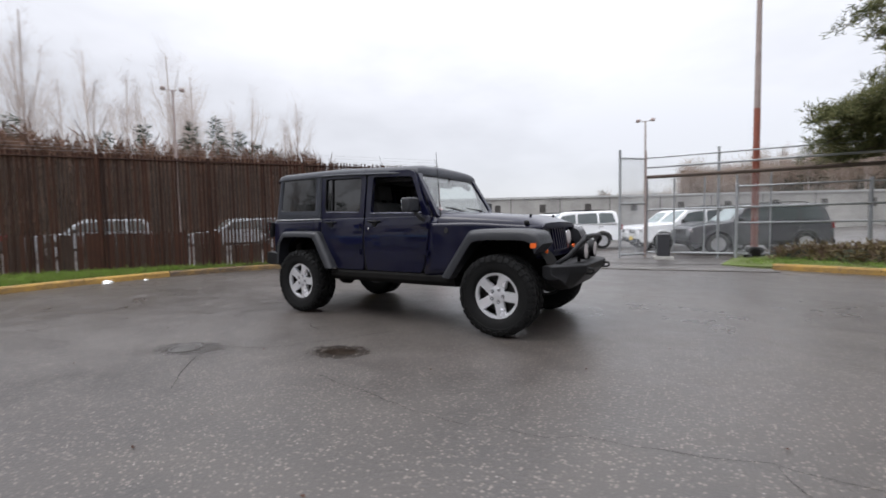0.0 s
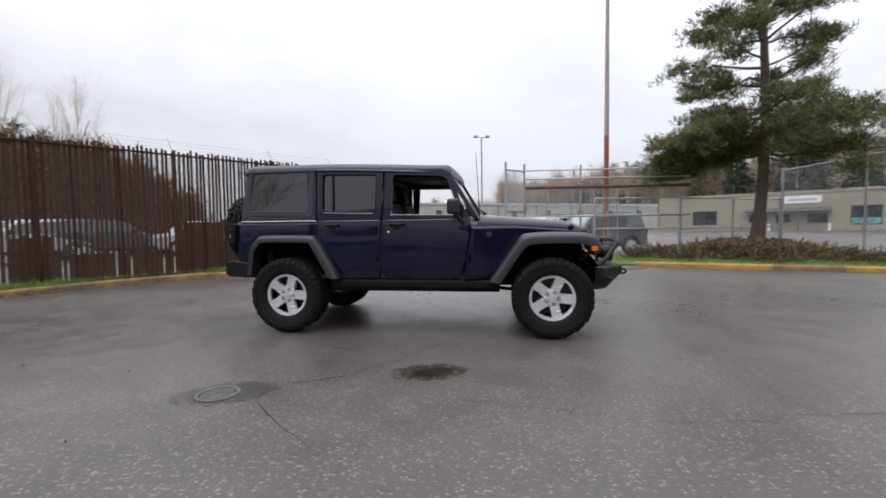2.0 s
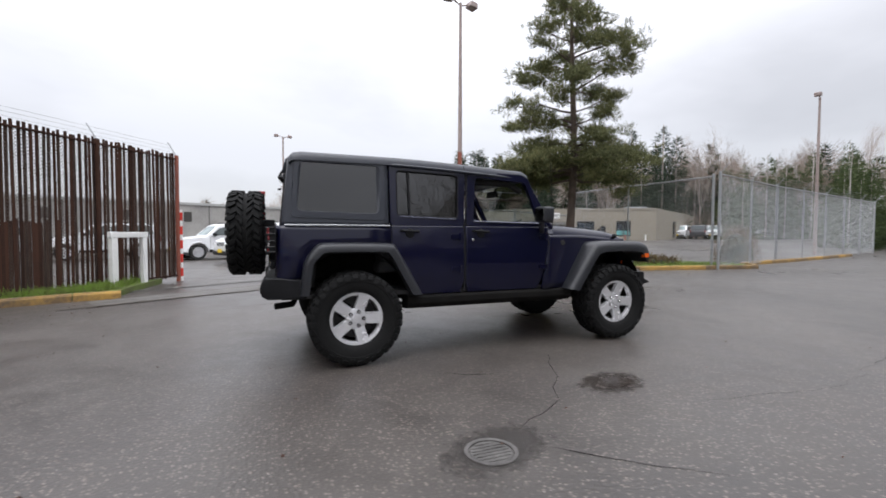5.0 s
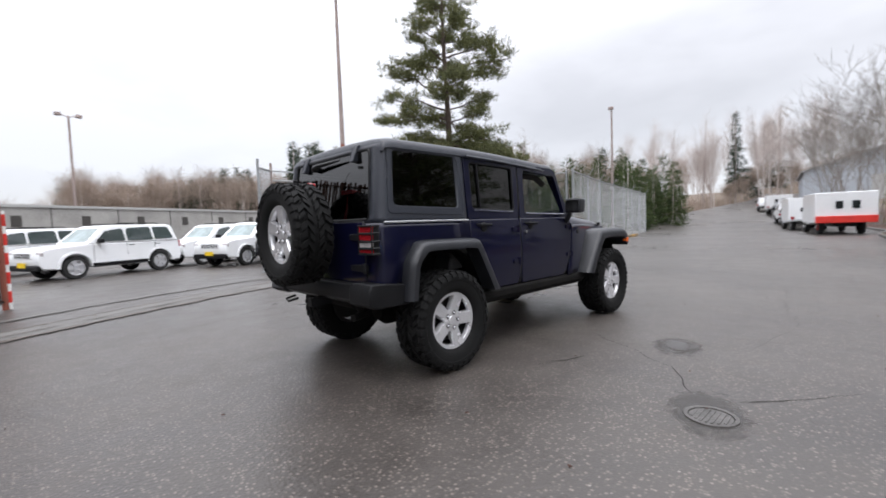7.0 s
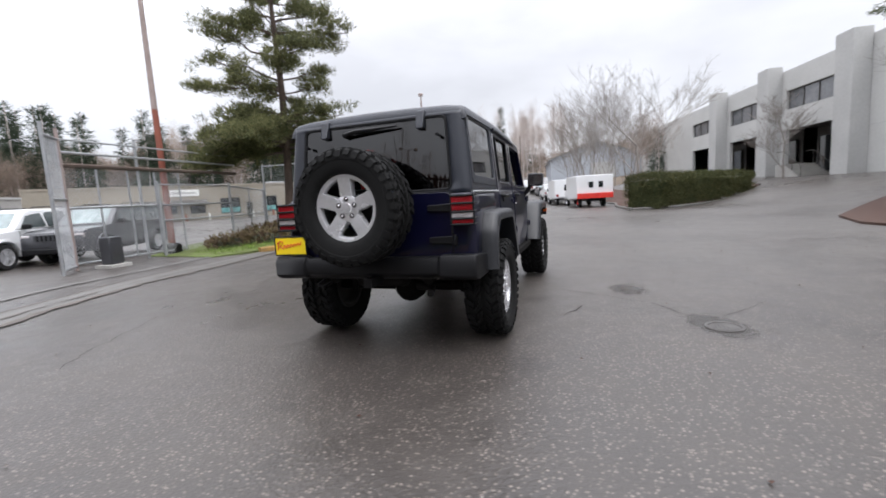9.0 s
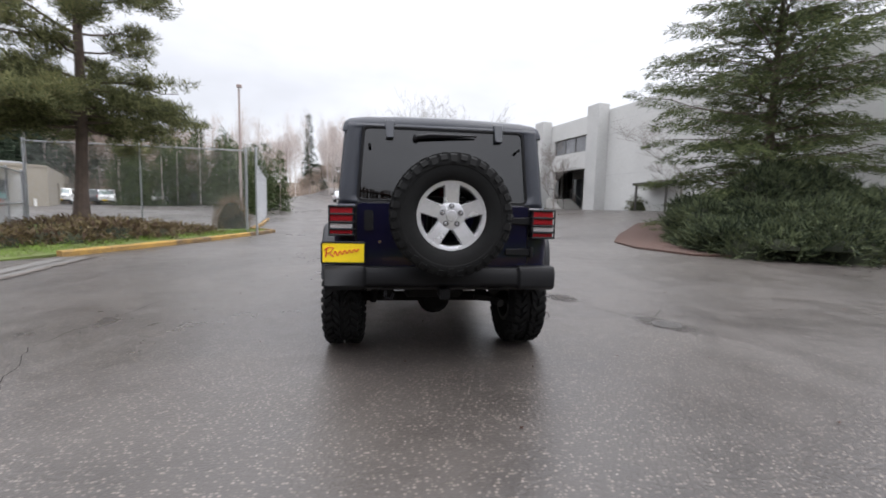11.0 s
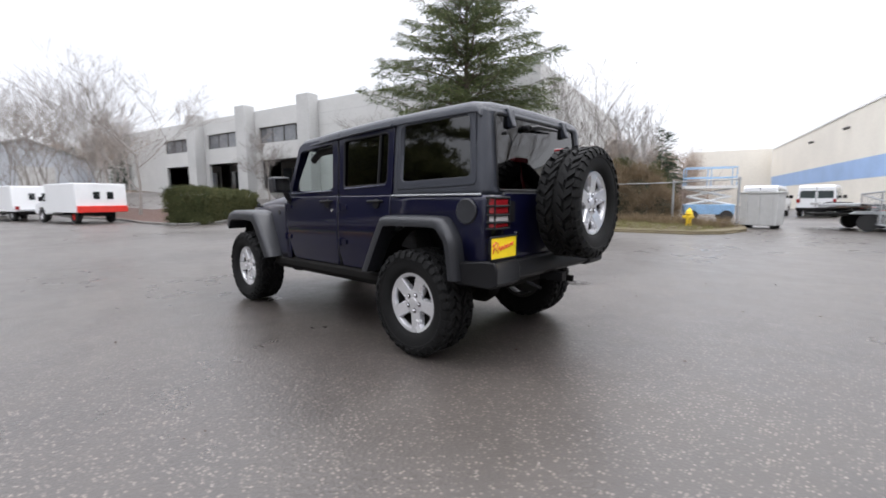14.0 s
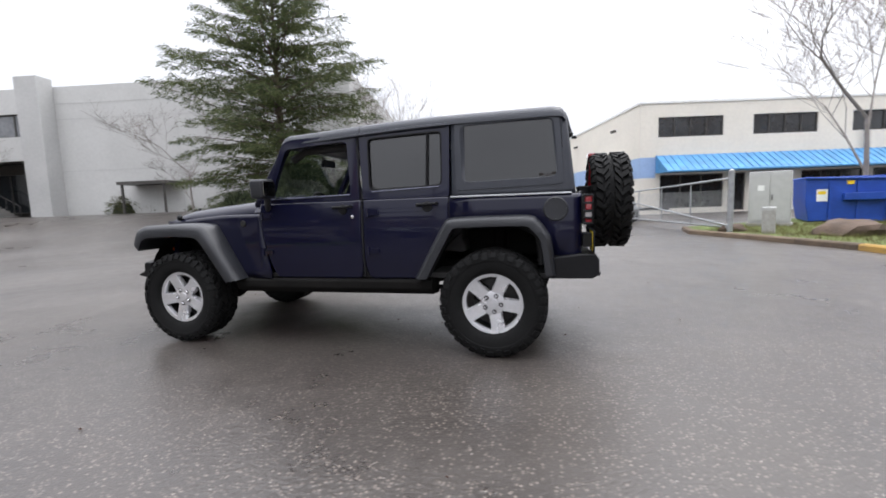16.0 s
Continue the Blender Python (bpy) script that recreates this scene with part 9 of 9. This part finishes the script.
manhole(-1.05, -2.69)
def stain(name, label, x, y, rx, ry, turn, colour, rough, ragged=0.5, strength=0.9, z=0.003, category="patch"):
    """A wet or tarred place with a ragged soft edge that thins out into the asphalt."""
    m = material(name + "_film", colour, rough, scale=14, fine=70, vary=0.4, rough_vary=rough * 0.4, spec=0.6, bump=0.0008, bump_scale=60)
    n, l = m.node_tree.nodes, m.node_tree.links
    tc = n.new("ShaderNodeTexCoord")
    squeeze = n.new("ShaderNodeVectorMath")
    squeeze.operation = "MULTIPLY"
    squeeze.inputs[1].default_value = (1 / rx, 1 / ry, 0.0)
    l.new(tc.outputs["Object"], squeeze.inputs[0])
    dist = n.new("ShaderNodeVectorMath")
    dist.operation = "LENGTH"
    l.new(squeeze.outputs[0], dist.inputs[0])
    rag = n.new("ShaderNodeTexNoise")
    rag.inputs["Scale"].default_value, rag.inputs["Detail"].default_value, rag.inputs["Roughness"].default_value = 9.0, 6.0, 0.65
    l.new(tc.outputs["Object"], rag.inputs["Vector"])
    mixed = n.new("ShaderNodeMath")
    mixed.operation = "MULTIPLY_ADD"
    mixed.inputs[1].default_value = 2 * ragged
    l.new(rag.outputs["Fac"], mixed.inputs[0])
    l.new(dist.outputs["Value"], mixed.inputs[2])
    edge = n.new("ShaderNodeMapRange")
    edge.interpolation_type = "SMOOTHSTEP"
    edge.inputs["From Min"].default_value, edge.inputs["From Max"].default_value = 0.55 + ragged, 1.0 + ragged
    edge.inputs["To Min"].default_value, edge.inputs["To Max"].default_value = strength, 0.0
    l.new(mixed.outputs[0], edge.inputs["Value"])
    l.new(edge.outputs[0], n["Principled BSDF"].inputs["Alpha"])
    bm = bmesh.new()
    rim = [(rx * 1.5 * math.cos(k * math.pi / 24), ry * 1.5 * math.sin(k * math.pi / 24)) for k in range(48)]
    prism(bm, rim, "z", z - 0.002, z)
    ob = part(name, bm, m, at=pose(x, y, 0, 0, 0, turn), smooth=0)
    ob.visible_shadow = False
    tagged(ob, label, category, kind="structure")


stain("tar_patch", "dark damp tar patch round the valve cover", -1.0, -2.66, 0.42, 0.24, 20, (0.040, 0.036, 0.033), 0.36, 0.6, 0.45, 0.003)
stain("damp_patch", "damp asphalt round the puddle", 0.39, -2.04, 0.34, 0.22, 15, (0.036, 0.030, 0.026), 0.26, 0.6, 0.7, 0.003)
stain("puddle", "small shallow brown rain puddle in a dip", 0.41, -2.05, 0.20, 0.125, 15, (0.024, 0.018, 0.014), 0.06, 0.35, 1.0, 0.006, "puddle")


def crack(pts, wide, seed, label="thin dark crack in the asphalt"):
    r = random.Random(seed)
    line = []
    for (ax, ay), (bx, by) in zip(pts, pts[1:]):
        n = max(2, int(math.hypot(bx - ax, by - ay) / 0.12))
        for k in range(n):
            line.append((mix(ax, bx, k / n) + r.gauss(0, 0.02), mix(ay, by, k / n) + r.gauss(0, 0.02)))
    line.append(pts[-1])
    bm = bmesh.new()
    rows = []
    for i, (x, y) in enumerate(line):
        a, b = line[max(i - 1, 0)], line[min(i + 1, len(line) - 1)]
        d = Vector((b[0] - a[0], b[1] - a[1])).normalized()
        w = wide * r.uniform(0.4, 1.2) * (0.3 if i in (0, len(line) - 1) else 1)
        rows.append([(x - d.y * w, y + d.x * w, 0.0025), (x + d.y * w, y - d.x * w, 0.0025)])
    loft(bm, rows, False, False)
    tagged(part("crack", bm, M_UNDER, smooth=0), label, "crack", kind="structure")


crack([(0.35, -1.2), (0.05, -1.75), (-0.25, -2.2), (-0.75, -2.5)], 0.004, 1)
crack([(-0.75, -2.75), (-0.3, -3.1), (0.0, -3.35)], 0.003, 2)
crack([(0.7, -2.6), (2.0, -2.75), (3.6, -2.4), (5.4, -2.2)], 0.0014, 3)
crack([(3.6, -2.4), (4.0, -3.6), (4.1, -4.6)], 0.0014, 4)
crack([(-0.4, -1.5), (-0.9, -1.35)], 0.005, 5)
crack([(-3.0, 2.6), (-1.5, 3.4), (0.4, 3.2)], 0.003, 6)


def gutter():
    """Shallow concrete gutter across the mouth of the gate drive."""
    pts = [(-5.0, 3.9), (-3.5, 4.75), (-1.6, 5.75), (0.2, 6.35), (2.4, 6.6), (4.6, 6.95)]
    bm = bmesh.new()
    rows = []
    for i, (x, y) in enumerate(pts):
        a, b = pts[max(i - 1, 0)], pts[min(i + 1, len(pts) - 1)]
        d = Vector((b[0] - a[0], b[1] - a[1])).normalized()
        rows.append([(x - d.y * w, y + d.x * w, h) for w, h in ((0.42, -0.02), (0.40, 0.012), (0.1, 0.005), (-0.1, 0.005), (-0.30, 0.012), (-0.32, -0.02))])
    loft(bm, rows, False, False)
    tagged(part("gutter", bm, M_GUTTER), "wet shallow concrete gutter across the gateway", "gutter", kind="structure")
    bm = bmesh.new()
    rows = []
    for i, (x, y) in enumerate(pts):
        a, b = pts[max(i - 1, 0)], pts[min(i + 1, len(pts) - 1)]
        d = Vector((b[0] - a[0], b[1] - a[1])).normalized()
        rows.append([(x - d.y * w, y + d.x * w, 0.0135) for w in (0.40, 0.33)])
    loft(bm, rows, False, False)
    tagged(part("gutter_joint", bm, M_JOINT), "damp brown joint line of the gutter", "joint", kind="structure")


def apron_line(name, label, mat, shift, wide, seed):
    """A ragged strip beside the gutter: wet joint or pale worn concrete."""
    r = random.Random(seed)
    pts = [(-5.4, 3.7), (-3.5, 4.75), (-1.6, 5.75), (0.2, 6.35), (2.4, 6.6), (4.6, 6.95)]
    bm = bmesh.new()
    rows = []
    for i in range(51):
        t = i / 50 * 5
        k = min(4, int(t))
        a, b = Vector(pts[k]), Vector(pts[k + 1])
        d = (b - a).normalized()
        p = a.lerp(b, t - k)
        e0, e1 = shift + r.gauss(0, 0.02), shift + wide * r.uniform(0.6, 1.25)
        rows.append([(p.x - d.y * w, p.y + d.x * w, 0.0145) for w in (e0, e1)])
    loft(bm, rows, False, False)
    tagged(part(name, bm, mat), label, "joint", kind="structure")


gutter()
apron_line("gutter_joint", "damp brown edge of the gutter", M_JOINT, -0.36, 0.14, 41)
apron_line("gutter_joint", "damp brown line in the gutter", M_JOINT, -0.02, 0.05, 42)
apron_line("concrete_strip", "pale worn concrete strip beyond the gutter", M_GUTTER, 1.25, 0.20, 43)


def litter():
    r = random.Random(12)
    for x, y, s, mat, label in ((-8.0, -0.75, 0.12, M_WHITE, "crumpled white and red wrapper by the kerb"), (-7.75, -0.1, 0.055, M_WHITE, "flat scrap of white paper"), (-8.15, 1.9, 0.10, M_YELLOW, "yellow scrap caught in the grass")):
        bm = bmesh.new()
        bmesh.ops.create_icosphere(bm, subdivisions=2, radius=s)
        for v in bm.verts:
            v.co *= 1 + r.uniform(-0.35, 0.25)
            v.co.z = max(0.0, v.co.z * 0.5 + 0.01)
        z = 0.0 if x > -8.1 else 0.12
        tagged(part("litter", bm, mat, at=pose(x, y, z), smooth=0), label, "litter")


litter()


def leaf_litter():
    """Small twigs, leaves and stones scattered on the asphalt."""
    r = random.Random(31)
    verts, faces = [], []
    for _ in range(260):
        if r.random() < 0.5:
            t = r.random()
            x, y = mix(-8.0, -5.2, t) + abs(r.gauss(0, 0.5)), mix(-1.5, 4.0, t) - abs(r.gauss(0, 0.3))
        else:
            x, y = r.uniform(-7, 7), r.uniform(-7, 7)
        s = r.uniform(0.006, 0.02)
        a = r.uniform(0, 6.28)
        b = len(verts)
        for k in range(5):
            q = a + k * 1.2566
            verts.append((x + math.cos(q) * s * r.uniform(0.6, 1.2), y + math.sin(q) * s * r.uniform(0.4, 1.0), 0.006 + r.uniform(0, 0.012)))
        verts.append((x, y, 0.018))
        for k in range(5):
            faces.append((b + k, b + (k + 1) % 5, b + 5))
    tagged(new("fallen_leaves", raw_mesh("fallen_leaves", verts, faces, M_MULCH)), "small fallen brown leaves and grit on the asphalt", "leaves", kind="stuff")


leaf_litter()
